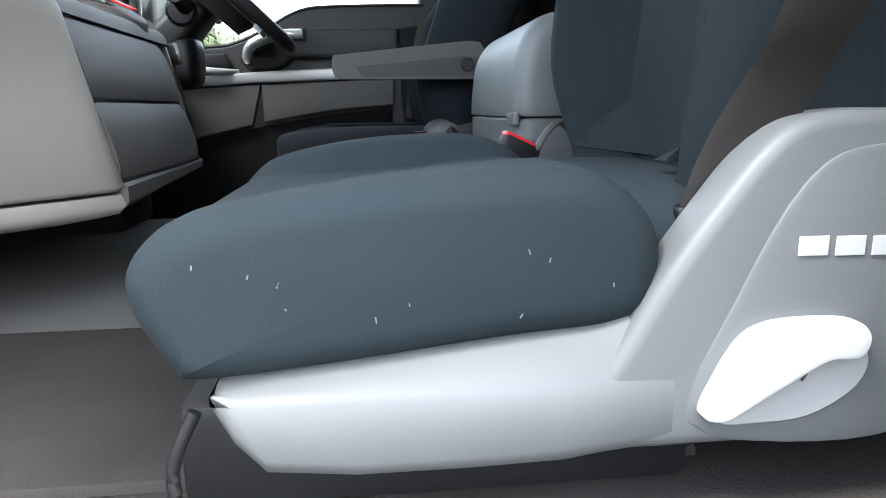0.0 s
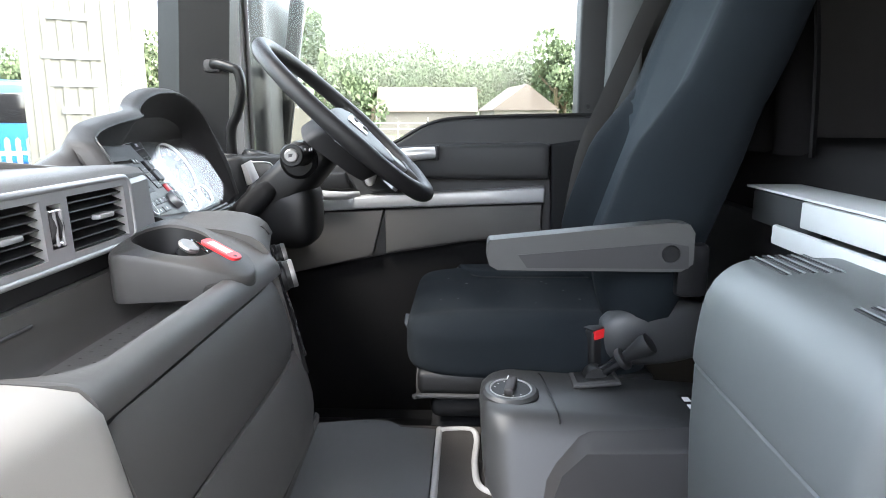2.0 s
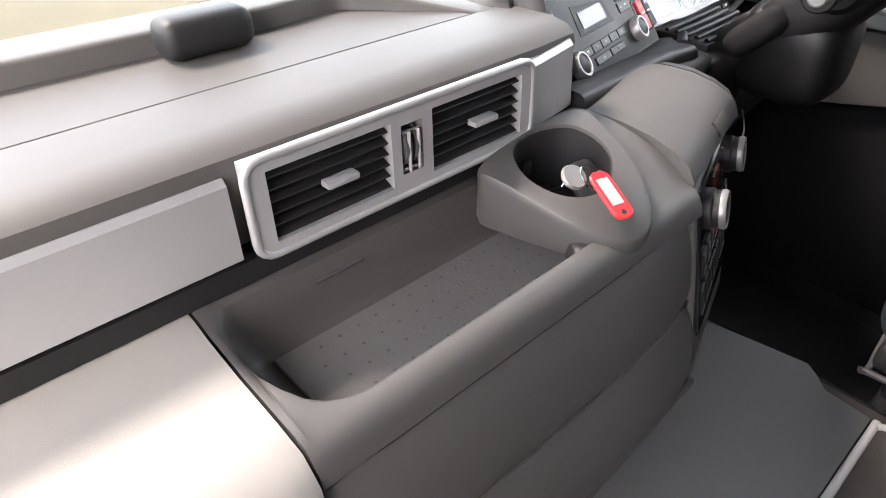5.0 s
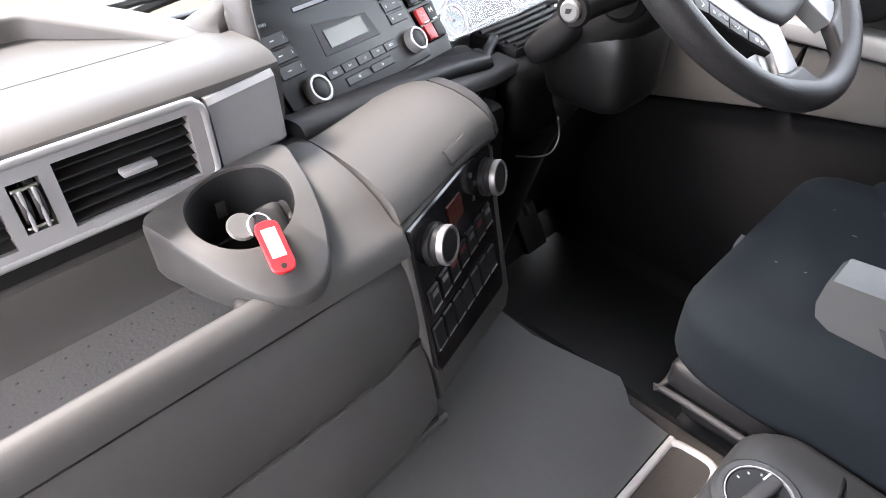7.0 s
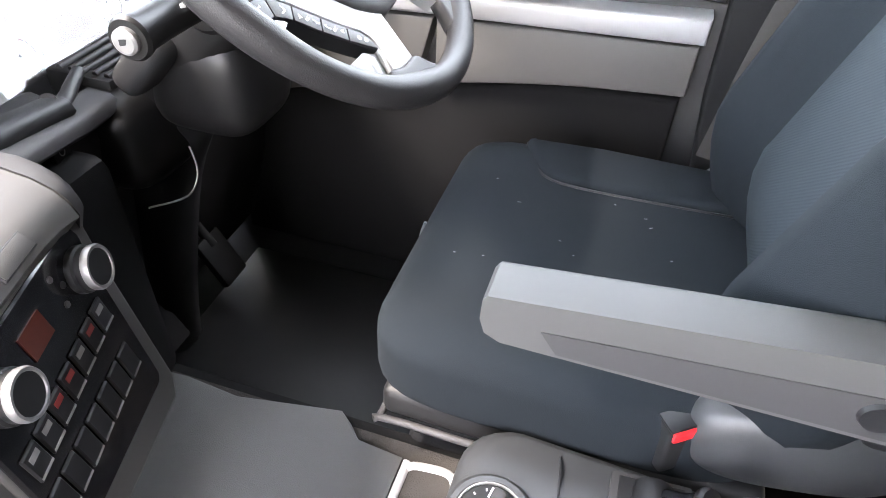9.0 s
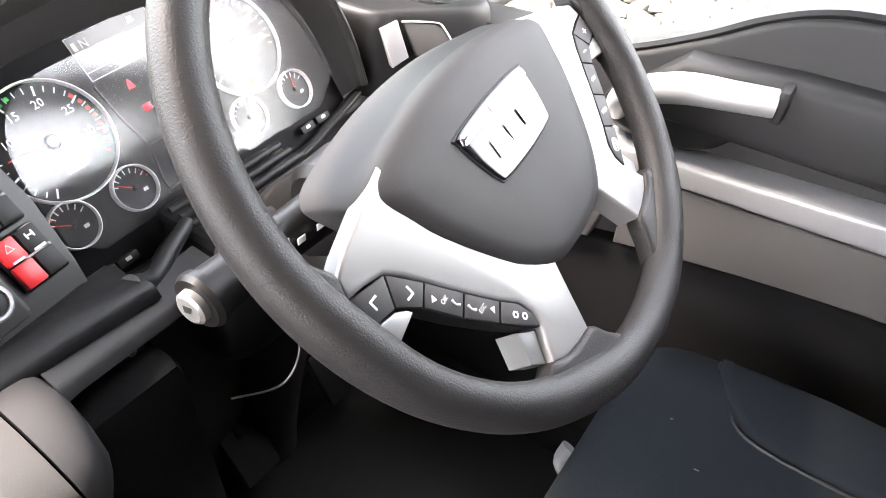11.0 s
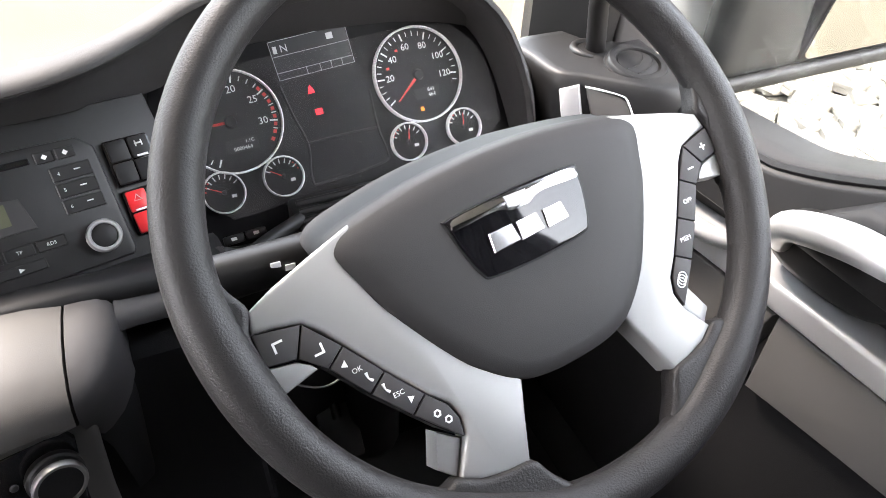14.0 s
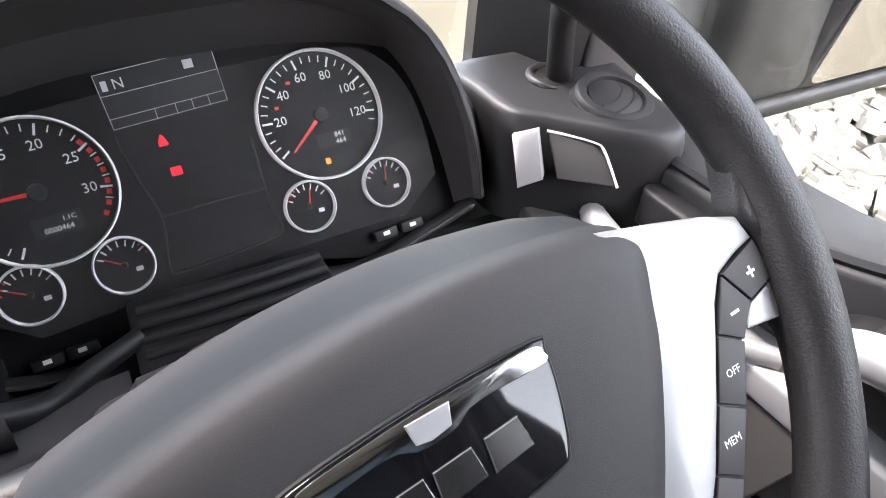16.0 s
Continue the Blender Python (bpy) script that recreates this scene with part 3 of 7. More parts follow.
for cx in (-0.0055, 0.0045):
    part("thumb_wheel", lathe([(0.0, -0.0035), (0.019, -0.0035), (0.020, -0.002), (0.020, 0.002), (0.019, 0.0035), (0.0, 0.0035)], 20), DARK, vent, at=Matrix.Translation((cx, 0.002, -0.012)) @ pose(0, 0, 0, 0, 90, 0))
for y in (0.017, -0.016):
    part("wheel_bar", box((0.020, 0.003, 0.004), (-0.0005, y, 0.003), 0.001, 1), CHROME, vent)
for x in (-0.0055, 0.0045):
    part("wheel_link", box((0.0030, 0.036, 0.003), (x, 0.0, 0.0065), 0.001, 1), SILVER, vent)

# ---- lid over the heater controls ----
rings = []
for k in range(9):
    t = k / 8
    x0, x1 = 0.126, 0.326
    x = x0 + (x1 - x0) * t
    yf = 0.176 + 0.054 * t
    yb = 0.330 + 0.018 * t
    drop = 0.012 * max(0.0, (t - 0.7) / 0.3) ** 2
    prof = [(0.0, 0.418), (0.06, 0.432), (0.16, 0.4415), (0.35, 0.449), (0.6, 0.4525), (0.85, 0.4515), (1.0, 0.4495)]
    ring = [(x, yf + (yb - yf) * p, z - drop + 0.004 * t) for p, z in prof]
    ring += [(x, yb, 0.40), (x, yf + 0.01, 0.40)]
    rings.append(ring)
part("lid", loft(rings), GREY, dash, "smooth grey lid above the heater controls")
part("tab_outline", box((0.0475, 0.0185, 0.003), (0, 0, 0), 0.001, 1), BLACK, dash, at=pose(0.2462, 0.2170, 0.4325, 47, 0, 16))
part("lid_tab", box((0.045, 0.016, 0.0035), (0, 0, 0.0006), 0.0014, 2), GREY, dash, at=pose(0.2462, 0.2170, 0.4325, 47, 0, 16))
prof = [(0.0, 0.418), (0.06, 0.432), (0.16, 0.4415), (0.35, 0.449), (0.6, 0.4525), (0.85, 0.4515), (1.0, 0.4495)]
rings = []
for x, yf, yb, dz in ((0.3285, 0.2315, 0.348, 0.008), (0.342, 0.240, 0.350, 0.010), (0.354, 0.256, 0.353, 0.014), (0.362, 0.276, 0.355, 0.021), (0.367, 0.300, 0.357, 0.032)):
    rings.append([(x, yf + (yb - yf) * p, z - dz) for p, z in prof] + [(x, yb, 0.38), (x, yf + 0.02, 0.36)])
# The lid's grey carried on, its colour darkened for the end in shade.
part("lid_side", loft(rings), DARK, dash, "grey panel beside the lid, coloured darker for its shaded end", sharp=70)
# Lower leg of that panel, blackened for the shadow below the lid.
part("shaded_leg", loft([[(0.3285, 0.236, 0.408), (0.352, 0.262, 0.405), (0.366, 0.305, 0.405), (0.366, 0.36, 0.42), (0.3285, 0.36, 0.42)], [(0.335, 0.262, 0.33), (0.352, 0.285, 0.33), (0.362, 0.32, 0.33), (0.362, 0.36, 0.33), (0.335, 0.36, 0.33)], [(0.330, 0.30, 0.20), (0.345, 0.31, 0.20), (0.350, 0.33, 0.20), (0.350, 0.36, 0.20), (0.330, 0.36, 0.20)]]), PIT, dash)
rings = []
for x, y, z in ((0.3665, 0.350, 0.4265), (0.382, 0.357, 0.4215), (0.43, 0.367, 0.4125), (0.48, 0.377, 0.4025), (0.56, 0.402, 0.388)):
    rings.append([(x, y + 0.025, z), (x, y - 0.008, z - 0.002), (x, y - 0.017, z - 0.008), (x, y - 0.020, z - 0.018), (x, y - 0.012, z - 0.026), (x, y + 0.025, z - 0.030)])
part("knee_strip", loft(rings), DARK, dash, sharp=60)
# Black block, widened past the kick panel to darken the shaded floor gap.
part("dark_kick_block", box((0.21, 0.40, 0.37), (0.360, 0.52, 0.19), 0.02, 2), PIT, dash)
part("knee_recess", along_x([(0.366, [(0.43, 0.405), (0.378, 0.415), (0.362, 0.36), (0.37, 0.2), (0.43, 0.2)]), (0.44, [(0.44, 0.385), (0.388, 0.400), (0.370, 0.36), (0.38, 0.24), (0.44, 0.2)]), (0.575, [(0.47, 0.345), (0.432, 0.368), (0.41, 0.33), (0.43, 0.24), (0.47, 0.2)])]), mat("brown black knee panel", (0.0165, 0.0150, 0.0142), 0.6, grain=1300, bump=0.2, vary=0.1, spec=0.3), dash)
# Knee panel painted black because little light reaches under the dash.
part("knee_panel", along_x([(0.40, [(0.75, -0.2), (0.52, -0.2), (0.46, 0.0), (0.42, 0.2), (0.42, 0.30), (0.48, 0.33), (0.75, 0.3)]), (0.7, [(0.75, -0.2), (0.58, -0.2), (0.52, 0.0), (0.48, 0.2), (0.47, 0.29), (0.55, 0.32), (0.75, 0.3)]), (1.06, [(0.75, -0.2), (0.58, -0.2), (0.52, 0.0), (0.49, 0.2), (0.47, 0.31), (0.52, 0.36), (0.75, 0.3)])]), BLACK, dash)
sw = part("adjuster_switch", box((0.028, 0.045, 0.006), (0, 0, 0), 0.002), BLACK, dash, at=basis((0.437, 0.362, 0.378), (0.97, 0.23, 0), (0, 0.12, 1)))
part("icon", lathe([(0.0050, 0.0), (0.0050, 0.0004), (0.0040, 0.0004), (0.0040, 0.0)], 16), WHITE, sw, at=Matrix.Translation((0.0, 0.004, 0.003)))

# ---- heater controls ----
CLF = basis((0.237, 0.1995, 0.3745), (0.9397, 0.3419, 0), (-0.075, 0.207, 0.975))
part("heater_bezel", prism([(-0.118, 0.042), (0.098, 0.046), (0.112, 0.03), (0.10, -0.05), (0.088, -0.185), (0.07, -0.205), (-0.128, -0.178), (-0.124, -0.05)], -0.06, -0.002, 0.008, 3), GREY, dash, "grey surround of the heater controls", at=CLF)
DIM = mat("dim key print", (0.20, 0.19, 0.18), 0.5, bump=0)
DULLRED = mat("dull red key print", (0.20, 0.022, 0.018), 0.5, bump=0)
heater = part("heater_panel", prism([(-0.113, 0.038), (0.084, 0.036), (0.090, 0.02), (0.078, -0.04), (0.066, -0.155), (0.058, -0.162), (-0.118, -0.142), (-0.124, -0.13)], -0.006, 0.001, 0.002, 1), GLOSS, dash, "black heater control panel", at=CLF)
for cx, cy in ((-0.077, 0.0), (0.064, -0.002)):
    kn = part("heater_knob", lathe([(0.0225, 0.0), (0.0225, 0.006), (0.0205, 0.008), (0.0205, 0.018), (0.019, 0.0195), (0.0, 0.0195)], 28), BLACK, heater, "black heater knob with a silver ring", at=Matrix.Translation((cx, cy, 0.001)))
    part("knob_ring", lathe([(0.0209, 0.014), (0.0213, 0.018), (0.0200, 0.0208), (0.0175, 0.0208), (0.0168, 0.019)], 28), KEYMETAL, kn)
part("heater_screen", box((0.034, 0.026, 0.002), (-0.02, 0.004, 0.0015)), mat("dim red screen", (0.075, 0.018, 0.012), 0.25, bump=0), heater, "dim red heater display")
for i in range(7):
    x = -0.098 + 0.0245 * i
    key = part("heater_key", box((0.0215, 0.030, 0.004), (x, -0.054 + 0.0012 * i, 0.002), 0.0015, 1), BLACK, heater)
    part("key_mark", box((0.012, 0.006, 0.0006), (0, 0, 0)), DULLRED if i in (2, 3, 5) else DIM, key, at=Matrix.Translation((x, -0.047 + 0.0012 * i, 0.0042)))
    part("key_bar", box((0.019, 0.0022, 0.0006), (0, 0, 0)), DIM, key, at=Matrix.Translation((x, -0.0655 + 0.0012 * i, 0.0042)))
for i in range(7):
    x = -0.106 + 0.0245 * i
    key = part("heater_key", box((0.0215, 0.034, 0.004), (x, -0.098 - 0.001 * i, 0.002), 0.0015, 1), BLACK, heater)
    part("key_bar", box((0.019, 0.0022, 0.0006), (0, 0, 0)), DIM, key, at=Matrix.Translation((x, -0.112 - 0.001 * i, 0.0042)))
for x, y in ((0.028, 0.02), (0.036, 0.006), (0.026, -0.008)):
    part("heater_dot", lathe([(0.0, 0.002), (0.003, 0.0015), (0.0035, 0.0)], 10), DARK, heater, at=Matrix.Translation((x, y, 0.001)))

# ---- radio and switches ----
RF = basis((0.2720, 0.396, 0.461), (0.97, 0.23, -0.04), (-0.10, 0.605, 0.78))
surround = part("radio_surround", prism([(-0.158, -0.036), (0.180, -0.036), (0.186, -0.01), (0.194, 0.05), (0.190, 0.130), (-0.06, 0.130), (-0.13, 0.122), (-0.154, 0.100)], -0.03, -0.004, 0.003, 2), RADIO, dash, at=RF)
radio = part("radio", prism([(-0.136, -0.028), (0.122, -0.026), (0.126, -0.02), (0.125, 0.088), (0.112, 0.101), (-0.11, 0.108), (-0.134, 0.096)], -0.02, 0.002, 0.003, 2), RADIO, dash, "black car radio with two ringed knobs", at=RF)
part("disc_slot", box((0.128, 0.0065, 0.004), (0.003, 0.0885, 0.001), 0.001, 1), GLOSS, radio)
part("screen_recess", prism([(-0.052, 0.028), (0.052, 0.026), (0.046, 0.057), (-0.046, 0.067)], 0.0018, 0.0028, 0.0005, 1), DARK, radio)
part("screen", box((0.070, 0.021, 0.001), (-0.002, 0.045, 0.0032)), mat("unlit green display", (0.10, 0.105, 0.07), 0.25, bump=0), radio, "unlit grey green display")
for cx in (-0.094, 0.1018):
    kn = part("radio_knob", lathe([(0.0165, 0.0), (0.0165, 0.010), (0.0150, 0.0125), (0.0125, 0.0125), (0.0118, 0.0105)], 28), SILVER, radio, "silver ringed radio knob", at=Matrix.Translation((cx, 0.0, 0.002)))
    part("knob_cap", lathe([(0.0, 0.0122), (0.009, 0.0120), (0.0120, 0.0105)], 24), BLACK, kn)
for k, (lab) in enumerate(("4", "5", "6")):
    y = 0.0715 - 0.0165 * k
    key = part("radio_key", box((0.037, 0.0145, 0.0032), (0.0975, y - 0.002, 0.002), 0.001, 1), RADIO, radio)
    text(lab, 0.0050, WHITE, key, Matrix.Translation((0.086, y - 0.002, 0.0038)))
    part("key_icon", box((0.006, 0.0012, 0.0004), (0.103, y - 0.001, 0.0038)), WHITE, key)
for k, lab in enumerate(("1", "2", "3")):
    y = 0.066 - 0.0175 * k
    key = part("radio_key", box((0.037, 0.0150, 0.0032), (-0.108, y, 0.002), 0.001, 1), RADIO, radio)
    text(lab, 0.0050, WHITE, key, Matrix.Translation((-0.094, y, 0.0038)))
    part("key_icon", box((0.006, 0.0012, 0.0004), (-0.112, y, 0.0038)), WHITE, key)
text("MENU", 0.0052, WHITE, radio, Matrix.Translation((-0.112, 0.0845, 0.0022)))
for x in (0.080, 0.0985):
    key = part("radio_key", box((0.017, 0.0115, 0.0032), (x, 0.0885, 0.002), 0.001, 1), RADIO, radio)
    part("key_icon", box((0.004, 0.004, 0.0004), (x, 0.0885, 0.0038), rot=Matrix.Rotation(0.8, 3, "Z")), WHITE, key)
for k, lab in enumerate(("CD", "FM", "AM", "TP", "RDS")):
    x = -0.054 + 0.0278 * k
    key = part("radio_key", box((0.026, 0.0115, 0.0032), (x, 0.0085, 0.002), 0.001, 1), RADIO, radio)
    text(lab, 0.0048, WHITE, key, Matrix.Translation((x, 0.0085, 0.0038)))
for x in (-0.022, 0.0257):
    key = part("radio_key", box((0.044, 0.0105, 0.0032), (x, -0.0075, 0.002), 0.001, 1), RADIO, radio)
    part("key_icon", prism([(-0.0025, 0.0), (0.0022, 0.0022), (0.0022, -0.0022)], 0, 0.0004), WHITE, key, at=Matrix.Translation((x, -0.0075, 0.0036)) @ pose(0, 0, 0, 0, 0, 0 if x < 0 else 180))
for y0, kinds in ((0.065, "dddd"), (0.0125, "rdrd")):
    sf = part("switch_frame", box((0.046, 0.049, 0.006), (0.1545, y0, -0.002), 0.003, 2), GLOSS, surround)
    for i, (dx, dy) in enumerate(((-0.0105, 0.0115), (0.0105, 0.0115), (-0.0105, -0.0115), (0.0105, -0.0115))):
        red = kinds == "rdrd" and i in (0, 2)
        key = part("hazard_switch" if red else "rocker_switch", box((0.0195, 0.0215, 0.007), (0.1545 + dx, y0 + dy, 0.002), 0.0018, 2), RED if red else BLACK, sf, "red hazard light switch" if red else "")
        if i == 1:
            part("switch_mark", box((0.008, 0.0016, 0.0004), (0.1545 + dx, y0 + dy + 0.003, 0.0056)), WHITE, key)
            for s in (-0.003, 0.003):
                part("switch_mark", box((0.0014, 0.006, 0.0004), (0.1545 + dx + s, y0 + dy + 0.003, 0.0056)), WHITE, key)
            part("switch_lamp", box((0.011, 0.0022, 0.0006), (0.1545 + dx, y0 + dy - 0.0095, 0.0056)), WHITE, key)
        if red and i == 0:
            part("switch_lamp", box((0.011, 0.0018, 0.0006), (0.1545 + dx, y0 + dy - 0.0095, 0.0056)), WHITE, key)
            tri = [V((0.1545 + dx + 0.0042 * math.cos(a), y0 + dy + 0.002 + 0.0042 * math.sin(a), 0.0056)) for a in (radians(90), radians(210), radians(330))]
            part("hazard_mark", tube(tri, 0.0005, 4, closed=True, n=1), WHITE, key)

# ---- instrument cluster ----
CF = basis((0.669, 0.567, 0.439), (0.998, 0.04, 0.045), (-0.045, 0.521, 0.854))
FACE = mat("satin black dial", (0.0065, 0.0065, 0.007), 0.5, bump=0.0, spec=0.15)
NEEDLE = mat("red needle", (0.75, 0.03, 0.02), 0.4, bump=0)
cluster = part("cluster_panel", prism([(-0.235, -0.105), (-0.12, -0.115), (-0.03, -0.085), (0.04, -0.085), (0.13, -0.112), (0.243, -0.09), (0.243, 0.0), (0.226, 0.085), (0.18, 0.13), (-0.15, 0.145), (-0.22, 0.10), (-0.24, 0.0)], -0.02, 0.0, 0.003, 2), FACE, dash, "black instrument cluster with round dials", at=CF)


def dial(cx, cy, r, angles, long_at, labels, needle_at, name, red=None, green=None):
    g = part(name, lathe([(0.0, -0.006), (r, -0.006), (r, 0.0006)], 48), FACE, cluster, "round dial with white marks", at=Matrix.Translation((cx, cy, 0.007)))
    w_r = 0.0018 + r * 0.012
    part("bezel", lathe([(r * 0.99, -0.004), (r * 0.99, 0.002), (r * 0.99 + w_r * 0.4, 0.0035), (r * 0.99 + w_r, 0.002), (r * 0.99 + w_r * 1.1, -0.006)], 48), RINGS, g, "bright ring")
    for i, a in enumerate(angles):
        long = i % long_at == 0
        l = r * (0.16 if long else 0.10) * (1.5 if r < 0.03 else 1.0)
        part("tick", box((l, r * (0.032 if long else 0.018) * (1.7 if r < 0.03 else 1.0), 0.0004), (r * 0.93 - l / 2, 0, -0.0055)), WHITE, g, at=pose(0, 0, 0, 0, 0, a))
    for s, a in labels:
        text(s, r * 0.20, WHITE, g, Matrix.Translation((r * 0.64 * math.cos(radians(a)), r * 0.64 * math.sin(radians(a)), -0.0055)))
    for span, m in ((red, NEEDLE), (green, mat("green band", (0.02, 0.45, 0.08), 0.4, bump=0))):
        if span:
            for k in range(span[2]):
                a = span[0] + (span[1] - span[0]) * k / max(1, span[2] - 1)
                part("band_mark", box((r * 0.07, r * 0.075, 0.0004), (r * 0.88, 0, -0.0054)), m, g, at=pose(0, 0, 0, 0, 0, a))
    part("needle", prism([(-r * 0.05, -r * 0.035), (r * 0.75, -r * 0.012), (r * 0.75, r * 0.012), (-r * 0.05, r * 0.035)], -0.003, -0.0022), NEEDLE, g, "red needle", at=pose(0, 0, 0, 0, 0, needle_at))
    part("needle_cap", lathe([(0.0, 0.002), (r * 0.10, 0.0014), (r * 0.13, -0.004)], 20), BLACK, g)
    return g


sp = lambda v: 213 - 1.845 * v
rp = lambda v: 240 - 8.35 * v
speed = dial(0.120, 0.044, 0.0625, [sp(5 * k) for k in range(0, 26)], 4, [(str(v), sp(v)) for v in range(20, 121, 20)], sp(-3), "speedometer")
part("odometer", box((0.036, 0.015, 0.0006), (0.008, -0.026, -0.0053)), BLACK, speed)
text("841", 0.0075, WHITE, speed, Matrix.Translation((0.014, -0.0225, -0.0048)))
text("464", 0.0075, WHITE, speed, Matrix.Translation((0.014, -0.0295, -0.0048)))
part("fuel_lamp", box((0.005, 0.006, 0.0006), (-0.005, -0.046, -0.005)), glow("amber lamp", (0.9, 0.25, 0.01), 0.05), speed, "lit amber warning lamp")
for v in (30, 50):
    part("limit_mark", box((0.004, 0.003, 0.0004), (0.043 * math.cos(radians(sp(v))), 0.043 * math.sin(radians(sp(v))), -0.0053)), NEEDLE, speed)
rpm = dial(-0.138, 0.041, 0.0625, [rp(1.25 * k) for k in range(0, 26)], 4, [(str(v), rp(v)) for v in range(5, 31, 5)], 178, "rev_counter", (rp(24.5), rp(33), 8), (rp(11), rp(16.5), 6))
part("odometer", box((0.040, 0.017, 0.0006), (0.006, -0.030, -0.0053)), BLACK, rpm)
text("0000464", 0.0068, WHITE, rpm, Matrix.Translation((0.006, -0.034, -0.0048)))
text("1.1C", 0.0060, WHITE, rpm, Matrix.Translation((0.016, -0.0265, -0.0048)))
for cx, na, rr in ((-0.1715, 150, (165, 135, 3)), (-0.095, 145, (40, 15, 3)), (0.0825, 75, (150, 120, 3)), (0.168, 80, (150, 120, 3))):
    g = dial(cx, -0.040, 0.0245, [150 - 20 * k for k in range(7)], 1, [], na, "small_dial", rr)
    part("dial_icon", box((0.006, 0.004, 0.0004), (0.011, -0.007, -0.0053)), WHITE, g)
LCD = mat("dark liquid crystal display", (0.03, 0.031, 0.033), 0.2, bump=0)
disp = part("display", prism([(-0.064, 0.076), (0.038, 0.079), (0.038, 0.128), (-0.066, 0.124)], 0.0, 0.0008), LCD, cluster, "dark display with a gear letter")
LCDW = mat("display segment", (0.42, 0.42, 0.43), 0.4, bump=0)
text("N", 0.013, LCDW, disp, Matrix.Translation((-0.048, 0.1135, 0.001)))
for (x0, y0, x1, y1) in ((-0.066, 0.124, 0.038, 0.128), (-0.065, 0.105, 0.038, 0.108), (-0.064, 0.085, 0.038, 0.088), (-0.064, 0.076, 0.038, 0.079), (0.038, 0.079, 0.038, 0.128), (-0.064, 0.076, -0.066, 0.124), (-0.026, 0.077, -0.026, 0.087), (-0.008, 0.077, -0.008, 0.087), (0.007, 0.078, 0.007, 0.087), (0.022, 0.078, 0.022, 0.087)):
    d = V((x1 - x0, y1 - y0))
    part("display_line", box((max(d.length, 0.0005), 0.0006, 0.0004), (0, 0, 0)), LCDW, disp, at=Matrix.Translation(((x0 + x1) / 2, (y0 + y1) / 2, 0.001)) @ pose(0, 0, 0, 0, 0, math.degrees(math.atan2(d.y, d.x))))
part("display_truck", box((0.009, 0.008, 0.0004), (0.014, 0.118, 0.001), 0.001, 1), LCDW, disp)
part("display_gear", box((0.005, 0.009, 0.0004), (-0.0595, 0.1135, 0.001), 0.001, 1), LCDW, disp)
LAMP = glow("red lamp", (0.8, 0.01, 0.02), 0.05)
part("warning_lamp", prism([(-0.0045, -0.005), (0.0045, -0.005), (0.003, 0.001), (0.0, 0.006), (-0.003, 0.001)], 0, 0.0007), LAMP, cluster, "lit red warning lamp", at=Matrix.Translation((-0.029, 0.0575, 0.0002)))
part("warning_lamp", box((0.010, 0.008, 0.0007), (-0.026, 0.028, 0.0004), 0.002, 1), LAMP, cluster, "lit red warning lamp")
part("recess_line", tube([(-0.066, 0.07, 0), (-0.060, 0.03, 0), (-0.052, -0.01, 0), (-0.060, -0.055, 0), (-0.045, -0.062, 0), (0.04, -0.058, 0), (0.05, -0.045, 0), (0.046, -0.012, 0), (0.048, 0.04, 0)], 0.0016, 6), BLACK, cluster)
part("recess_bar", tube([(-0.052, -0.008, 0), (0.0, -0.008, 0), (0.046, -0.010, 0)], 0.0014, 6), BLACK, cluster)
for cx in (-0.178, -0.150, 0.150, 0.181):
    key = part("foot_switch", box((0.026, 0.011, 0.010), (cx, -0.099 + (0.008 if cx > 0 else 0), 0.008), 0.002, 2), BLACK, cluster)
    part("switch_icon", box((0.007, 0.004, 0.0004), (cx, -0.098 + (0.008 if cx > 0 else 0), 0.0132)), WHITE, key)
edge_u = smooth([(-0.198, 0.0, 0), (-0.192, 0.045, 0), (-0.170, 0.080, 0), (-0.125, 0.102, 0), (0.0, 0.106, 0), (0.14, 0.102, 0), (0.184, 0.078, 0), (0.203, 0.04, 0), (0.208, 0.0, 0)], 4)
rings = []
for p in edge_u:
    bow = 0.019 + 0.62 * p.x * p.x
    low_v = -0.074 + 0.03 * max(0.0, (abs(p.x) - 0.17) / 0.035)
    col = [low_v + (p.y - low_v) * q / 8 for q in range(9)]
    rings.append([(p.x, v, bow + 0.04 * v) for v in col] + [(p.x, v, bow + 0.04 * v - 0.0012) for v in col[::-1]])
# The last figure adds a faint white film as painted glare.
lens = part("lens", loft(rings), glass("instrument lens", (0.95, 0.95, 0.95), 0.10, 0.034, 0.006), cluster, "clear curved instrument lens", sharp=60)
lens.visible_shadow = False

# ---- hood round the instruments ----
lip = [(0.118, 0.352, 0.445), (0.126, 0.372, 0.50), (0.136, 0.405, 0.552), (0.158, 0.430, 0.573), (0.25, 0.456, 0.587), (0.36, 0.466, 0.599), (0.415, 0.488, 0.604), (0.46, 0.515, 0.612), (0.51, 0.528, 0.630), (0.58, 0.536, 0.645), (0.67, 0.542, 0.650), (0.75, 0.545, 0.640), (0.83, 0.546, 0.607), (0.885, 0.542, 0.557), (0.915, 0.520, 0.480), (0.922, 0.500, 0.405)]
inner = [RF @ V((u, v, -0.006)) for u, v in ((-0.152, -0.034), (-0.152, 0.03), (-0.15, 0.095), (-0.132, 0.119), (-0.05, 0.127), (0.05, 0.127), (0.13, 0.127))] + [CF @ V((u, v, -0.002)) for u, v in ((-0.20, 0.10), (-0.15, 0.135), (-0.08, 0.142), (0.0, 0.142), (0.10, 0.140), (0.18, 0.120), (0.222, 0.07), (0.238, -0.01), (0.240, -0.085))]
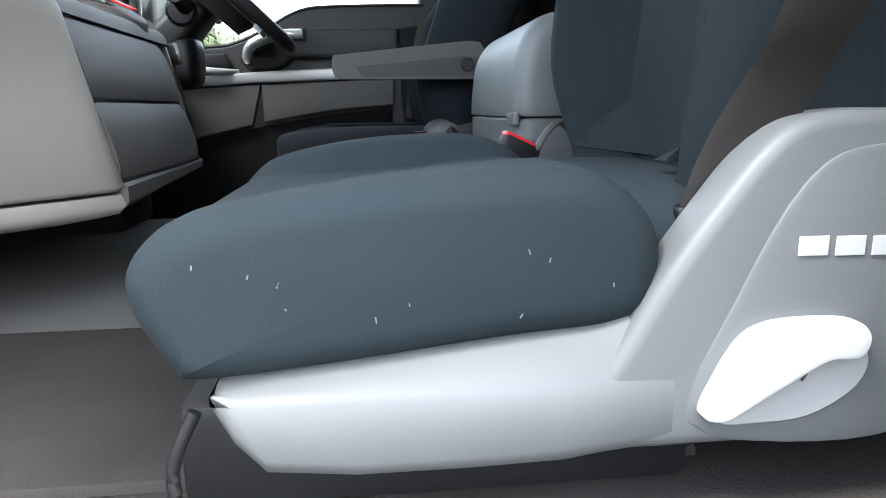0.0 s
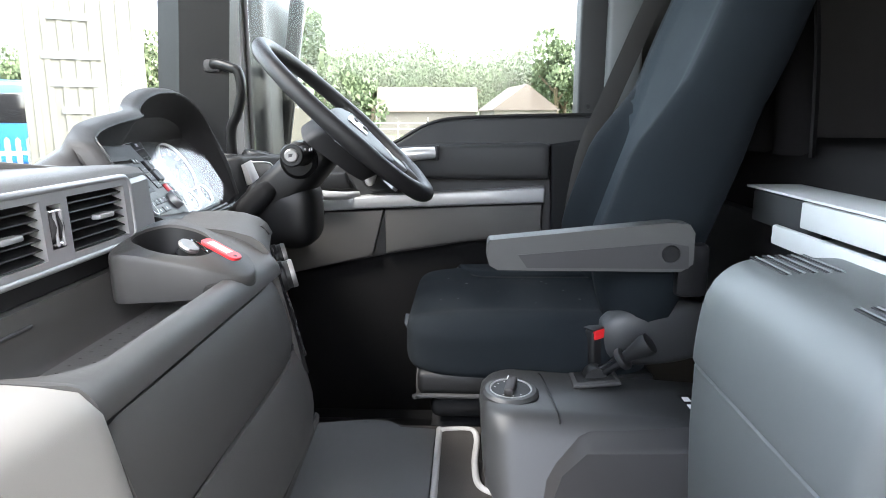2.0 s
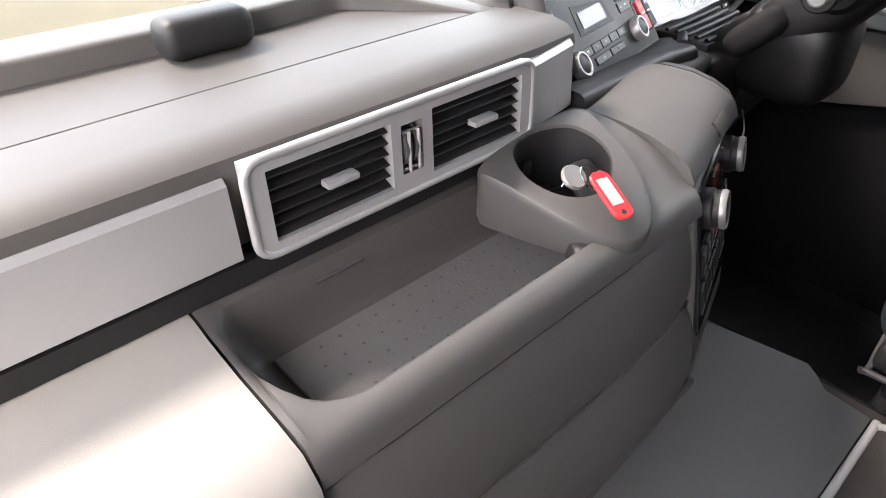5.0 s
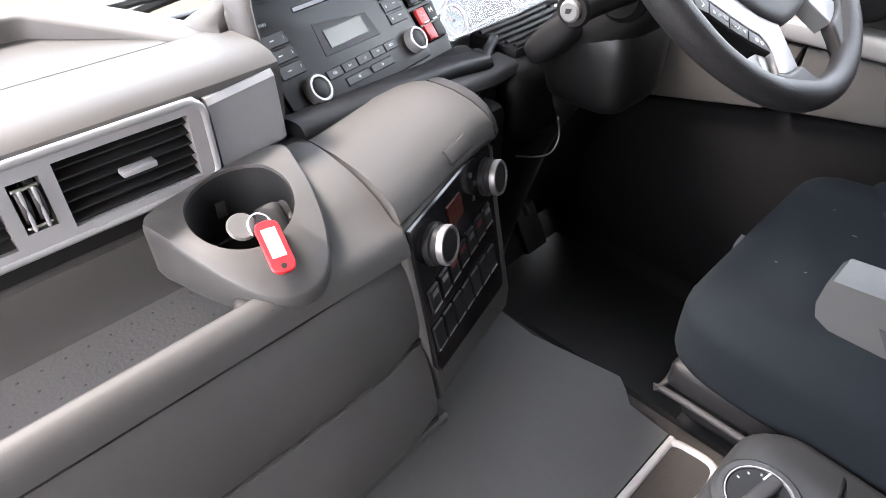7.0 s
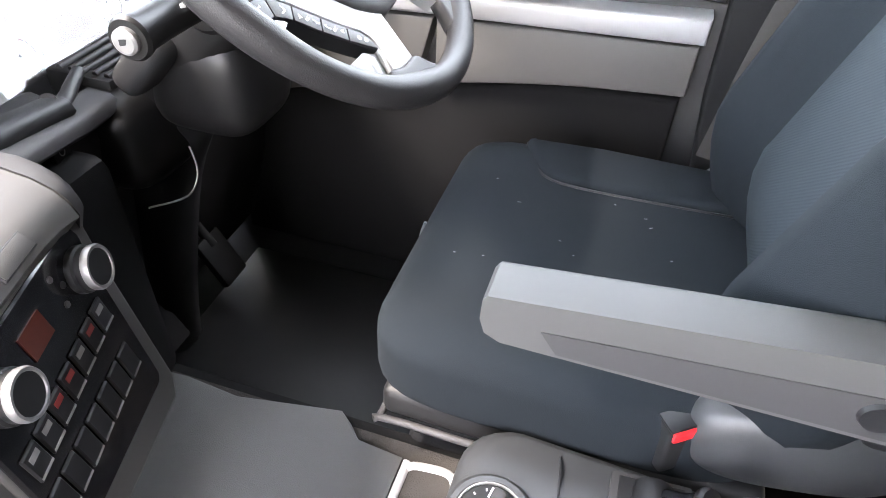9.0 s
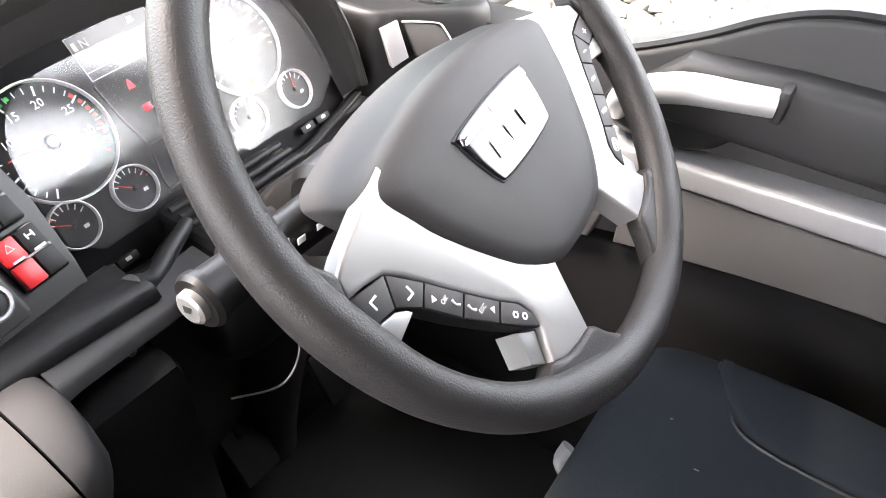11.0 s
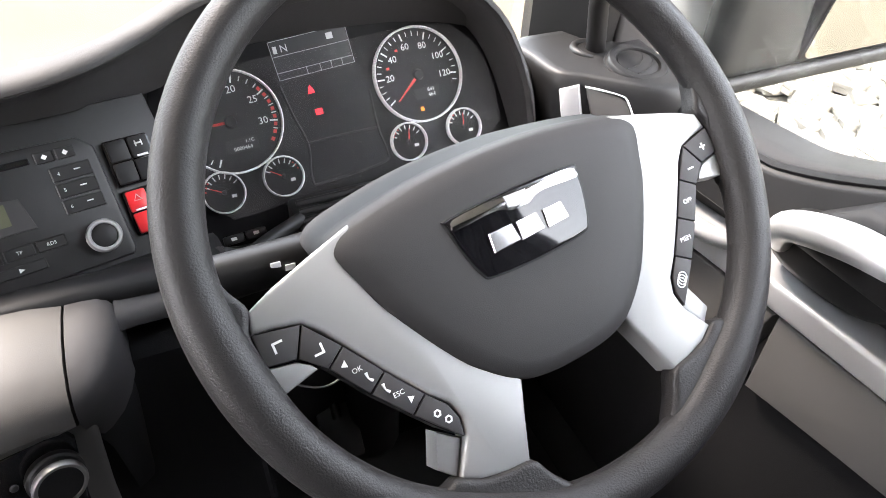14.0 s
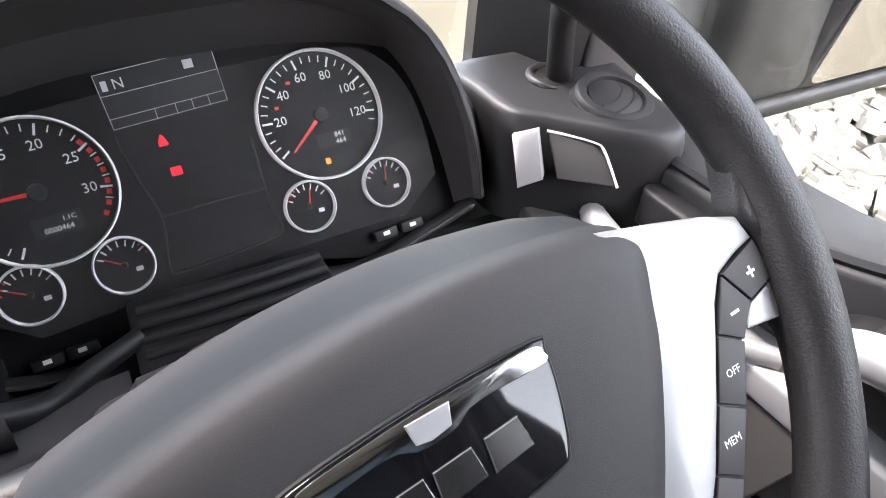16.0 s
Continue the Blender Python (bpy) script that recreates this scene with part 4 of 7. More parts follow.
outer = [(0.085, 0.40, 0.44), (0.080, 0.42, 0.49), (0.082, 0.45, 0.531), (0.098, 0.505, 0.523), (0.175, 0.585, 0.470), (0.30, 0.65, 0.428), (0.38, 0.69, 0.425), (0.44, 0.70, 0.425), (0.50, 0.71, 0.425), (0.58, 0.72, 0.425), (0.69, 0.72, 0.425), (0.80, 0.72, 0.425), (0.90, 0.71, 0.425), (0.965, 0.68, 0.425), (0.985, 0.60, 0.44), (0.985, 0.56, 0.40)]
L, I, O = smooth(lip, 4), smooth(inner, 4), smooth(outer, 4)
rings = []
for p, q, o in zip(L, I, O):
    out = V((0, 0.25, 1.0)) if p.x < 0.86 and p.z > 0.575 else V((-1, 0.3, 0.2) if p.x < 0.3 else (1, 0.2, 0.2))
    out.normalize()
    rings.append([q, q.lerp(p, 0.5), q.lerp(p, 0.9), p - out * 0.004, p + V((0, -0.007, 0)) + out * 0.001, p + V((0, -0.006, 0)) + out * 0.007, p + V((0, 0.006, 0)) + out * 0.0125, p + V((0, 0.024, 0)) + out * 0.0135, p.lerp(o, 0.35) + out * 0.010, p.lerp(o, 0.68) + out * 0.007, o])
part("hood", loft(rings, closed=False, caps=False), HOOD, dash, "dark grey hood over the instruments", sharp=50)
part("hood_seam", tube([r[4] + V((0, -0.001, 0.002)) for r in rings[::3]], 0.0012, 4, n=2), BLACK, dash)
rings = []
for u, vf, k in ((-0.163, -0.026, 1.0), (-0.10, -0.032, 1.0), (0.0, -0.041, 1.0), (0.05, -0.0455, 1.0), (0.12, -0.054, 1.0), (0.17, -0.062, 1.0), (0.205, -0.068, 1.0)):
    rings.append([RF @ V((u, v, w)) for v, w in ((min(-0.030, vf + 0.036), -0.012), (min(-0.031, vf + 0.030), 0.002), (vf + 0.019, 0.008 * k), (vf + 0.0165, 0.013 * k), (vf + 0.0085, 0.0235 * k), (vf + 0.003, 0.0285 * k), (vf - 0.003, 0.030 * k), (vf - 0.014, 0.027 * k), (vf - 0.022, 0.0))])
part("ledge", loft(rings), BLACK, dash, "black ledge under the radio", sharp=60)
part("ledge_end", tube([RF @ V((0.195, -0.058, 0.016)), (0.50, 0.408, 0.396), (0.535, 0.428, 0.397), (0.575, 0.450, 0.398)], [0.011, 0.010, 0.009, 0.008], 24), BLACK, dash)
low_edge = [CF @ V(p) for p in ((-0.215, -0.104, 0.016), (-0.17, -0.116, 0.014), (-0.11, -0.120, 0.008), (-0.03, -0.108, 0.003), (0.05, -0.108, 0.003), (0.12, -0.116, 0.008), (0.20, -0.100, 0.014), (0.250, -0.088, 0.02))]
part("cluster_edge", tube(low_edge, 0.008, 10, flat=0.8), BLACK, dash)
part("cluster_lip", tube([p + V((0, -0.008, 0.004)) for p in low_edge], 0.0022, 6), DARK, dash)
part("column_gaiter", box((0.176, 0.10, 0.07), (0.656, 0.449, 0.362), 0.006, 2), BLACK, dash, "black ribbed gaiter below the instruments")
for k in range(5):
    part("column_rib", tube([(0.576, 0.408 + 0.018 * k, 0.3975), (0.655, 0.404 + 0.018 * k, 0.4015), (0.738, 0.406 + 0.018 * k, 0.4035)], 0.0046, 8), BLACK, dash)

# ---- end pod with a round vent ----
foot = [(p.x, p.y) for p in smooth([(0.948, 0.505, 0), (0.975, 0.479, 0), (1.003, 0.4515, 0), (1.030, 0.426, 0), (1.056, 0.4045, 0), (1.079, 0.396, 0), (1.100, 0.402, 0), (1.114, 0.425, 0), (1.124, 0.47, 0), (1.138, 0.55, 0), (1.142, 0.63, 0), (1.05, 0.635, 0), (0.948, 0.63, 0), (0.944, 0.57, 0)], 3, True)]
pod = part("end_pod", loft([[(x, y, 0.37) for x, y in foot]] + [[(1.05 + (x - 1.05) * k, 0.52 + (y - 0.52) * k, z) for x, y in foot] for z, k in ((0.43, 1.0), (0.472, 1.0), (0.482, 0.994), (0.490, 0.975), (0.4955, 0.945), (0.498, 0.90), (0.4985, 0.80))]), POD, dash, "dark grey dashboard end pod", sharp=60)
rv = part("round_vent", lathe([(0.0, 0.0045), (0.012, 0.0042), (0.022, 0.0030), (0.0285, 0.0012), (0.0292, -0.0015), (0.0310, -0.0015), (0.0320, 0.0036), (0.0345, 0.0042), (0.0405, 0.0036), (0.0425, 0.0010), (0.0430, -0.0030), (0.0455, -0.0035), (0.0470, -0.0200)], 48), POD, pod, "round air vent", at=pose(1.067, 0.479, 0.5025, 9, -6, 35))
for dy, bow in ((0.006, -0.010), (-0.010, -0.008)):
    part("louvre", tube([(-0.0262, dy, 0.0018), (-0.014, dy + bow * 0.75, 0.0038), (0.0, dy + bow, 0.0044), (0.014, dy + bow * 0.75, 0.0038), (0.0262, dy, 0.0018)], 0.0009, 6), INK, rv)
part("handle_socket", lathe([(0.0, 0.0008), (0.0215, 0.0010), (0.0235, 0.0), (0.0235, -0.004)], 28), INK, pod, "dark socket of the grab handle", at=pose(1.040, 0.548, 0.4985, 3, 0, 0))
part("socket_collar", tube([(1.040 + 0.027 * math.cos(a), 0.548 + 0.027 * math.sin(a), 0.4985) for a in (radians(q) for q in range(40, 241, 20))], [0.002, 0.004, 0.0055, 0.006, 0.006, 0.006, 0.006, 0.006, 0.0055, 0.004, 0.002], 10), POD, pod)
SF = basis((0.998, 0.456, 0.464), (0.745, -0.667, 0), (0.18, 0.2, 0.96))
part("silver_cap", prism([(-0.058, 0.0129), (-0.0332, 0.0228), (-0.02, -0.0261), (-0.0436, -0.0396)], -0.02, 0.020, 0.003), SILVER, pod, "silver end cap", at=SF)
lb = part("light_switch", prism([(-0.025, 0.0205), (-0.0064, -0.0273), (0.0545, -0.025), (0.0347, 0.0088), (0.0218, 0.017)], -0.02, 0.004, 0.003), GREY, pod, "grey light switch with a silver edge", at=SF)
part("switch_edge", tube([(x, y, 0.004) for x, y in [(-0.025, 0.0205), (0.0218, 0.017), (0.0347, 0.0088), (0.0545, -0.025)]], 0.0014, 6), RINGS, lb)
part("pod_lower", box((0.16, 0.14, 0.03), (1.05, 0.50, 0.375), 0.008), GREY, dash)


# ---- steering wheel ----
wheel_at = basis((0.672, 0.159, 0.5935), (1, 0.035, 0), (0.02, 0.738, 0.675)) @ pose(0, 0, 0, 0, 0, 7.4)
wheel = thing("steering_wheel", "dark grey steering wheel with silver spokes and key rows", "steering wheel", wheel_at)
R = 0.2285
pts, rad = [], []
for k in range(64):
    a = 2 * math.pi * k / 64
    bulge = sum(math.exp(-((math.degrees(a) - c + 180) % 360 - 180) ** 2 / 120) for c in (-8, 188, 240, 300))
    pts.append((R * math.cos(a) - 0.002 * bulge * math.cos(a), R * math.sin(a) - 0.002 * bulge * math.sin(a), 0))
    rad.append(0.0172 + 0.0018 * min(1, bulge))
part("rim", tube(pts, rad, 16, closed=True, n=2), LEATHER, wheel, "grained dark grey rim")
half = [(0.0, -0.1315), (0.028, -0.1300), (0.053, -0.1230), (0.079, -0.1020), (0.0985, -0.0770), (0.1235, -0.0350), (0.1355, -0.0070), (0.1435, 0.0130), (0.1420, 0.0230), (0.126, 0.0325), (0.075, 0.0420), (0.035, 0.0460), (0.0, 0.0470)]
outline = [(p[0], p[1]) for p in smooth([(x, y, 0) for x, y in half], 3)]
outline = outline + [(-x, y) for x, y in outline[-2:0:-1]]


def hub_ring(s, dy, z, rise=0.0):
    """The pad's outline drawn towards its middle; rise lowers the upper edge below the face."""
    return [(x * s, -0.04 + (y + 0.04) * s + dy, z - rise * max(0.0, (y + 0.02) / 0.067) - 0.10 * rise * (abs(x) / 0.14) ** 2) for x, y in outline]


crown = [hub_ring(0.97, 0.020, -0.070), hub_ring(1.0, 0.010, -0.040), hub_ring(1.0, 0.0, -0.014, 0.010), hub_ring(0.992, -0.0005, -0.006, 0.009), hub_ring(0.972, -0.002, 0.0005, 0.006), hub_ring(0.93, -0.004, 0.0045, 0.002), hub_ring(0.80, -0.006, 0.0068), hub_ring(0.55, -0.007, 0.0078), hub_ring(0.25, -0.007, 0.0080)]
part("hub_pad", loft(crown), mat("soft dark grey hub skin", (0.031, 0.0298, 0.030), 0.58, grain=1500, bump=0.15, vary=0.08, spec=0.25), wheel, "dark grey padded hub", sharp=60)
BADGEM = mat("black gloss badge", (0.006, 0.006, 0.007), 0.05, bump=0, rvary=0.02)
face_out = [(p[0] + 0.0025, p[1]) for p in smooth([(-0.040, -0.0480, 0), (0.0, -0.0500, 0), (0.040, -0.0480, 0), (0.0485, -0.0430, 0), (0.0555, -0.0220, 0), (0.0585, -0.0030, 0), (0.0550, 0.0025, 0), (0.0, 0.0050, 0), (-0.0550, 0.0025, 0), (-0.0585, -0.0030, 0), (-0.0555, -0.0220, 0), (-0.0485, -0.0430, 0)], 3, True)]
part("badge_seat", prism([(0.0025 + (x - 0.0025) * 1.025, -0.0225 + (y + 0.0225) * 1.045) for x, y in face_out], 0.000, 0.0090, 0.0008, 1), BLACK, wheel)
badge = part("badge", prism(face_out, 0.002, 0.0105, 0.0018, 3), BADGEM, wheel, "black gloss badge with a chrome edge")
part("badge_chrome", prism([(p[0] + 0.0025, p[1]) for p in smooth([(-0.0535, 0.0008, 0), (-0.030, 0.0024, 0), (0.0, 0.0032, 0), (0.030, 0.0024, 0), (0.0535, 0.0008, 0), (0.0565, -0.0030, 0), (0.0555, -0.0075, 0), (0.030, -0.0062, 0), (0.0165, -0.0066, 0), (0.0095, -0.0100, 0), (0.0, -0.0108, 0), (-0.0095, -0.0100, 0), (-0.0165, -0.0066, 0), (-0.030, -0.0062, 0), (-0.0555, -0.0075, 0), (-0.0565, -0.0030, 0)], 2, True)], 0.0100, 0.0114, 0.0005, 2), CHROME, badge)
part("badge_emblem", prism([(-0.0065, -0.0075), (0.0000, -0.0090), (0.0095, -0.0080), (0.0125, 0.0005), (-0.0075, 0.0012)], 0.0112, 0.0124, 0.0005, 1), SILVER, badge)
for x, w in ((-0.0200, 0.0120), (0.0035, 0.0105), (0.0270, 0.0100)):
    part("badge_block", prism([(x - w, -0.0335), (x + w, -0.0325), (x + w * 0.86, -0.0190), (x - w * 0.86, -0.0192)], 0.0102, 0.0119, 0.0005, 1), CHROME, badge)
SPOKE = mat("silver spoke paint", (0.31, 0.31, 0.305), 0.38, metal=0.3, grain=2500, bump=0.05, vary=0.05)
key_in = [(0.2060, -0.0135), (0.1900, -0.0160), (0.1745, -0.0205), (0.1640, -0.0320), (0.1560, -0.0450), (0.1378, -0.0726), (0.1190, -0.0990), (0.1062, -0.1130), (0.1026, -0.1256), (0.1057, -0.1390)]
arm = [(0.118, 0.028), (0.150, 0.019), (0.182, 0.009), (0.2024, 0.0005)] + key_in + [(0.1120, -0.1480), (0.1210, -0.1620), (0.1075, -0.1700), (0.0900, -0.1745), (0.0705, -0.1775), (0.0600, -0.1500), (0.0480, -0.1200), (0.080, -0.095), (0.105, -0.055)]
# Each key: inner and outer end of the joint before it, then of the joint after it.
joints = [((0.2060, -0.0135), (0.2070, -0.0365)), ((0.1747, -0.0205), (0.1860, -0.0405)), ((0.1560, -0.0450), (0.1706, -0.0550)), ((0.1378, -0.0726), (0.1528, -0.0823)), ((0.1190, -0.0990), (0.1327, -0.1083)), ((0.1036, -0.1300), (0.1180, -0.1262))]
web = [(p[0], p[1]) for p in smooth([(0.2010, 0.0020, 0), (0.2075, 0.0170, 0), (0.2180, 0.0420, 0), (0.2290, 0.0420, 0), (0.2325, -0.0100, 0), (0.2270, -0.0560, 0), (0.2180, -0.0800, 0), (0.2075, -0.0740, 0), (0.2020, -0.0575, 0), (0.2070, -0.0365, 0), (0.2065, -0.0135, 0)], 4, True)]
foot_web = [(p[0], p[1]) for p in smooth([(0.0690, -0.1765, 0), (0.0900, -0.1730, 0), (0.1080, -0.1685, 0), (0.1230, -0.1600, 0), (0.1350, -0.1620, 0), (0.1600, -0.1640, 0), (0.1450, -0.1800, 0), (0.1000, -0.2080, 0), (0.0520, -0.2240, 0), (0.0400, -0.2190, 0), (0.0590, -0.1930, 0)], 4, True)]
for s in (1, -1):
    part("spoke", prism([(s * x, y) for x, y in arm], -0.022, 0.0010, 0.0035, 3), SPOKE, wheel, "silver spoke cover")
    row = part("key_base", prism([(s * x, y) for x, y in [(0.2065, -0.0140), (0.1750, -0.0205), (0.1560, -0.0455), (0.1190, -0.0990), (0.1062, -0.1130), (0.1030, -0.1256), (0.1057, -0.1385), (0.1190, -0.1262), (0.1335, -0.1083), (0.1535, -0.0823), (0.1715, -0.0550), (0.1865, -0.0410), (0.2070, -0.0365)]], -0.020, -0.0015, 0.002, 2), BLACK, wheel, "dark grey key strip")
    part("spoke_wedge", prism([(s * x, y) for x, y in ((0.2070, -0.0375), (0.1865, -0.0418), (0.1790, -0.0475), (0.1765, -0.0520), (0.2010, -0.0572), (0.2045, -0.0480))], -0.018, -0.0010, 0.002, 2), SPOKE, wheel)
    part("spoke_under", prism([(s * x, y) for x, y in ((0.107, -0.139), (0.122, -0.127), (0.1325, -0.1500), (0.1215, -0.1615))], -0.030, -0.006, 0.002, 2), SPOKE, wheel)
    for shape_ in (web, foot_web):
        part("rim_web", prism([(s * x, y) for x, y in shape_], -0.0125, 0.0052, 0.0050, 4), LEATHER, wheel, sharp=60)
    for k in range(5):
        (a0, b0), (a1, b1) = joints[k], joints[k + 1]
        quad = [V((*q, 0)) for q in (a0, a1, b1, b0)]
        if k == 4:
            quad = [V((*q, 0)) for q in (a0, (0.1075, -0.1125), (0.1036, -0.1256), (0.1062, -0.1385), b1, b0)]
        mid = sum(quad, V((0, 0, 0))) / len(quad)
        shrink = [mid + (q - mid) * (1 - 0.0007 / max(0.001, (q - mid).length)) for q in quad]
        part("key", prism([(s * q.x, q.y) for q in shrink], -0.008, 0.0008, 0.0011, 2), DARK, row)
        m = Matrix.Translation((s * mid.x, mid.y, 0.0009))
        if s > 0 and k in (2, 3):
            text(("OFF", "MEM")[k - 2], 0.0056, WHITE, row, m @ pose(0, 0, 0, 0, 0, -4))
        elif s > 0 and k in (0, 1):
            part("key_mark", box((0.0062, 0.0015, 0.0004), (0, 0, 0)), WHITE, row, at=m)
            if k == 0:
                part("key_mark", box((0.0015, 0.0062, 0.0004), (0, 0, 0)), WHITE, row, at=m)
        elif s > 0:
            for d in (-0.0018, 0.0, 0.0018):
                part("key_mark", lathe([(0.0044, 0), (0.0044, 0.0004), (0.0036, 0.0004), (0.0036, 0)], 14), WHITE, row, at=m @ Matrix.Translation((d, d, 0)))
        elif k < 2:
            part("key_mark", box((0.0070, 0.0016, 0.0004), (0.0, 0.003 if k == 0 else -0.003, 0)), WHITE, row, at=m)
            part("key_mark", box((0.0016, 0.0070, 0.0004), (-0.003 if k == 0 else 0.003, 0, 0)), WHITE, row, at=m)
        elif k in (2, 3):
            mm = m @ pose(0, 0, 0, 0, 0, -52)
            text(("OK", "ESC")[k - 2], 0.0050, WHITE, row, mm @ pose(0, 0, 0, 0, 0, 52))
            part("key_mark", prism([(-0.0024, -0.0024), (0.0024, -0.0024), (0, 0.0024)], 0, 0.0004), WHITE, row, at=mm @ Matrix.Translation((-0.0095 if k == 2 else 0.0095, 0, 0)) @ pose(0, 0, 0, 0, 0, 30 if k == 2 else 210))
            part("key_mark", tube([(-0.0026, 0.0026, 0), (-0.0008, -0.0012, 0), (0.0022, -0.0030, 0)], [0.0012, 0.0007, 0.0012], 6), WHITE, row, at=mm @ Matrix.Translation((0.0095 if k == 2 else -0.0095, 0, 0)) @ pose(0, 0, 0, 0, 0, 30))
        else:
            for dx in (-0.0045, 0.0045):
                part("key_mark", lathe([(0.0030, 0), (0.0030, 0.0004), (0.0016, 0.0004), (0.0016, 0)], 6), WHITE, row, at=m @ pose(0, 0, 0, 0, 0, -52) @ Matrix.Translation((dx, 0, 0)))

# ---- steering column and stalks ----
column = thing("steering_column", "black steering column shroud with control stalks", "steering column")
rings = []
for t, w, h in ((0.0, 0.055, 0.036), (0.12, 0.070, 0.042), (0.3, 0.078, 0.048), (0.5, 0.080, 0.052), (0.75, 0.075, 0.055), (1.0, 0.06, 0.06)):
    c = V((0.66, 0.19, 0.555)).lerp(V((0.66, 0.42, 0.325)), t)
    side, upv = V((1, 0, 0)), V((0, 0.68, 0.73))
    rings.append([c + side * w * math.copysign(abs(math.cos(a)) ** 0.6, math.cos(a)) + upv * h * math.copysign(abs(math.sin(a)) ** 0.6, math.sin(a)) for a in (2 * math.pi * k / 24 for k in range(24))])
part("shroud", loft(rings), INK, column, sharp=60)
part("shroud_top", cushion((0.085, 0.09, 0.045), (0, 0, 0), 3.5, 8), PIT, column, at=pose(0.580, 0.335, 0.432, -46, 0, 0))
part("column_cover", cushion((0.15, 0.155, 0.15), (0.655, 0.298, 0.398), 4, 8), INK, column)
part("lower_boot", tube([(0.66, 0.36, 0.36), (0.66, 0.44, 0.20), (0.67, 0.52, -0.1), (0.67, 0.56, -0.26)], [0.06, 0.055, 0.05, 0.06], 12), BLACK, column)
part("knee_cover", cushion((0.20, 0.14, 0.14), (0.62, 0.42, 0.315), 4, 8), INK, column)
st = part("stalk", tube([(0.61, 0.235, 0.525), (0.55, 0.232, 0.527), (0.49, 0.226, 0.531), (0.440, 0.221, 0.534)], [0.023, 0.0195, 0.0185, 0.019], 16), INK, column, "black control stalk")
SX = basis((0.4385, 0.2208, 0.534), (0.09, -1, 0), (0, 0, 1))
part("stalk_collar", lathe([(0.021, -0.004), (0.0215, 0.002), (0.019, 0.006), (0.013, 0.006)], 24), INK, st, at=SX)
part("horn_button", lathe([(0.0, 0.013), (0.010, 0.013), (0.0125, 0.011), (0.0128, 0.002)], 24), KEYMETAL, st, "grey horn button", at=SX)
part("horn_mark", prism([(-0.004, -0.003), (0.002, -0.0015), (0.004, 0.004), (0.002, 0.004), (-0.004, 0.003)], 0.013, 0.0134), BLACK, st, at=SX)
for x, y in ((0.515, 0.208), (0.535, 0.2085), (0.505, 0.214)):
    part("stalk_mark", box((0.008, 0.001, 0.006), (x, y - 0.002, 0.541), 0.0004, 1), WHITE, st)
part("stalk_socket", lathe([(0.040, -0.04), (0.038, -0.004), (0.030, 0.004), (0.0, 0.006)], 24), INK, column, at=basis((0.575, 0.245, 0.515), (0.05, -0.75, -0.65), (0, -0.65, 0.75)))
part("stalk", tube([(0.72, 0.235, 0.525), (0.80, 0.225, 0.53), (0.87, 0.215, 0.532)], [0.018, 0.015, 0.014], 12), BLACK, column, "black control stalk")
part("cable", tube([(0.60, 0.33, 0.30), (0.58, 0.31, 0.275), (0.545, 0.305, 0.262), (0.50, 0.33, 0.268)], 0.0014, 6), mat("pale wire", (0.2, 0.2, 0.2), 0.4, bump=0), column, "pale thin cable")
for x in (0.60, 0.80):
    p = thing("pedal", "black foot pedal in the footwell", "pedal", pose(x, 0.50, -0.12), "foot pedals")
    part("pad", box((0.07, 0.02, 0.11), (0, 0, 0), 0.006, rot=Matrix.Rotation(radians(-30), 3, "X")), BLACK, p)
    part("lever", tube([(0, 0.01, 0.03), (0, 0.08, 0.15), (0, 0.10, 0.3)], 0.010), BLACK, p)

# ---- cup holder with keys ----
cup = thing("cup_holder", "grey plastic cup holder clipped into the tray", "cup holder")
base = smooth([(-0.057, 0.301, 0), (-0.056, 0.262, 0), (-0.046, 0.224, 0), (-0.034, 0.194, 0), (-0.016, 0.170, 0), (0.006, 0.161, 0), (0.030, 0.164, 0), (0.050, 0.184, 0), (0.066, 0.216, 0), (0.079, 0.262, 0), (0.080, 0.300, 0), (0.015, 0.308, 0)], 4, True)
cx, cy = 0.011, 0.252
top_z = lambda x, y: 0.464 + 0.13 * (x - 0.02) - 0.24 * max(0.0, 0.28 - y) - 2.1 * max(0.0, 0.25 - y) ** 2


def cup_ring(scale, z=None, lift=0.0):
    ring = []
    for p in base:
        x, y = cx + (p.x - cx) * scale, cy + (p.y - cy) * scale
        ring.append((x, y, (top_z(x, y) + lift) if z is None else z))
    return ring


hole = lambda r, z: [(cx + r * math.cos(a), cy + 0.004 + r * math.sin(a), (top_z(cx + r * math.cos(a), cy + 0.004 + r * math.sin(a)) + 0.0015) if z is None else z) for a in (math.atan2(p.y - cy, p.x - cx) for p in base)]
part("body", loft([cup_ring(0.96, 0.397), cup_ring(0.985, 0.402), cup_ring(1.0, None, -0.007), cup_ring(0.992, None, -0.0022), cup_ring(0.975, None, 0.0), hole(0.0490, None), hole(0.0470, None), hole(0.0440, 0.43), hole(0.0405, 0.402), hole(0.012, 0.400)]), PANEL, cup, sharp=50)
part("front_notch", cushion((0.040, 0.034, 0.030), (0, 0, 0), 4, 4), BLACK, cup, at=pose(-0.026, 0.188, 0.400, 0, 0, -38))
# Second skin just inside the hole, added in black to darken it.
dark_skin = lambda r, z: [(x, y, (h - 0.0035) if z is None else z) for x, y, h in hole(r, z)]
part("dark_skin", loft([dark_skin(0.0466, None), dark_skin(0.0438, 0.43), dark_skin(0.0405, 0.4045), dark_skin(0.011, 0.4045)], caps=False), BLACK, cup, "dark inside of the cup holder")
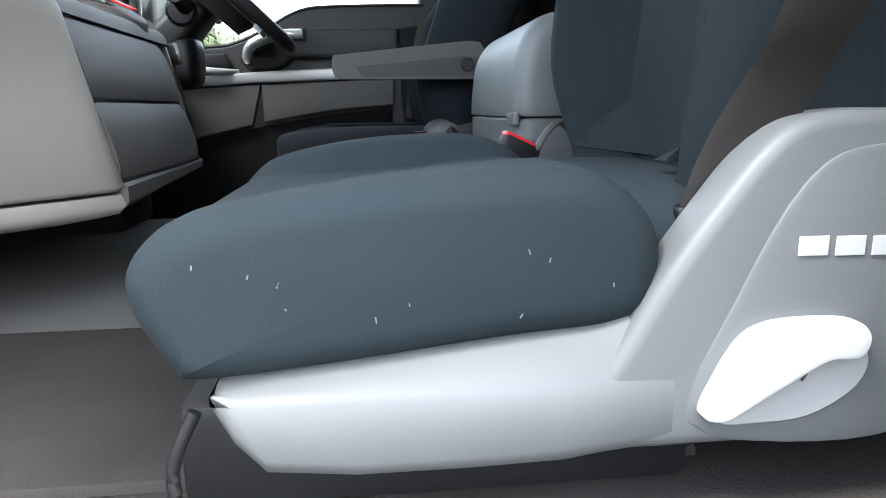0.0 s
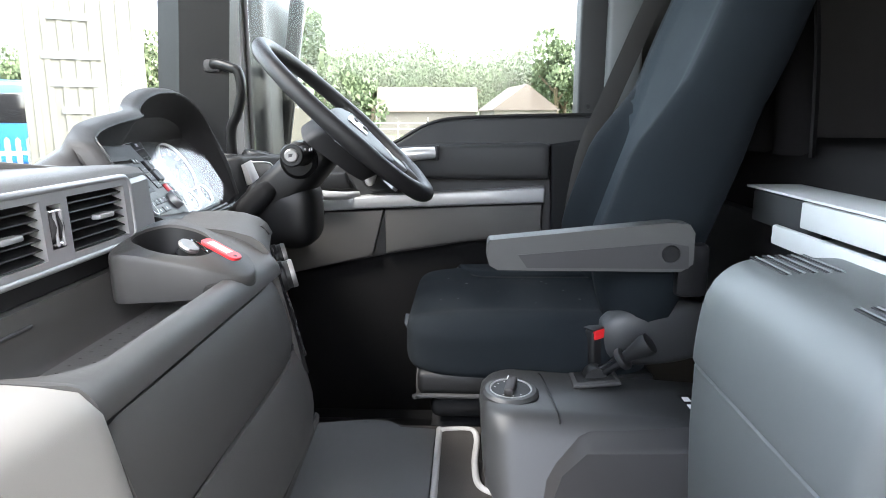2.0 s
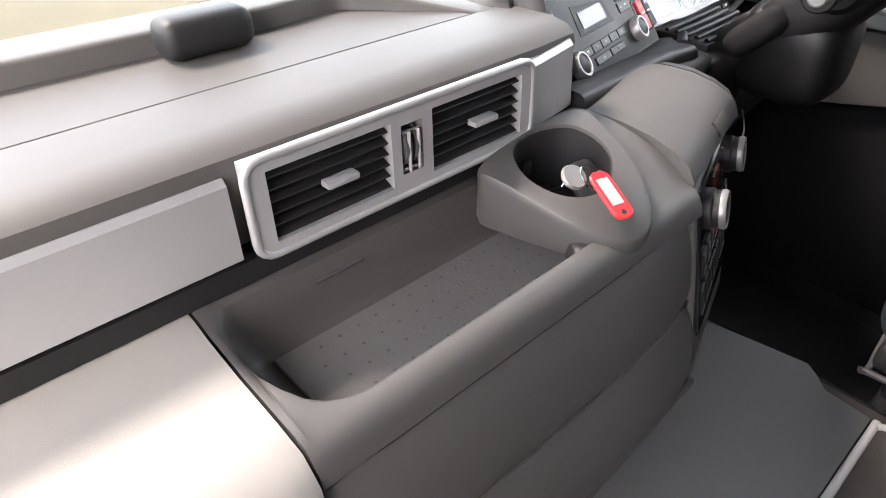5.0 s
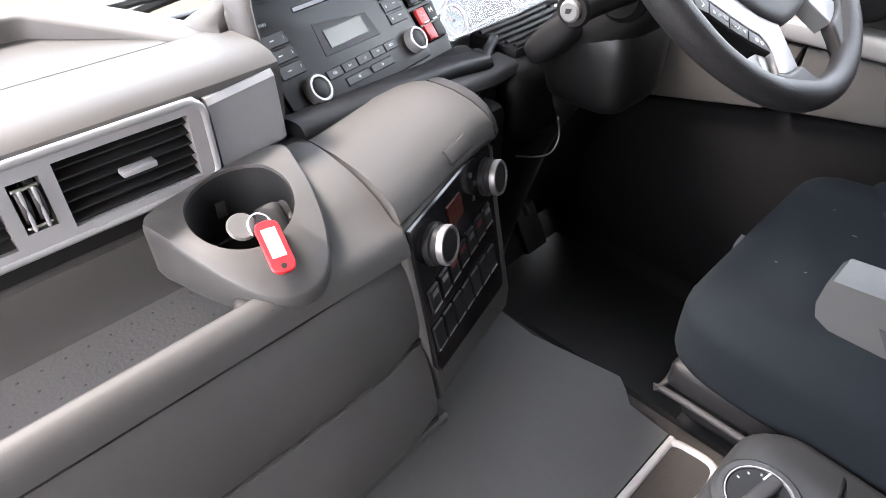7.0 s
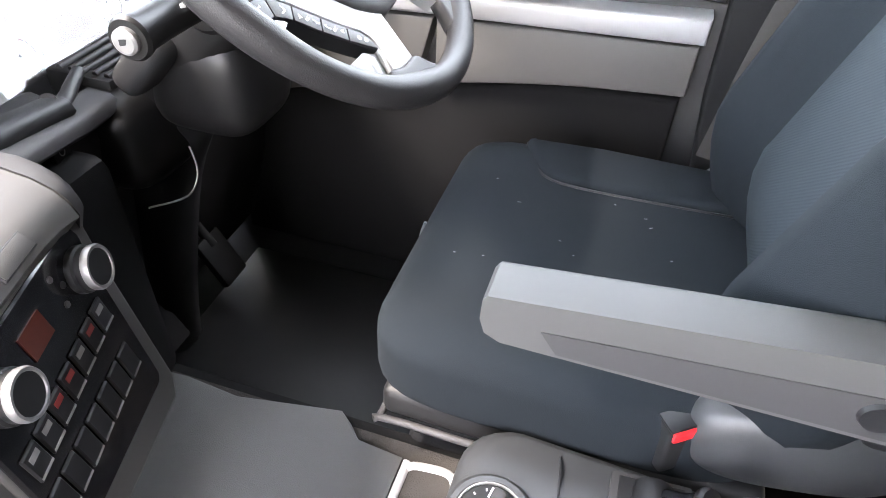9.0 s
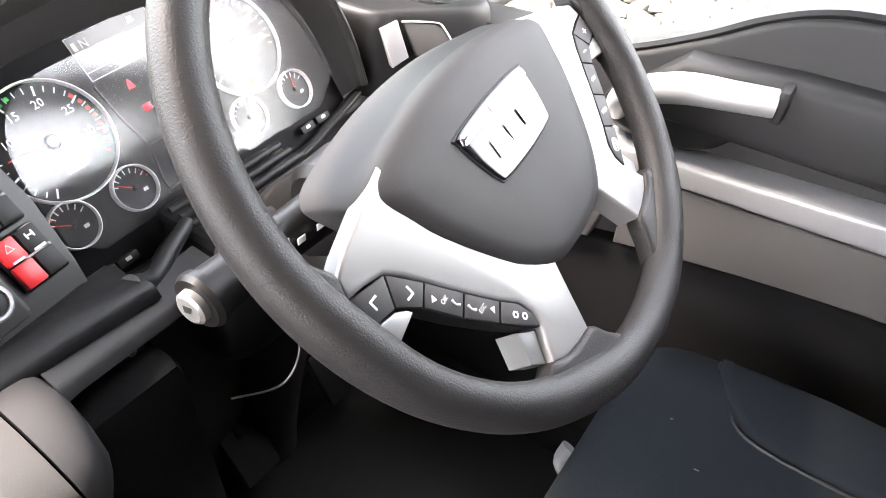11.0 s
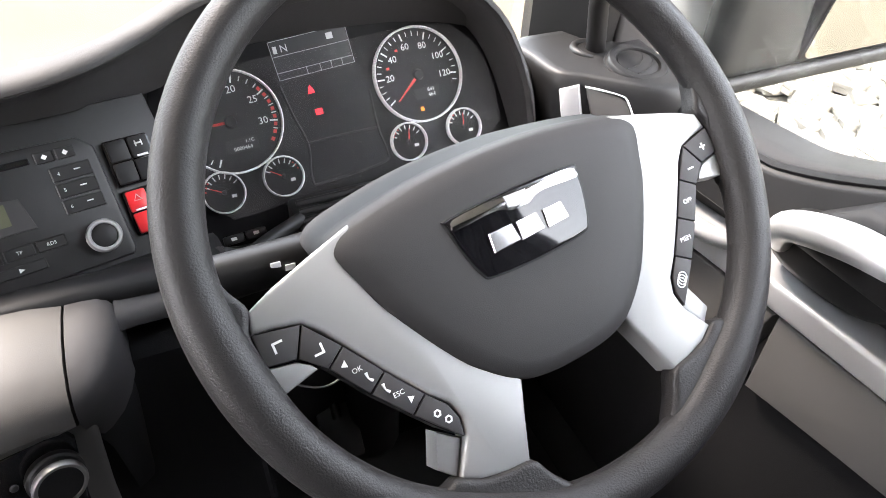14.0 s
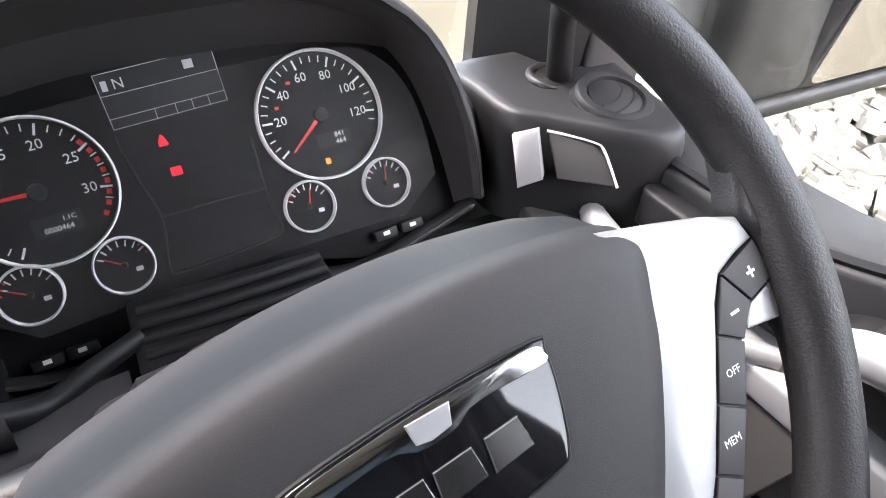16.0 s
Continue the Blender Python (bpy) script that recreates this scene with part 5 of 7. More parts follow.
part("floor_rubber", lathe([(0.0, 0.0), (0.038, 0.0), (0.039, -0.002)], 24), BLACK, cup, at=Matrix.Translation((cx, cy + 0.004, 0.4035)))
for a in (90, 205, 330):
    part("grip", box((0.004, 0.010, 0.016), (0, 0, 0), 0.0015), DARK, cup, at=Matrix.Translation((cx, cy + 0.004, 0.43)) @ pose(0, 0, 0, 0, 0, a) @ Matrix.Translation((0.041, 0, 0)))
key = thing("truck_keys", "truck key with a red plastic name tag", "keys")
tag_at = basis((0.005, 0.196, 0.4475), (-0.23, -0.88, -0.40), (0.95, -0.25, 0))
ol = rounded(0.052, 0.021, 0.008, 4)
tg = part("tag", prism(ol, -0.0016, 0.0016, 0.0008, 1), RED, key, "red plastic key tag", at=tag_at)
part("tag_paper", box((0.029, 0.0125, 0.0006), (-0.003, 0, 0.0016), 0.0002, 1), mat("paper label", (0.48, 0.42, 0.39), 0.6, bump=0), tg)
for dx, w in ((-0.012, 0.009), (-0.002, 0.008), (0.0065, 0.006)):
    part("tag_print", box((w, 0.0028, 0.0003), (dx - 0.001, 0, 0.0021)), PIPING, tg)
part("tag_hole", lathe([(0.0, 0.0003), (0.0026, 0.0003), (0.0026, 0.0)], 12), BLACK, tg, at=Matrix.Translation((0.020, 0, 0.0016)))
part("key_head", lathe([(0.0, 0.003), (0.0115, 0.003), (0.013, 0.0), (0.0115, -0.003), (0.0, -0.003)], 24), KEYMETAL, key, "dull metal key head", at=pose(-0.003, 0.232, 0.4525, 30, -16, 20))
part("key_eye", lathe([(0.0, 0.0036), (0.0035, 0.0036), (0.0035, 0.0)], 14), BLACK, key, at=pose(0.003, 0.239, 0.4553, 30, -16, 20))
part("key_blade", box((0.007, 0.045, 0.0022), (0, 0.03, 0), 0.0006, 1), CHROME, key, at=pose(-0.002, 0.236, 0.445, -40, 0, 20))
part("key_ring", tube([V((0.012 * math.cos(a), 0.012 * math.sin(a), 0)) for a in (2 * math.pi * k / 12 for k in range(12))], 0.0009, 6, closed=True, n=2), CHROME, key, at=pose(0.010, 0.224, 0.4505, 40, 20, 0))
part("key_fob", cushion((0.03, 0.045, 0.012), (0, 0, 0), 4, 4), BLACK, key, at=pose(0.030, 0.240, 0.430, 40, -20, -30))


# ---- seats ----
def seat_cushion(w, d, h, cx_y, cz, s, cloth, soft, slope=0.12):
    """The sprung cushion with raised side rolls, and its ribbed middle panel."""
    def shape(x, y, z):
        side = max(0.0, (abs(x) - 0.55) / 0.45)
        if z > 0:
            z += 0.20 * math.sin(math.pi * min(1, side)) * (1 - 0.4 * max(0, y)) - slope * max(0.0, y) ** 2.2 * z - 0.06 * (1 - side) * z
        if z < 0 and y > 0.4:
            z += 0.25 * (y - 0.4)
        return x * (1 + 0.02 * y), y, z
    part("cushion", cushion((w, d, h), (0, cx_y, cz), 6.5, 18, shape), cloth, s, "dark blue grey cushion")
    def mid(x, y, z):
        return x * (0.94 + 0.10 * y), y, z - 0.5 * max(0.0, y) ** 3 + 0.06 * y
    part("centre_panel", cushion((w * 0.60, d * 0.86, 0.03), (0, cx_y - 0.01, cz + h * 0.49 - 0.020), 8, 12, mid), soft, s, "ribbed centre panel")


def seat_back(w, hgt, base_y, base_z, lean, s, cloth, middle, widths=None, panel=None, tuck=0.0):
    """The tall backrest: side bolsters below a waist, a wide shoulder part and a lighter middle panel."""
    def half(t):
        if widths:
            k = next(i for i in range(1, len(widths)) if t <= widths[i][0] + 1e-9)
            (t0, h0), (t1, h1) = widths[k - 1], widths[k]
            e = (t - t0) / (t1 - t0)
            return h0 + (h1 - h0) * e
        return w / 2 * (0.90 + 0.10 * min(1, t / 0.12) - 0.07 * math.exp(-((t - 0.50) / 0.06) ** 2) - 0.30 * max(0.0, (t - 0.62) / 0.38) ** 2)

    def front(a, t):
        amp = 0.050 * (1 - min(1, max(0, (t - 0.36) / 0.16))) + 0.012
        k = min(1, max(0, (abs(a) - 0.50) / 0.45))
        return amp * math.sin(math.pi * k * 0.80) - 0.045 * max(0, (abs(a) - 0.86) / 0.14) ** 2 + 0.012 * math.sin(math.pi * t) - 0.04 * max(0, (t - 0.93) / 0.07) ** 2 - tuck * max(0.0, 1 - t / 0.16) ** 1.6

    m = pose(0, base_y, base_z, lean, 0, 0)
    rings = []
    for r in range(30):
        t = r / 29
        h = half(t) * (1.0 if t < 0.95 else 1 - 0.25 * ((t - 0.95) / 0.05) ** 2)
        near = 0.188 if widths else h
        ring = [((h if a > 0 else near) * a, front(a, t), hgt * t) for a in (-1 + 2 * q / 24 for q in range(25))]
        for k, dy, lim in ((1.01, 0.02, -0.07), (0.97, 0.04, -0.105), (0.85, 0.05, -0.12)):
            ring.append((h * k, min(lim, front(1, t) - dy), hgt * t))
        for k, dy, lim in ((0.85, 0.05, -0.12), (0.97, 0.04, -0.105), (1.01, 0.02, -0.07)):
            ring.append((-near * k, min(lim, front(1, t) - dy), hgt * t))
        rings.append(ring)
    bk = part("backrest", loft(rings), cloth, s, "dark backrest with side bolsters", sharp=70, at=m)
    rings = []
    for r in range(30):
        t = 0.03 + 0.93 * r / 29
        k = min(1, max(0, (t - 0.40) / 0.14))
        c = min(0.88, panel / half(t)) if panel else 0.50 + 0.28 * k * k * (3 - 2 * k)
        ring = [(half(t) * c * a, front(c * a, t) + 0.003 - 0.004 * abs(a) ** 12, hgt * t) for a in (-1 + 2 * q / 18 for q in range(19))]
        ring += [(half(t) * c * s_ * 0.98, min(-0.02, front(0, t) - 0.02), hgt * t) for s_ in (1, -1)]
        rings.append(ring)
    part("back_panel", loft(rings), middle, bk, "lighter ribbed centre panel", sharp=70)
    return bk


driver = thing("driver_seat", "dark blue grey upholstered driver seat with a grey armrest", "seat", pose(0.685, 0, 0))
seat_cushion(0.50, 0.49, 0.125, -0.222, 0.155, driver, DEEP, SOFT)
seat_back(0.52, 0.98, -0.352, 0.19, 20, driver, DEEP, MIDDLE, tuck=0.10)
part("cushion_tray", box((0.49, 0.46, 0.05), (0, -0.235, 0.093), 0.014, 3), BLACK, driver, "dark grey plastic cushion tray")
part("tray_edge", tube([(-0.25, -0.45, 0.072), (-0.252, -0.04, 0.072), (-0.235, -0.008, 0.072), (0, 0.002, 0.072), (0.24, -0.008, 0.072)], 0.005, 8), DARK, driver)
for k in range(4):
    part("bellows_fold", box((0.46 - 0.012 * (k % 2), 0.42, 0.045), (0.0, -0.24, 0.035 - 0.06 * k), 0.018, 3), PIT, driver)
part("seat_foot", box((0.46, 0.44, 0.06), (0, -0.24, -0.222), 0.01), BLACK, driver)
part("front_lever", tube([(0.045, 0.018, 0.10), (0.05, 0.036, 0.118), (0.06, 0.034, 0.14)], 0.011, 8, flat=0.6), SEATGREY, driver, "light grey seat lever")
arm_at = pose(-0.285, -0.14, 0.372, 0, 0, 0)
ar = part("armrest", prism([(0.004, 0.014), (0.0, 0.020), (-0.17, 0.038), (-0.315, 0.053), (-0.345, 0.050), (-0.355, 0.035), (-0.355, -0.020), (-0.335, -0.034), (-0.015, -0.034), (0.0, -0.026), (0.005, -0.010)], -0.027, 0.027, 0.010, 3), ARMREST, driver, "grey plastic folding armrest", at=arm_at @ basis((0, 0, 0), (0, 1, 0), (0, 0, 1)))
part("armrest_inset", prism([(-0.050, -0.006), (-0.31, 0.018), (-0.345, 0.012), (-0.347, -0.028), (-0.066, -0.029)], -0.0286, -0.0262, 0.001, 1), DARK, ar)
part("armrest_pivot", lathe([(0.0, 0.004), (0.014, 0.004), (0.016, 0.0)], 20), BLACK, ar, at=Matrix.Translation((-0.315, -0.002, -0.0285)) @ pose(0, 0, 0, 180, 0, 0))
part("armrest_bracket", box((0.04, 0.06, 0.10), (-0.255, -0.51, 0.33), 0.012), BLACK, driver)
part("side_cover", cushion((0.070, 0.235, 0.125), (0, 0, 0), 2.8, 10), CONSOLE, driver, "dark plastic seat side cover", at=pose(-0.215, -0.468, 0.196, -5, 0, 6))
bk = part("buckle", box((0.046, 0.078, 0.024), (0, -0.030, 0), 0.006, 3), BLACK, driver, "black belt buckle", at=basis((-0.236, -0.350, 0.200), (0.57, -0.82, 0.05), (-0.15, 0.25, 0.95)))
part("release_button", box((0.039, 0.019, 0.0275), (0, 0.0005, 0.001), 0.003, 2), RED, bk, "red release button")
part("buckle_shroud", box((0.047, 0.004, 0.026), (0, 0.0112, 0), 0.0015, 2), BLACK, bk)
part("cushion_seam", tube([(-0.226, -0.44, 0.203), (-0.228, -0.20, 0.2095), (-0.222, -0.06, 0.203), (-0.205, 0.010, 0.178), (0, 0.022, 0.172), (0.205, 0.010, 0.178)], 0.0022, 5), BLACK, driver)
part("belt_strap", tube([(0.245, -0.36, 0.24), (0.258, -0.40, 0.50), (0.265, -0.462, 0.66), (0.270, -0.52, 0.80), (0.275, -0.60, 1.0), (0.30, -0.66, 1.25)], 0.024, 8, flat=0.08, up=(1, 0, 0)), mat("grey belt web", (0.018, 0.016, 0.0145), 0.75, grain=1500, bump=0.5), driver, "grey belt strap")
part("belt_anchor", prism(rounded(0.070, 0.020, 0.008), -0.005, 0.005, 0.002, 2), SEATGREY, driver, "light grey belt anchor", at=basis((0.252, -0.358, 0.196), (0.1, -0.72, 0.68), (0, 0.68, 0.72)))
part("anchor_tab", prism(rounded(0.036, 0.014, 0.005), -0.004, 0.004, 0.0015, 2), SHEET, driver, "white belt anchor tab", at=basis((0.236, -0.328, 0.190), (0.0, -0.80, 0.60), (0, 0.60, 0.80)))

passenger = thing("passenger_seat", "blue grey upholstered passenger seat with light grey side trim", "seat", pose(-0.635, 0, 0))
P_FRONT, P_REAR, P_W = -0.068, -0.398, 0.436


def pad_top(y):
    """Height of the side outline's upper edge."""
    rows = ((-0.40, 0.19), (-0.365, 0.222), (-0.327, 0.2315), (-0.227, 0.2255), (-0.132, 0.2135), (-0.097, 0.2045), (-0.077, 0.190))
    return next(z0 + (z1 - z0) * (y - y0) / (y1 - y0) for (y0, z0), (y1, z1) in zip(rows, rows[1:]) if y <= y1 or y1 == -0.077)


def pad_rise(x, y):
    """How far the cushion's top stands above its side outline: two rolls and a sunk middle."""
    k = min(1.0, max(0.0, (P_FRONT - y) / (P_FRONT - P_REAR)))
    inner = 0.165 - 0.085 * min(1.0, k / 0.85)
    swell = math.sin(math.pi * min(1.0, k ** 0.9)) ** 0.8
    e = min(1.0, max(0.0, (abs(x) - inner + 0.008) / 0.034))
    crest = math.sin(math.pi * min(1.0, max(0.0, (abs(x) - inner) / (P_W / 2 + 0.03 - inner))))
    return ((0.012 if x > 0 else 0.002) * crest - 0.019 * (1 - e * e * (3 - 2 * e))) * swell


outline = smooth([(0, y, z) for y, z in ((-0.0670, 0.172), (-0.0700, 0.150), (-0.0760, 0.137), (-0.0900, 0.114), (-0.1050, 0.106), (-0.19, 0.113), (-0.295, 0.125), (-0.376, 0.133), (-0.395, 0.166), (-0.390, 0.197), (-0.365, 0.222), (-0.327, 0.2315), (-0.227, 0.2255), (-0.132, 0.2135), (-0.097, 0.2045), (-0.077, 0.190))], 4, True)
normals = []
for a, c in zip(outline[-1:] + outline[:-1], outline[1:] + outline[:1]):
    d = (c - a).normalized()
    normals.append(V((0, d.z, -d.y)))
inward = 1 if (V((0, -0.23, 0.17)) - outline[0]).dot(normals[0]) > 0 else -1
EDGE, rings = 0.024, []
stations = [(-1, 90 - 11.25 * q) for q in range(9)] + [(0, -1 + q / 13) for q in range(1, 26)] + [(1, 11.25 * q) for q in range(9)]
for kind, q in stations:
    x = q * (P_W / 2 - EDGE) if kind == 0 else kind * (P_W / 2 - EDGE + EDGE * math.sin(radians(q)))
    inset = 0.0 if kind == 0 else EDGE * (1 - math.cos(radians(q)))
    ring = []
    for p, nrm in zip(outline, normals):
        f = p + nrm * inward * inset
        top = min(1.0, max(0.0, (f.z - 0.175) / 0.03))
        ring.append((x, f.y, f.z + top * pad_rise(x, f.y)))
    rings.append(ring)
for at, k in ((0, 0.55), (0, 0.04), (-1, 0.55), (-1, 0.04)):
    base_ring = rings[at] if k > 0.5 else (rings[1] if at == 0 else rings[-2])
    mid_y, mid_z = -0.232, 0.170
    x = rings[at][0][0]
    inner_ring = [(x * (1 + (0.006 if k > 0.5 else 0.004)), mid_y + (y - mid_y) * k, mid_z + (z - mid_z) * k) for _, y, z in base_ring]
    rings = [inner_ring] + rings if at == 0 else rings + [inner_ring]
part("cushion", loft(rings), FABRIC, passenger, "blue grey cushion with raised side rolls", sharp=80)
part("rear_pad", cushion((0.36, 0.17, 0.115), (-0.01, -0.435, 0.160), 5, 8), FABRIC, passenger)
line = [(0.165 - 0.085 * min(1.0, k / 0.85), P_FRONT + (P_REAR - P_FRONT) * k) for k in (0.09, 0.15, 0.2, 0.27, 0.35, 0.42, 0.5, 0.57, 0.65, 0.72, 0.8, 0.87, 0.93)]
part("cushion_seam", tube([(x, y, pad_top(y) + pad_rise(x, y)) for x, y in line], 0.0010, 5, n=3), DEEP, passenger)
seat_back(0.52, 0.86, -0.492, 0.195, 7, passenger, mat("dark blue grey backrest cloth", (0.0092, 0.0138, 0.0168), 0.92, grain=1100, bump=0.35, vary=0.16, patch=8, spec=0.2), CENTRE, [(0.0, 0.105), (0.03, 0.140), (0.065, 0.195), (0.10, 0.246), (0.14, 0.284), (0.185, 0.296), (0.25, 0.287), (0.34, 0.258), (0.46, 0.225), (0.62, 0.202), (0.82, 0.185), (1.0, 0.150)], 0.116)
part("seat_base", box((0.36, 0.36, 0.08), (0, -0.26, 0.04), 0.012), BLACK, passenger)
trim = [(p[0], p[1]) for p in smooth([(-0.352, 0.100, 0), (-0.366, 0.124, 0), (-0.389, 0.164, 0), (-0.415, 0.202, 0), (-0.453, 0.249, 0), (-0.485, 0.264, 0), (-0.545, 0.266, 0), (-0.62, 0.255, 0), (-0.67, 0.20, 0), (-0.66, 0.10, 0), (-0.60, 0.06, 0), (-0.54, 0.051, 0), (-0.44, 0.051, 0), (-0.36, 0.053, 0), (-0.35, 0.075, 0)], 4, True)]
b = prism(trim, 0.040, 0.075, 0.010, 3)
SIDE = Matrix.Translation((-0.150, 0, 0)) @ basis((0, 0, 0), (0, -1, 0), (0, 0, 1)) @ Matrix.Scale(-1, 4, (1, 0, 0))
tr = part("side_trim", b, SEATGREY, passenger, "light grey moulded seat side trim", at=SIDE)
part("trim_face", prism([(p[0], p[1]) for p in smooth([(-0.41, 0.07, 0), (-0.435, 0.15, 0), (-0.475, 0.225, 0), (-0.52, 0.246, 0), (-0.60, 0.238, 0), (-0.645, 0.19, 0), (-0.64, 0.11, 0), (-0.58, 0.062, 0), (-0.5, 0.05, 0)], 4, True)], 0.07, 0.0775, 0.004, 2), SEATGREY, tr)
part("lever_well", prism([(p[0], p[1]) for p in smooth([(-0.430, 0.070, 0), (-0.452, 0.068, 0), (-0.490, 0.071, 0), (-0.522, 0.090, 0), (-0.527, 0.113, 0), (-0.50, 0.123, 0), (-0.455, 0.112, 0), (-0.432, 0.088, 0)], 4, True)], 0.076, 0.0790, 0.001, 1), mat("pale well", (0.38, 0.38, 0.375), 0.5, bump=0.05), tr)
part("recliner_lever", prism([(p[0], p[1]) for p in smooth([(-0.414, 0.082, 0), (-0.420, 0.098, 0), (-0.434, 0.124, 0), (-0.448, 0.135, 0), (-0.470, 0.139, 0), (-0.506, 0.138, 0), (-0.5185, 0.131, 0), (-0.5195, 0.120, 0), (-0.512, 0.1125, 0), (-0.494, 0.1125, 0), (-0.473, 0.101, 0), (-0.444, 0.084, 0), (-0.430, 0.076, 0), (-0.418, 0.076, 0)], 3, True)], 0.078, 0.090, 0.003, 2), mat("off white plastic", (0.70, 0.69, 0.66), 0.4, grain=1500, bump=0.05), tr, "off-white recliner lever")
part("well_mark", box((0.002, 0.014, 0.0006), (0, 0, 0)), GREY, tr, at=Matrix.Translation((-0.486, 0.102, 0.0792)) @ pose(0, 0, 0, 0, 0, 30))
for k in range(3):
    part("logo_block", box((0.020, 0.0125, 0.001), (-0.4815 - 0.0245 * k, 0.184 - 0.0005 * k, 0.0782), 0.002, 1), SHEET, tr)
rail = []
for y, top, ridge, low, out in ((-0.116, 0.106, 0.1015, 0.094, 0.2265), (-0.128, 0.1075, 0.1010, 0.072, 0.2285), (-0.146, 0.1095, 0.1005, 0.0525, 0.2300), (-0.20, 0.1155, 0.1005, 0.0470, 0.2305), (-0.27, 0.1240, 0.0995, 0.0465, 0.2305), (-0.33, 0.1310, 0.0965, 0.0475, 0.2300), (-0.352, 0.1335, 0.0980, 0.0500, 0.2288), (-0.372, 0.1400, 0.1000, 0.0510, 0.2272), (-0.392, 0.1480, 0.1010, 0.0520, 0.2258), (-0.425, 0.1500, 0.1020, 0.0540, 0.2225)):
    rail.append([(-0.150, y, low), (-0.150, y, top), (-0.205, y, top - 0.001), (-0.214, y, top - 0.004), (-out + 0.004, y, ridge + 0.003), (-out, y, ridge - 0.002), (-out, y, low + 0.012), (-out + 0.004, y, low + 0.003), (-out + 0.012, y, low)])
part("side_rail", loft(rail), SEATGREY, passenger, "light grey seat rail cover", sharp=60)
part("front_wire", tube([(-0.20, -0.10, 0.085), (-0.205, -0.085, 0.05), (-0.20, -0.088, 0.012), (-0.12, -0.08, 0.006)], 0.0045, 8), BLACK, passenger)
pb = part("buckle", box((0.026, 0.055, 0.030), (0, 0, 0), 0.006, 2), BLACK, passenger, "black belt buckle", at=pose(0.238, -0.402, 0.214, 24, 0, 12))
part("release_button", box((0.018, 0.045, 0.010), (0, 0.004, 0.013), 0.003, 2), RED, pb, "red release button")
part("buckle_stem", tube([(0.236, -0.425, 0.215), (0.245, -0.46, 0.25), (0.25, -0.50, 0.20)], 0.007, 8, flat=0.6), GREY, passenger)
part("belt_strap", tube([(-0.184, -0.430, 0.14), (-0.185, -0.438, 0.196), (-0.190, -0.450, 0.239), (-0.206, -0.467, 0.285), (-0.230, -0.474, 0.328), (-0.272, -0.505, 0.42), (-0.33, -0.60, 0.75)], 0.024, 8, flat=0.08, up=(1, 0, 0)), mat("brown black belt web", (0.013, 0.0105, 0.009), 0.7, grain=1500, bump=0.5), passenger, "dark brown belt strap")
part("belt_tongue", tube([(-0.176, -0.408, 0.165), (-0.180, -0.414, 0.185), (-0.184, -0.424, 0.205)], 0.005, 10, flat=0.4), KEYMETAL, passenger)
part("belt_latch", box((0.014, 0.024, 0.050), (-0.182, -0.424, 0.180), 0.005, 3), INK, passenger, "black belt end latch")

# ---- storage box between the seats ----
bx = thing("storage_box", "grey plastic storage box with a slotted lid", "storage box")


def box_shell(rows, x0, x1, r=0.03):
    """A shell of rounded-rectangle sections at heights; each row is z, front y and inset."""
    rings = []
    for z, yf, inset in rows:
        w, d = x1 - x0 - 2 * inset, (yf + 0.98) - inset
        rings.append([(x, y, z) for x, y in rounded(w, d, max(0.004, r - inset * 0.3), 5, (x0 + x1) / 2, (yf - 0.98) / 2)])
    return loft(rings)


part("body", box_shell([(0.0, -0.440, 0.006), (0.03, -0.436, 0.003), (0.15, -0.432, 0.0), (0.2495, -0.432, 0.0), (0.2525, -0.434, 0.003)], -0.245, 0.182), BOXGREY, bx)
part("joint", box_shell([(0.249, -0.44, 0.007), (0.262, -0.44, 0.007)], -0.245, 0.182), BLACK, bx)
lid_rows = [tuple(q) for q in smooth([(0.2560, -0.432, 0.003), (0.260, -0.430, 0.0), (0.30, -0.432, 0.0), (0.345, -0.437, 0.001), (0.372, -0.445, 0.004), (0.393, -0.458, 0.010), (0.406, -0.474, 0.018), (0.4125, -0.50, 0.032), (0.4145, -0.54, 0.055)], 3)]
lid = part("lid", box_shell(lid_rows, -0.247, 0.184), BOXGREY, bx, "rounded grey lid with vent slots", sharp=60)
for gx, rows in ((0.108, 5), (-0.145, 6)):
    for k in range(rows):
        y, z = -0.500 - 0.0165 * k, (0.4105, 0.4122, 0.4130, 0.4136, 0.4138, 0.4140)[k]
        part("slot", box((0.105, 0.0050, 0.003), (gx, y, z), 0.001, 1), BLACK, lid)
        part("slot_rib", box((0.105, 0.0024, 0.004), (gx, y - 0.0055, z + 0.0006), 0.001, 1), SEATGREY, lid)
part("corner_clip", box((0.05, 0.012, 0.020), (-0.222, -0.4345, 0.252), 0.004, 2), BOXGREY, bx)

# ---- console beside the driver's seat ----
console = thing("console", "grey plastic gear console with a round selector", "console")
rows = []
for z, x0, x1, yf, yb, r in ((0.0, 0.165, 0.43, -0.135, -0.80, 0.05), (0.05, 0.19, 0.432, -0.128, -0.80, 0.055), (0.10, 0.215, 0.433, -0.125, -0.79, 0.06), (0.122, 0.228, 0.432, -0.128, -0.70, 0.058), (0.131, 0.240, 0.428, -0.138, -0.66, 0.052), (0.134, 0.255, 0.42, -0.155, -0.60, 0.04)):
    rows.append([(x, y, z - 0.10 * max(0.0, -0.33 - y) * (z / 0.13)) for x, y in rounded(x1 - x0, yf - yb, r, 6, (x0 + x1) / 2, (yf + yb) / 2)])
part("body", loft(rows), CONSOLE, console, sharp=50)
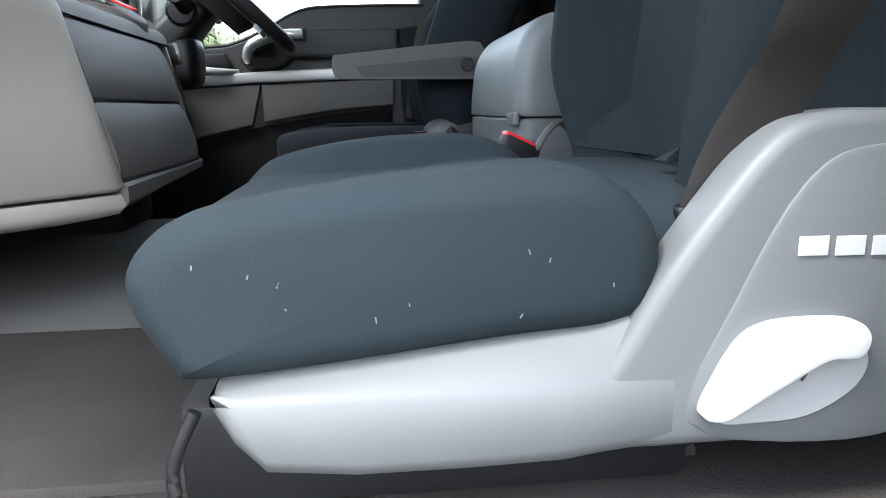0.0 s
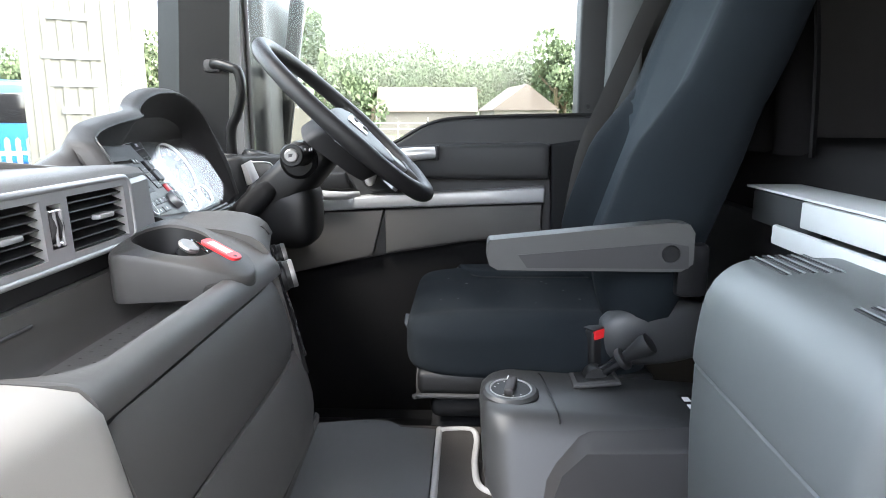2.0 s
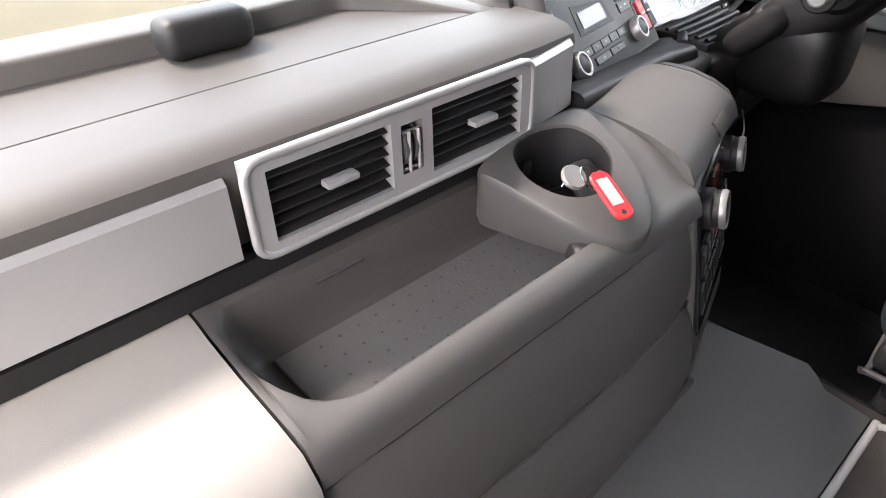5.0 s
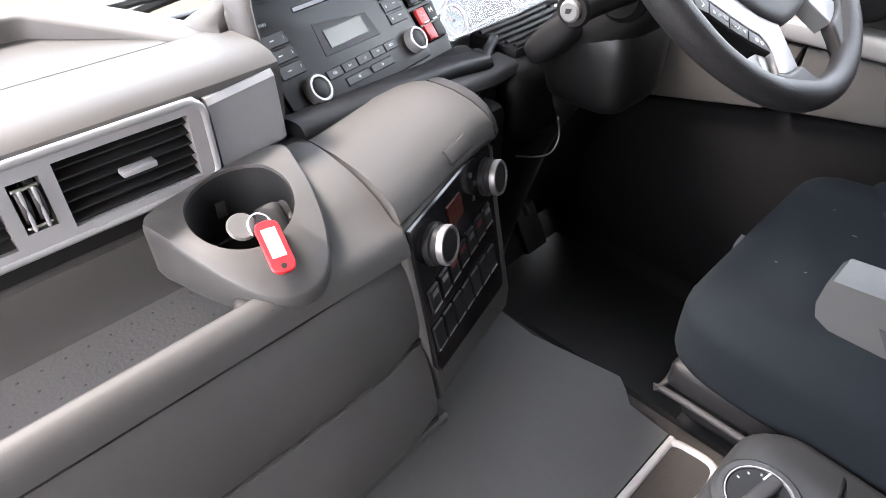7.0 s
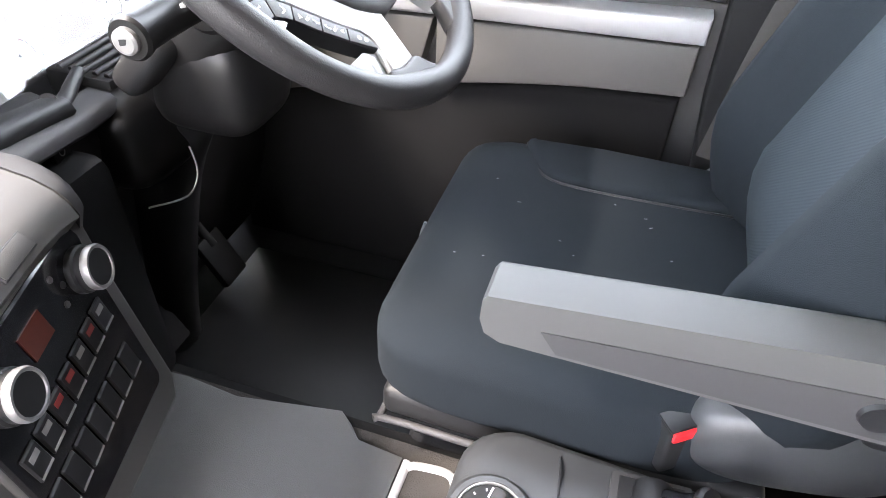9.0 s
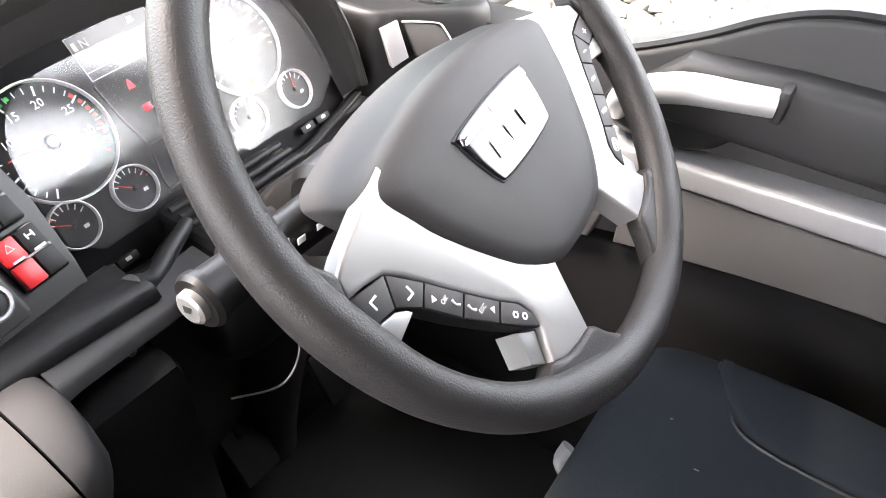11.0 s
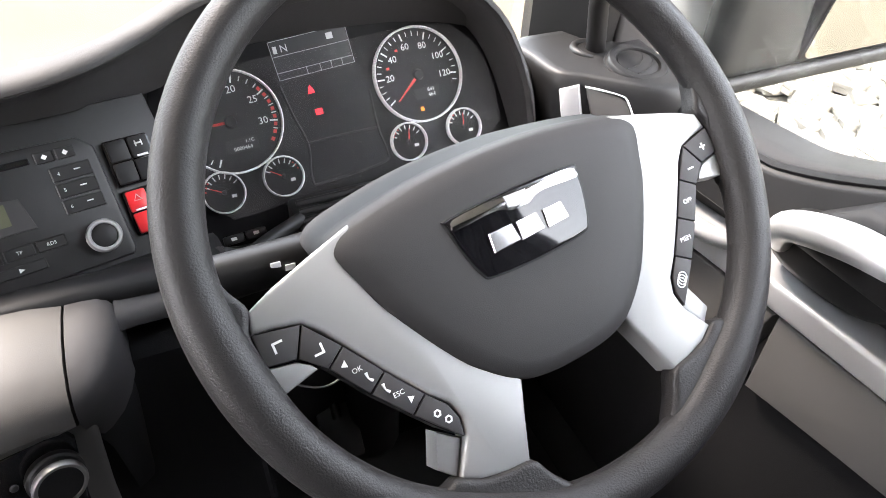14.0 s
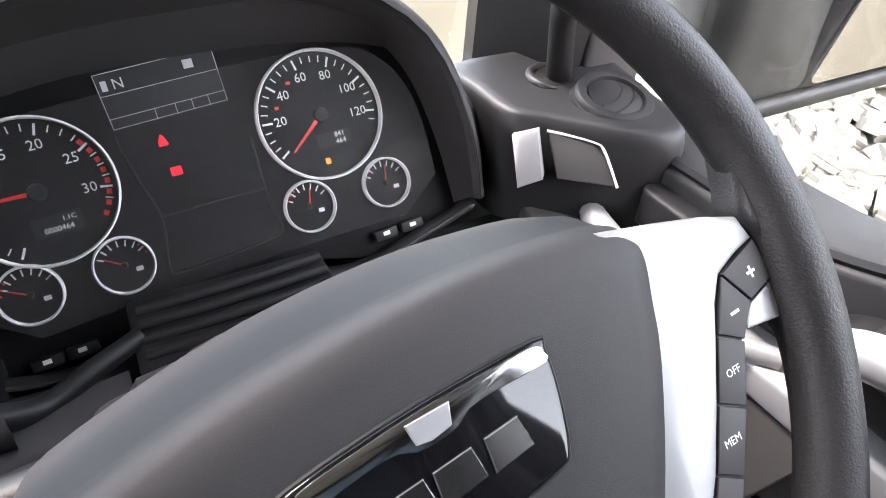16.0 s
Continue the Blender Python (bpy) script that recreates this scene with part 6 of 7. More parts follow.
part("side_pocket", loft([[(0.150, -0.225, 0.0), (0.150, -0.80, 0.0), (0.24, -0.80, 0.0), (0.24, -0.19, 0.0)], [(0.160, -0.248, 0.066), (0.160, -0.80, 0.07), (0.24, -0.80, 0.07), (0.24, -0.24, 0.066)], [(0.166, -0.285, 0.100), (0.166, -0.80, 0.112), (0.24, -0.80, 0.112), (0.24, -0.28, 0.102)], [(0.176, -0.302, 0.107), (0.176, -0.80, 0.118), (0.24, -0.80, 0.118), (0.24, -0.30, 0.109)]]), DARK, console, "dark side pocket")
sel = part("selector", lathe([(0.050, -0.01), (0.049, 0.002), (0.044, 0.007), (0.038, 0.008), (0.036, 0.006)], 36), CONSOLE, console, "round gear selector dial", at=pose(0.315, -0.178, 0.134, 0, -3, 0))
part("selector_ring", lathe([(0.0365, 0.005), (0.0365, 0.0085), (0.0352, 0.0085), (0.0348, 0.005)], 36), SILVER, sel)
part("selector_face", lathe([(0.0, 0.0068), (0.0335, 0.0068), (0.0335, 0.003)], 36), BLACK, sel)
part("selector_grip", box((0.017, 0.056, 0.014), (0, 0, 0.012), 0.004, 3), DARK, sel, at=pose(0, 0, 0, 0, 0, 78))
part("selector_mark", box((0.002, 0.012, 0.0006), (0, 0, 0)), WHITE, sel, at=pose(0.019, 0.004, 0.0194, 0, 0, 78))
for a in (20, 48, 76, 150, 185, 215):
    part("selector_mark", box((0.003, 0.002, 0.0004), (0.028, 0, 0.0070)), PIPING, sel, at=pose(0, 0, 0, 0, 0, a))
part("top_joint", tube([(0.226, -0.252, 0.120), (0.250, -0.250, 0.1325), (0.32, -0.245, 0.1352), (0.40, -0.238, 0.1335), (0.430, -0.232, 0.118)], 0.0016, 5), BLACK, console)
part("lever_gate", box((0.066, 0.086, 0.008), (0.385, -0.336, 0.1320), 0.004, 2, rot=Matrix.Rotation(radians(-6), 3, "X")), DARK, console)
part("lever_slot", box((0.052, 0.070, 0.004), (0.387, -0.336, 0.1352), 0.002, 1, rot=Matrix.Rotation(radians(-6), 3, "X")), BLACK, console)
hb = part("brake_lever", lathe([(0.0, 0.0), (0.013, 0.002), (0.011, 0.025), (0.0135, 0.045), (0.0135, 0.050)], 16), GLOSS, console, "black hand brake lever", at=basis((0.392, -0.345, 0.140), (0.91, -0.414, 0), (0.265, 0.582, 0.769)))
part("lever_collar", lathe([(0.0135, 0.048), (0.020, 0.050), (0.0215, 0.055), (0.020, 0.060), (0.012, 0.062)], 20), BLACK, hb)
part("lever_grip", lathe([(0.011, 0.060), (0.012, 0.070), (0.016, 0.088), (0.0205, 0.104), (0.0195, 0.114), (0.0, 0.117)], 20), BLACK, hb)
part("brake_hub", lathe([(0.0, -0.016), (0.020, -0.015), (0.022, 0.0), (0.020, 0.015), (0.0, 0.016)], 20), BLACK, console, at=pose(0.392, -0.338, 0.134, 0, 90, 0))
part("rear_keys", box((0.07, 0.06, 0.012), (0.33, -0.50, 0.108), 0.004), BLACK, console)
for k in range(2):
    part("key_mark", box((0.016, 0.012, 0.001), (0.31 + 0.03 * k, -0.49, 0.1145)), WHITE, console)

# ---- floor mats ----
tagged(part("floor_mat", prism([(-0.42, 0.62), (0.43, 0.62), (0.445, 0.30), (0.438, 0.215), (0.465, 0.065), (0.45, 0.045), (0.43, 0.025), (0.424, -0.042), (-0.42, -0.042)], 0.0, 0.008, 0.003, 2), MAT), "grey rubber mat on the engine tunnel floor", "floor mat")
tagged(part("floor_carpet", prism([(-0.783, 0.62), (-0.425, 0.62), (-0.425, -0.46), (-0.783, -0.46)], 0.0, 0.010, 0.004, 2), CARPET), "worn brown grey carpet on the cab floor", "carpet")
m2 = thing("rear_mat", "brown grey carpet mat edged with light piping", "floor mat")
o = [(0.414, -0.05), (0.418, -0.11), (0.40, -0.122), (0.30, -0.115), (0.235, -0.122), (0.205, -0.145), (0.185, -0.175), (0.155, -0.195), (0.145, -0.44), (-0.42, -0.44), (-0.42, -0.05)]
part("carpet_mat", prism(o, 0.0, 0.010, 0.003, 2), CARPET, m2)
part("piping", tube([V((-0.42, -0.05, 0.009)), V((0.0, -0.05, 0.009)), V((0.38, -0.05, 0.009)), V((0.410, -0.053, 0.009)), V((0.418, -0.075, 0.009)), V((0.416, -0.112, 0.009)), V((0.38, -0.122, 0.009)), V((0.30, -0.117, 0.009)), V((0.225, -0.122, 0.009)), V((0.195, -0.15, 0.009)), V((0.172, -0.19, 0.009)), V((0.155, -0.205, 0.009)), V((0.147, -0.25, 0.009)), V((0.145, -0.43, 0.009))], 0.0062, 8), PIPING, m2, "light grey piping")
for k in range(6):
    part("rib", tube([(0.52, 0.34 - 0.055 * k, -0.246), (0.64, 0.30 - 0.055 * k, -0.246), (0.80, 0.31 - 0.055 * k, -0.246)], 0.004, 6), BLACK, floor)
part("well_mat", box((0.5, 0.62, 0.012), (0.72, 0.22, -0.244), 0.004), BLACK, floor)

# ---- bunk and what lies behind the seats ----
bunk = thing("bunk", "dark bunk with a mattress behind the seats", "bunk")
part("mattress", box((2.2, 0.55, 0.16), (0, -1.02, 0.47), 0.04, 3), CLOTH, bunk)
part("bunk_base", box((2.2, 0.56, 0.38), (0, -1.03, 0.2), 0.01), DARK, bunk)
tr2 = thing("pull_out_tray", "white metal pull-out tray under the bunk", "tray")
part("front", box((0.26, 0.012, 0.042), (0.17, -0.638, 0.451), 0.003, 2), SHEET, tr2)
part("shelf", box((0.50, 0.12, 0.005), (0.285, -0.702, 0.4745), 0.002), SHEET, tr2)
part("lower_front", box((0.51, 0.012, 0.033), (0.095, -0.618, 0.4115), 0.004, 2), SHEET, tr2)
part("lower_tray", box((0.51, 0.10, 0.006), (0.095, -0.672, 0.399), 0.002), SHEET, tr2)
part("side_block", box((0.21, 0.03, 0.060), (0.405, -0.660, 0.441), 0.006, 2), CONSOLE, tr2, "grey end of the tray")
part("foot", box((0.5, 0.1, 0.39), (0.20, -0.71, 0.195), 0.004), BLACK, tr2)
unit = thing("storage_unit", "dark grey unit with a slot on the bunk edge", "unit")
part("case", box((0.36, 0.2, 0.105), (-0.17, -0.71, 0.463), 0.010, 3), DARK, unit)
part("slot", box((0.26, 0.004, 0.014), (-0.16, -0.6095, 0.485), 0.002, 1), BLACK, unit)
part("lower_lip", box((0.34, 0.004, 0.010), (-0.17, -0.6085, 0.468), 0.002, 1), GREY, unit)
part("stand", box((0.2, 0.14, 0.41), (-0.17, -0.74, 0.205), 0.004), BLACK, unit)
cur = thing("curtain", "dark cloth curtain hanging behind the driver seat", "curtain")
rings = []
for k in range(15):
    z = 0.53 + 1.12 * k / 14
    sway = 0.03 * math.sin(2.2 * k / 14 * math.pi)
    ring = [(1.08 - (0.60 - 0.26 * k / 14 + sway) * t, -0.74 + 0.018 * math.sin(26 * t + 0.1 * k), z) for t in (j / 30 for j in range(31))]
    ring += [(x, y - 0.006, zz) for x, y, zz in ring[::-1]]
    rings.append(ring)
part("cloth", loft(rings), CLOTH, cur)
part("curtain_rail", tube([(1.08, -0.74, 1.66), (0.2, -0.74, 1.66)], 0.008, 6), DARK, cur)

# ---- lint on the seats ----
LINT = mat("pale lint", (0.16, 0.165, 0.17), 0.9, bump=0)
rl_ = random.Random(21)
for seat, spots in ((passenger, [(-0.2190, rl_.uniform(-0.36, -0.11), rl_.uniform(0.142, 0.195)) for _ in range(11)]), (driver, [(rl_.uniform(-0.10, 0.12), rl_.uniform(-0.36, -0.02), 0.2155) for _ in range(12)])):
    b = bmesh.new()
    for p in spots:
        box((0.0007, 0.0008, rl_.uniform(0.0015, 0.004)) if seat is passenger else (0.0008, rl_.uniform(0.002, 0.006), 0.0007), p, 0, 1, b, Matrix.Rotation(rl_.uniform(-0.6, 0.6), 3, "X" if seat is passenger else "Z"))
    tagged(part("lint", b, LINT, seat), kind="stuff")
# The darker far bolster of the driver's cushion, set off by a seam.
edge_b = [(p[0], p[1]) for p in smooth([(0.236, -0.078, 0), (0.206, -0.082, 0), (0.170, -0.104, 0), (0.138, -0.150, 0), (0.138, -0.30, 0), (0.148, -0.455, 0)], 4)]
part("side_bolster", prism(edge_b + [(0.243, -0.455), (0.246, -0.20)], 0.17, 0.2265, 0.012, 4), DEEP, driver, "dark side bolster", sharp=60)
part("bolster_seam", tube([(x - 0.004, y, 0.2155) for x, y in edge_b[::4]], 0.0022, 5), BLACK, driver)


# ---- outdoors ----
YARD = mat("pale sandy paved yard", (0.044, 0.040, 0.030), 0.95, grain=40, bump=0.2, vary=0.45, patch=0.6, spec=0.05)
LAWN = mat("cut grass", (0.045, 0.066, 0.018), 0.95, grain=60, bump=0.6, vary=0.3, patch=0.3)
PAVER = mat("pale concrete paver", (0.088, 0.084, 0.074), 0.85, grain=180, bump=0.6, vary=0.3, patch=12)
FENCE = mat("white fence paint", (0.30, 0.30, 0.29), 0.6, bump=0.1)
LEAF = mat("green foliage", (0.078, 0.100, 0.055), 0.8, grain=20, bump=0.2, vary=0.3, patch=2, spec=0.1)
BARK = mat("grey brown bark", (0.12, 0.09, 0.06), 0.9, grain=60, bump=0.6)
ROOF = mat("brown tiled roof", (0.06, 0.045, 0.036), 0.8, grain=8, bump=0.5, vary=0.2)
BRICK = mat("pale brick wall", (0.095, 0.082, 0.07), 0.85, grain=12, bump=0.4, vary=0.15)
BOARD = mat("weathered cream container paint", (0.125, 0.12, 0.103), 0.7, grain=20, bump=0.1, vary=0.2, patch=1.5, spec=0.15)
bm = bmesh.new()
bmesh.ops.create_grid(bm, x_segments=4, y_segments=4, size=2500)
bmesh.ops.translate(bm, vec=(0, 0, -1.5), verts=bm.verts)
structure("ground", bm, YARD, "pale sandy yard round the truck", "ground")
bm = bmesh.new()
bmesh.ops.create_grid(bm, x_segments=2, y_segments=2, size=1.0)
bmesh.ops.transform(bm, matrix=Matrix.Translation((90, 10, -1.49)) @ Matrix.Diagonal((54, 140, 1, 1)), verts=bm.verts)
structure("lawn", bm, LAWN, "green lawn behind the fence", "lawn")

# The driver's outside mirror.
mirror = thing("outside_mirror", "grey outside mirror on a double arm", "mirror")
SHELL = mat("grey mirror shell", (0.0125, 0.0128, 0.013), 0.45, bump=0.1)
part("housing", box((0.45, 0.07, 0.62), (1.485, 0.540, 0.725), 0.035, 4), SHELL, mirror)
part("outer_shell", box((0.45, 0.13, 0.63), (1.478, 0.642, 0.728), 0.04, 4), PAINT, mirror, "white painted outer shell")
part("lower_lip", box((0.44, 0.075, 0.028), (1.485, 0.538, 0.412), 0.010, 3), BLACK, mirror)
part("glass_frame", box((0.285, 0.05, 0.56), (0, 0.0265, 0), 0.020, 4), INK, mirror, at=pose(1.562, 0.462, 0.697, 9, 0, 0))
part("mirror_glass", prism(rounded(0.250, 0.525, 0.02), -0.002, 0.002, 0.001, 1), mat("mirror glass", (0.85, 0.85, 0.85), 0.02, metal=1, bump=0, rvary=0), mirror, "mirror glass", at=pose(1.562, 0.4615, 0.697, 9, 0, 0) @ pose(0, 0, 0, 90, 0, 0))
part("upper_arm", tube([(1.14, 0.60, 1.20), (1.30, 0.62, 1.18), (1.48, 0.58, 1.00)], 0.025, 8), DARK, mirror)

# A heap of loose pavers beside the truck.
heap = thing("paver_heap", "heap of loose pale concrete pavers beside the truck", "paver heap")
def paver_block(bm, at, turn=None, size=(0.23, 0.115, 0.085)):
    """A rough split block: two courses with a groove round the middle and uneven faces."""
    q = turn or Matrix.Identity(3)
    a, c, h = (v / 2 for v in size)
    rows = ((-h, 0.94), (-h * 0.9, 1.0), (-h * 0.12, 1.0), (0.0, 0.95), (h * 0.12, 1.0), (h * 0.9, 1.0), (h, 0.94))
    loops = []
    for z, k in rows:
        loops.append([bm.verts.new(q @ V((x * a * k + random.uniform(-0.004, 0.004), y * c * k + random.uniform(-0.004, 0.004), z + random.uniform(-0.002, 0.002))) + V(at)) for x, y in ((-1, -1), (0, -1.02), (1, -1), (1, 1), (0, 1.02), (-1, 1))])
    for lo_, hi_ in zip(loops, loops[1:]):
        for k in range(6):
            bm.faces.new((lo_[k], lo_[(k + 1) % 6], hi_[(k + 1) % 6], hi_[k]))
    bm.faces.new(loops[0][::-1])
    bm.faces.new(loops[-1])
    return bm


HX, HY, HRX, HRY = 6.35, 3.1, 2.15, 3.4
shapes = []
for k in range(6):
    o = part("paver", paver_block(bmesh.new(), (0, 0, 0)), PAVER, heap, sharp=25)
    o.matrix_basis = pose(4.0 + 0.3 * (k % 3), 0.9 + 0.5 * k, -1.456, 0, 0, 50 * k)
    shapes.append(o.data)
rise = lambda d: 0.95 * (1 - d) ** 1.2
rng = random.Random(5)
count = 0
while count < 290:
    x, y = rng.uniform(HX - HRX, 6.3), rng.uniform(HY - HRY, HY + 2.6)
    d = math.sqrt(((x - HX) / HRX) ** 2 + ((y - HY) / HRY) ** 2)
    if d > 1.0:
        continue
    o = new("paver", shapes[count % 6])
    o.parent = heap
    lie = 7 if rng.random() < 0.45 else 30
    o.matrix_basis = pose(x, y, -1.456 + rise(d) + rng.uniform(-0.02, 0.03), rng.uniform(-lie, lie), rng.uniform(-lie, lie), rng.uniform(0, 360))
    count += 1
b = bmesh.new()
for k in range(2600):
    x, y = rng.uniform(HX - HRX, HX + HRX), rng.uniform(HY - HRY, HY + HRY)
    d = math.sqrt(((x - HX) / HRX) ** 2 + ((y - HY) / HRY) ** 2)
    if d < 0.985:
        q = Euler((rng.uniform(-0.45, 0.45), rng.uniform(-0.45, 0.45), rng.uniform(0, 6))).to_matrix()
        paver_block(b, (x, y, -1.47 + rise(d) - rng.uniform(0.0, 0.05)), q)
tagged(part("paver_fill", b, PAVER, heap, sharp=25), kind="stuff")
core_rings = [[(HX + HRX * k * math.cos(a), HY + HRY * k * math.sin(a), -1.56 + rise(k)) for a in (2 * math.pi * q / 24 for q in range(24))] for k in (0.99, 0.8, 0.6, 0.4, 0.2, 0.05)]
part("heap_core", loft(core_rings), PAVER, heap)

# Fences, far and near.
def fence(a, b, height, step, n_rails=2):
    f = thing("picket_fence", "white picket fence along the yard", "fence", group="yard fences")
    a, b = V(a), V(b)
    d = b - a
    count = int(d.length / step)
    turn = math.degrees(math.atan2(d.y, d.x))
    me = None
    for k in range(count):
        p = a + d * (k / count)
        if me is None:
            bmm = prism([(-0.045, 0), (0.045, 0), (0.045, height - 0.05), (0, height), (-0.045, height - 0.05)], -0.01, 0.01)
            o = part("picket", bmm, FENCE, f)
            me = o.data
        else:
            o = new("picket", me)
            o.parent = f
        o.matrix_basis = pose(p.x, p.y, -1.5, 90, 0, turn)
    for h in ([0.3, height - 0.3] if n_rails == 2 else [height * 0.5]):
        part("rail", box((d.length, 0.03, 0.08), (0, 0, 0)), FENCE, f, at=pose(*((a + b) / 2 + V((0, 0, h - 1.5))), 0, 0, turn))
    return f


fence((33, -13, 0), (33, 13, 0), 1.05, 0.26)
fence((11.7, 8.1, 0), (8.9, 12.3, 0), 1.7, 0.17)
for y in (-5.2, 2.6, 9.5):
    p = thing("barrier_post", "striped barrier post behind the fence", "post", pose(46, y, -1.5), "striped posts")
    for k in range(8):
        part("band", box((0.12, 0.12, 0.25), (0, 0, 0.125 + 0.25 * k)), FENCE if k % 2 else BLACK, p)
rl = thing("field_rail", "grey field rails behind the fence", "rail")
for z in (-0.3, 0.1):
    part("rail", box((0.06, 60, 0.08), (47, 5, z)), mat("grey rail", (0.3, 0.3, 0.29), 0.6), rl)
for k in range(13):
    part("post", box((0.08, 0.08, 1.7), (47.06, -24 + 4.8 * k, -0.65)), FENCE, rl)


def house(at, w, d, h, roof, label):
    g = thing("house", label, "house", at)
    part("wall", box((d, w, h), (0, 0, h / 2)), BRICK, g)
    r = prism([(-w / 2 - 0.3, 0), (w / 2 + 0.3, 0), (0, roof)], -d / 2 - 0.3, d / 2 + 0.3)
    r.transform(basis((0, 0, h), (0, 1, 0), (0, 0, 1)))
    part("roof", r, ROOF, g)
    for y in (-w * 0.25, w * 0.25):
        wn_ = part("window", box((0.08, 1.1, 1.2), (-d / 2 - 0.03, y, h * 0.5), 0.01), FENCE, g)
        part("pane", box((0.04, 0.9, 1.0), (-d / 2 - 0.07, y, h * 0.5)), GLOSS, wn_)
    return g


house(pose(72, -5.5, -1.5, 0, 0, 8), 6.5, 9, 2.7, 2.6, "small brick house with a pitched roof")
house(pose(78, 4.5, -1.5, 0, 0, 92), 6.5, 11, 2.6, 2.8, "long low house with a brown tiled roof")


def tree_mesh(seed, r):
    rg = random.Random(seed)
    b = bmesh.new()
    cl = [(rg.gauss(0, 0.42) * r, rg.gauss(0, 0.42) * r, rg.gauss(0, 0.34) * r) for _ in range(26)]
    for c in cl:
        cr = r * rg.uniform(0.22, 0.42)
        for _ in range(110):
            v = V((rg.gauss(0, 1), rg.gauss(0, 1), rg.gauss(0, 1))).normalized() * cr * rg.uniform(0.7, 1.05)
            p, s = V(c) + v, r * rg.uniform(0.028, 0.055)
            q = Euler((rg.uniform(0, 6), rg.uniform(0, 6), rg.uniform(0, 6))).to_matrix()
            b.faces.new([b.verts.new(p + q @ V(k) * s) for k in ((-1, -0.6, 0), (1, -0.6, 0.2), (1.1, 0.6, 0), (-0.9, 0.6, 0.25))])
    return b


def tree(at, r, seed):
    t = thing("tree", "leafy green tree beyond the lawn", "tree", at, "far trees")
    part("trunk", tube([(0, 0, 0), (0.1, 0, r * 0.6), (0, 0.1, r * 1.2)], [r * 0.09, r * 0.06, r * 0.03], 7), BARK, t)
    for k in range(4):
        a = 1.6 * k + seed
        part("limb", tube([(0, 0, r * (0.6 + 0.1 * k)), (r * 0.4 * math.cos(a), r * 0.4 * math.sin(a), r * (1.0 + 0.1 * k))], r * 0.03, 5), BARK, t)
    part("crown", tree_mesh(seed, r), LEAF, t, at=Matrix.Translation((0, 0, r * 1.35)))
    return t


kinds = [tree(pose(100, -40 + 6 * k, -1.5), 4.5 + 0.6 * k, 3 + k) for k in range(3)]
rt = random.Random(9)
for k in range(46):
    copy_thing(kinds[k % 3], pose(rt.uniform(86, 122), -30 + 2.3 * k + rt.uniform(-1, 1), -1.5, 0, 0, rt.uniform(0, 360)))
copy_thing(kinds[1], pose(48, 14.5, -1.5, 0, 0, 40))
copy_thing(kinds[0], pose(62, 14, -1.5, 0, 0, 140))
for k in range(4):
    v = thing("parked_van", "white van parked far behind the lawn", "van", pose(70, -10 - 3.4 * k, -1.5), "far vans")
    part("body", box((4.6, 1.9, 1.5), (0, 0, 1.05), 0.25, 3), PAINT, v)
    part("windscreen", box((1.2, 1.7, 0.5), (-1.75, 0, 1.45), 0.1), GLOSS, v)
    for sx in (-1.5, 1.5):
        for sy in (-0.85, 0.85):
            part("wheel", lathe([(0.0, -0.1), (0.33, -0.1), (0.33, 0.1), (0.0, 0.1)], 14), BLACK, v, at=pose(sx, sy, 0.33, 90, 0, 0))

# Ahead of the truck: container, lorry, hose tank and stacked slabs.
ct = thing("container", "white freight container with grey lettering", "container", pose(12.9, 7.75, -1.5, 0, 0, 30))
part("body", box((2.5, 2.1, 4.4), (0, 0, 2.6), 0.03), BOARD, ct)
for k in range(8):
    part("rib", box((0.03, 0.09, 4.1), (-1.262, -0.9 + 0.25 * k, 2.6)), BOARD, ct)
for z, w in ((3.9, 0.7), (3.2, 1.0), (2.7, 0.8), (2.2, 0.5)):
    part("lettering", box((0.01, w, 0.13), (-1.285, 0.2, z)), mat("grey lettering", (0.10, 0.105, 0.11), 0.6, bump=0), ct)
part("skid", box((2.4, 2.0, 0.4), (0, 0, 0.2)), DARK, ct)
lo = thing("lorry", "blue lorry parked behind the fence", "lorry", pose(17.6, 13.3, -1.5, 0, 0, 40))
BLUE = mat("blue lorry paint", (0.01, 0.09, 0.30), 0.35, bump=0)
part("cab", box((2.2, 2.2, 2.3), (0, 0, 1.9), 0.15, 3), BLUE, lo)
part("windscreen", box((0.05, 1.9, 0.8), (-1.1, 0, 2.3), 0.02), GLOSS, lo)
part("load", box((5, 2.3, 2.2), (4, 0, 2.0), 0.05), PAINT, lo)
for sx in (-0.3, 3.5, 5.2):
    for sy in (-0.95, 0.95):
        part("wheel", lathe([(0.0, -0.15), (0.5, -0.15), (0.5, 0.15), (0.0, 0.15)], 16), BLACK, lo, at=pose(sx, sy, 0.5, 90, 0, 0))
tank = thing("green_tank", "green metal tank with a red hose hung on it", "tank", pose(8.4, 10.6, -1.5, 0, 0, 45))
part("wall", box((1.0, 2.6, 2.4), (0.5, 0.6, 1.2), 0.04, 2), mat("green metal paint", (0.05, 0.21, 0.07), 0.5, grain=40, bump=0.1), tank)
hose = thing("hose_coil", "coiled red rubber hose", "hose", pose(8.4, 10.6, -1.5, 0, 0, 45))
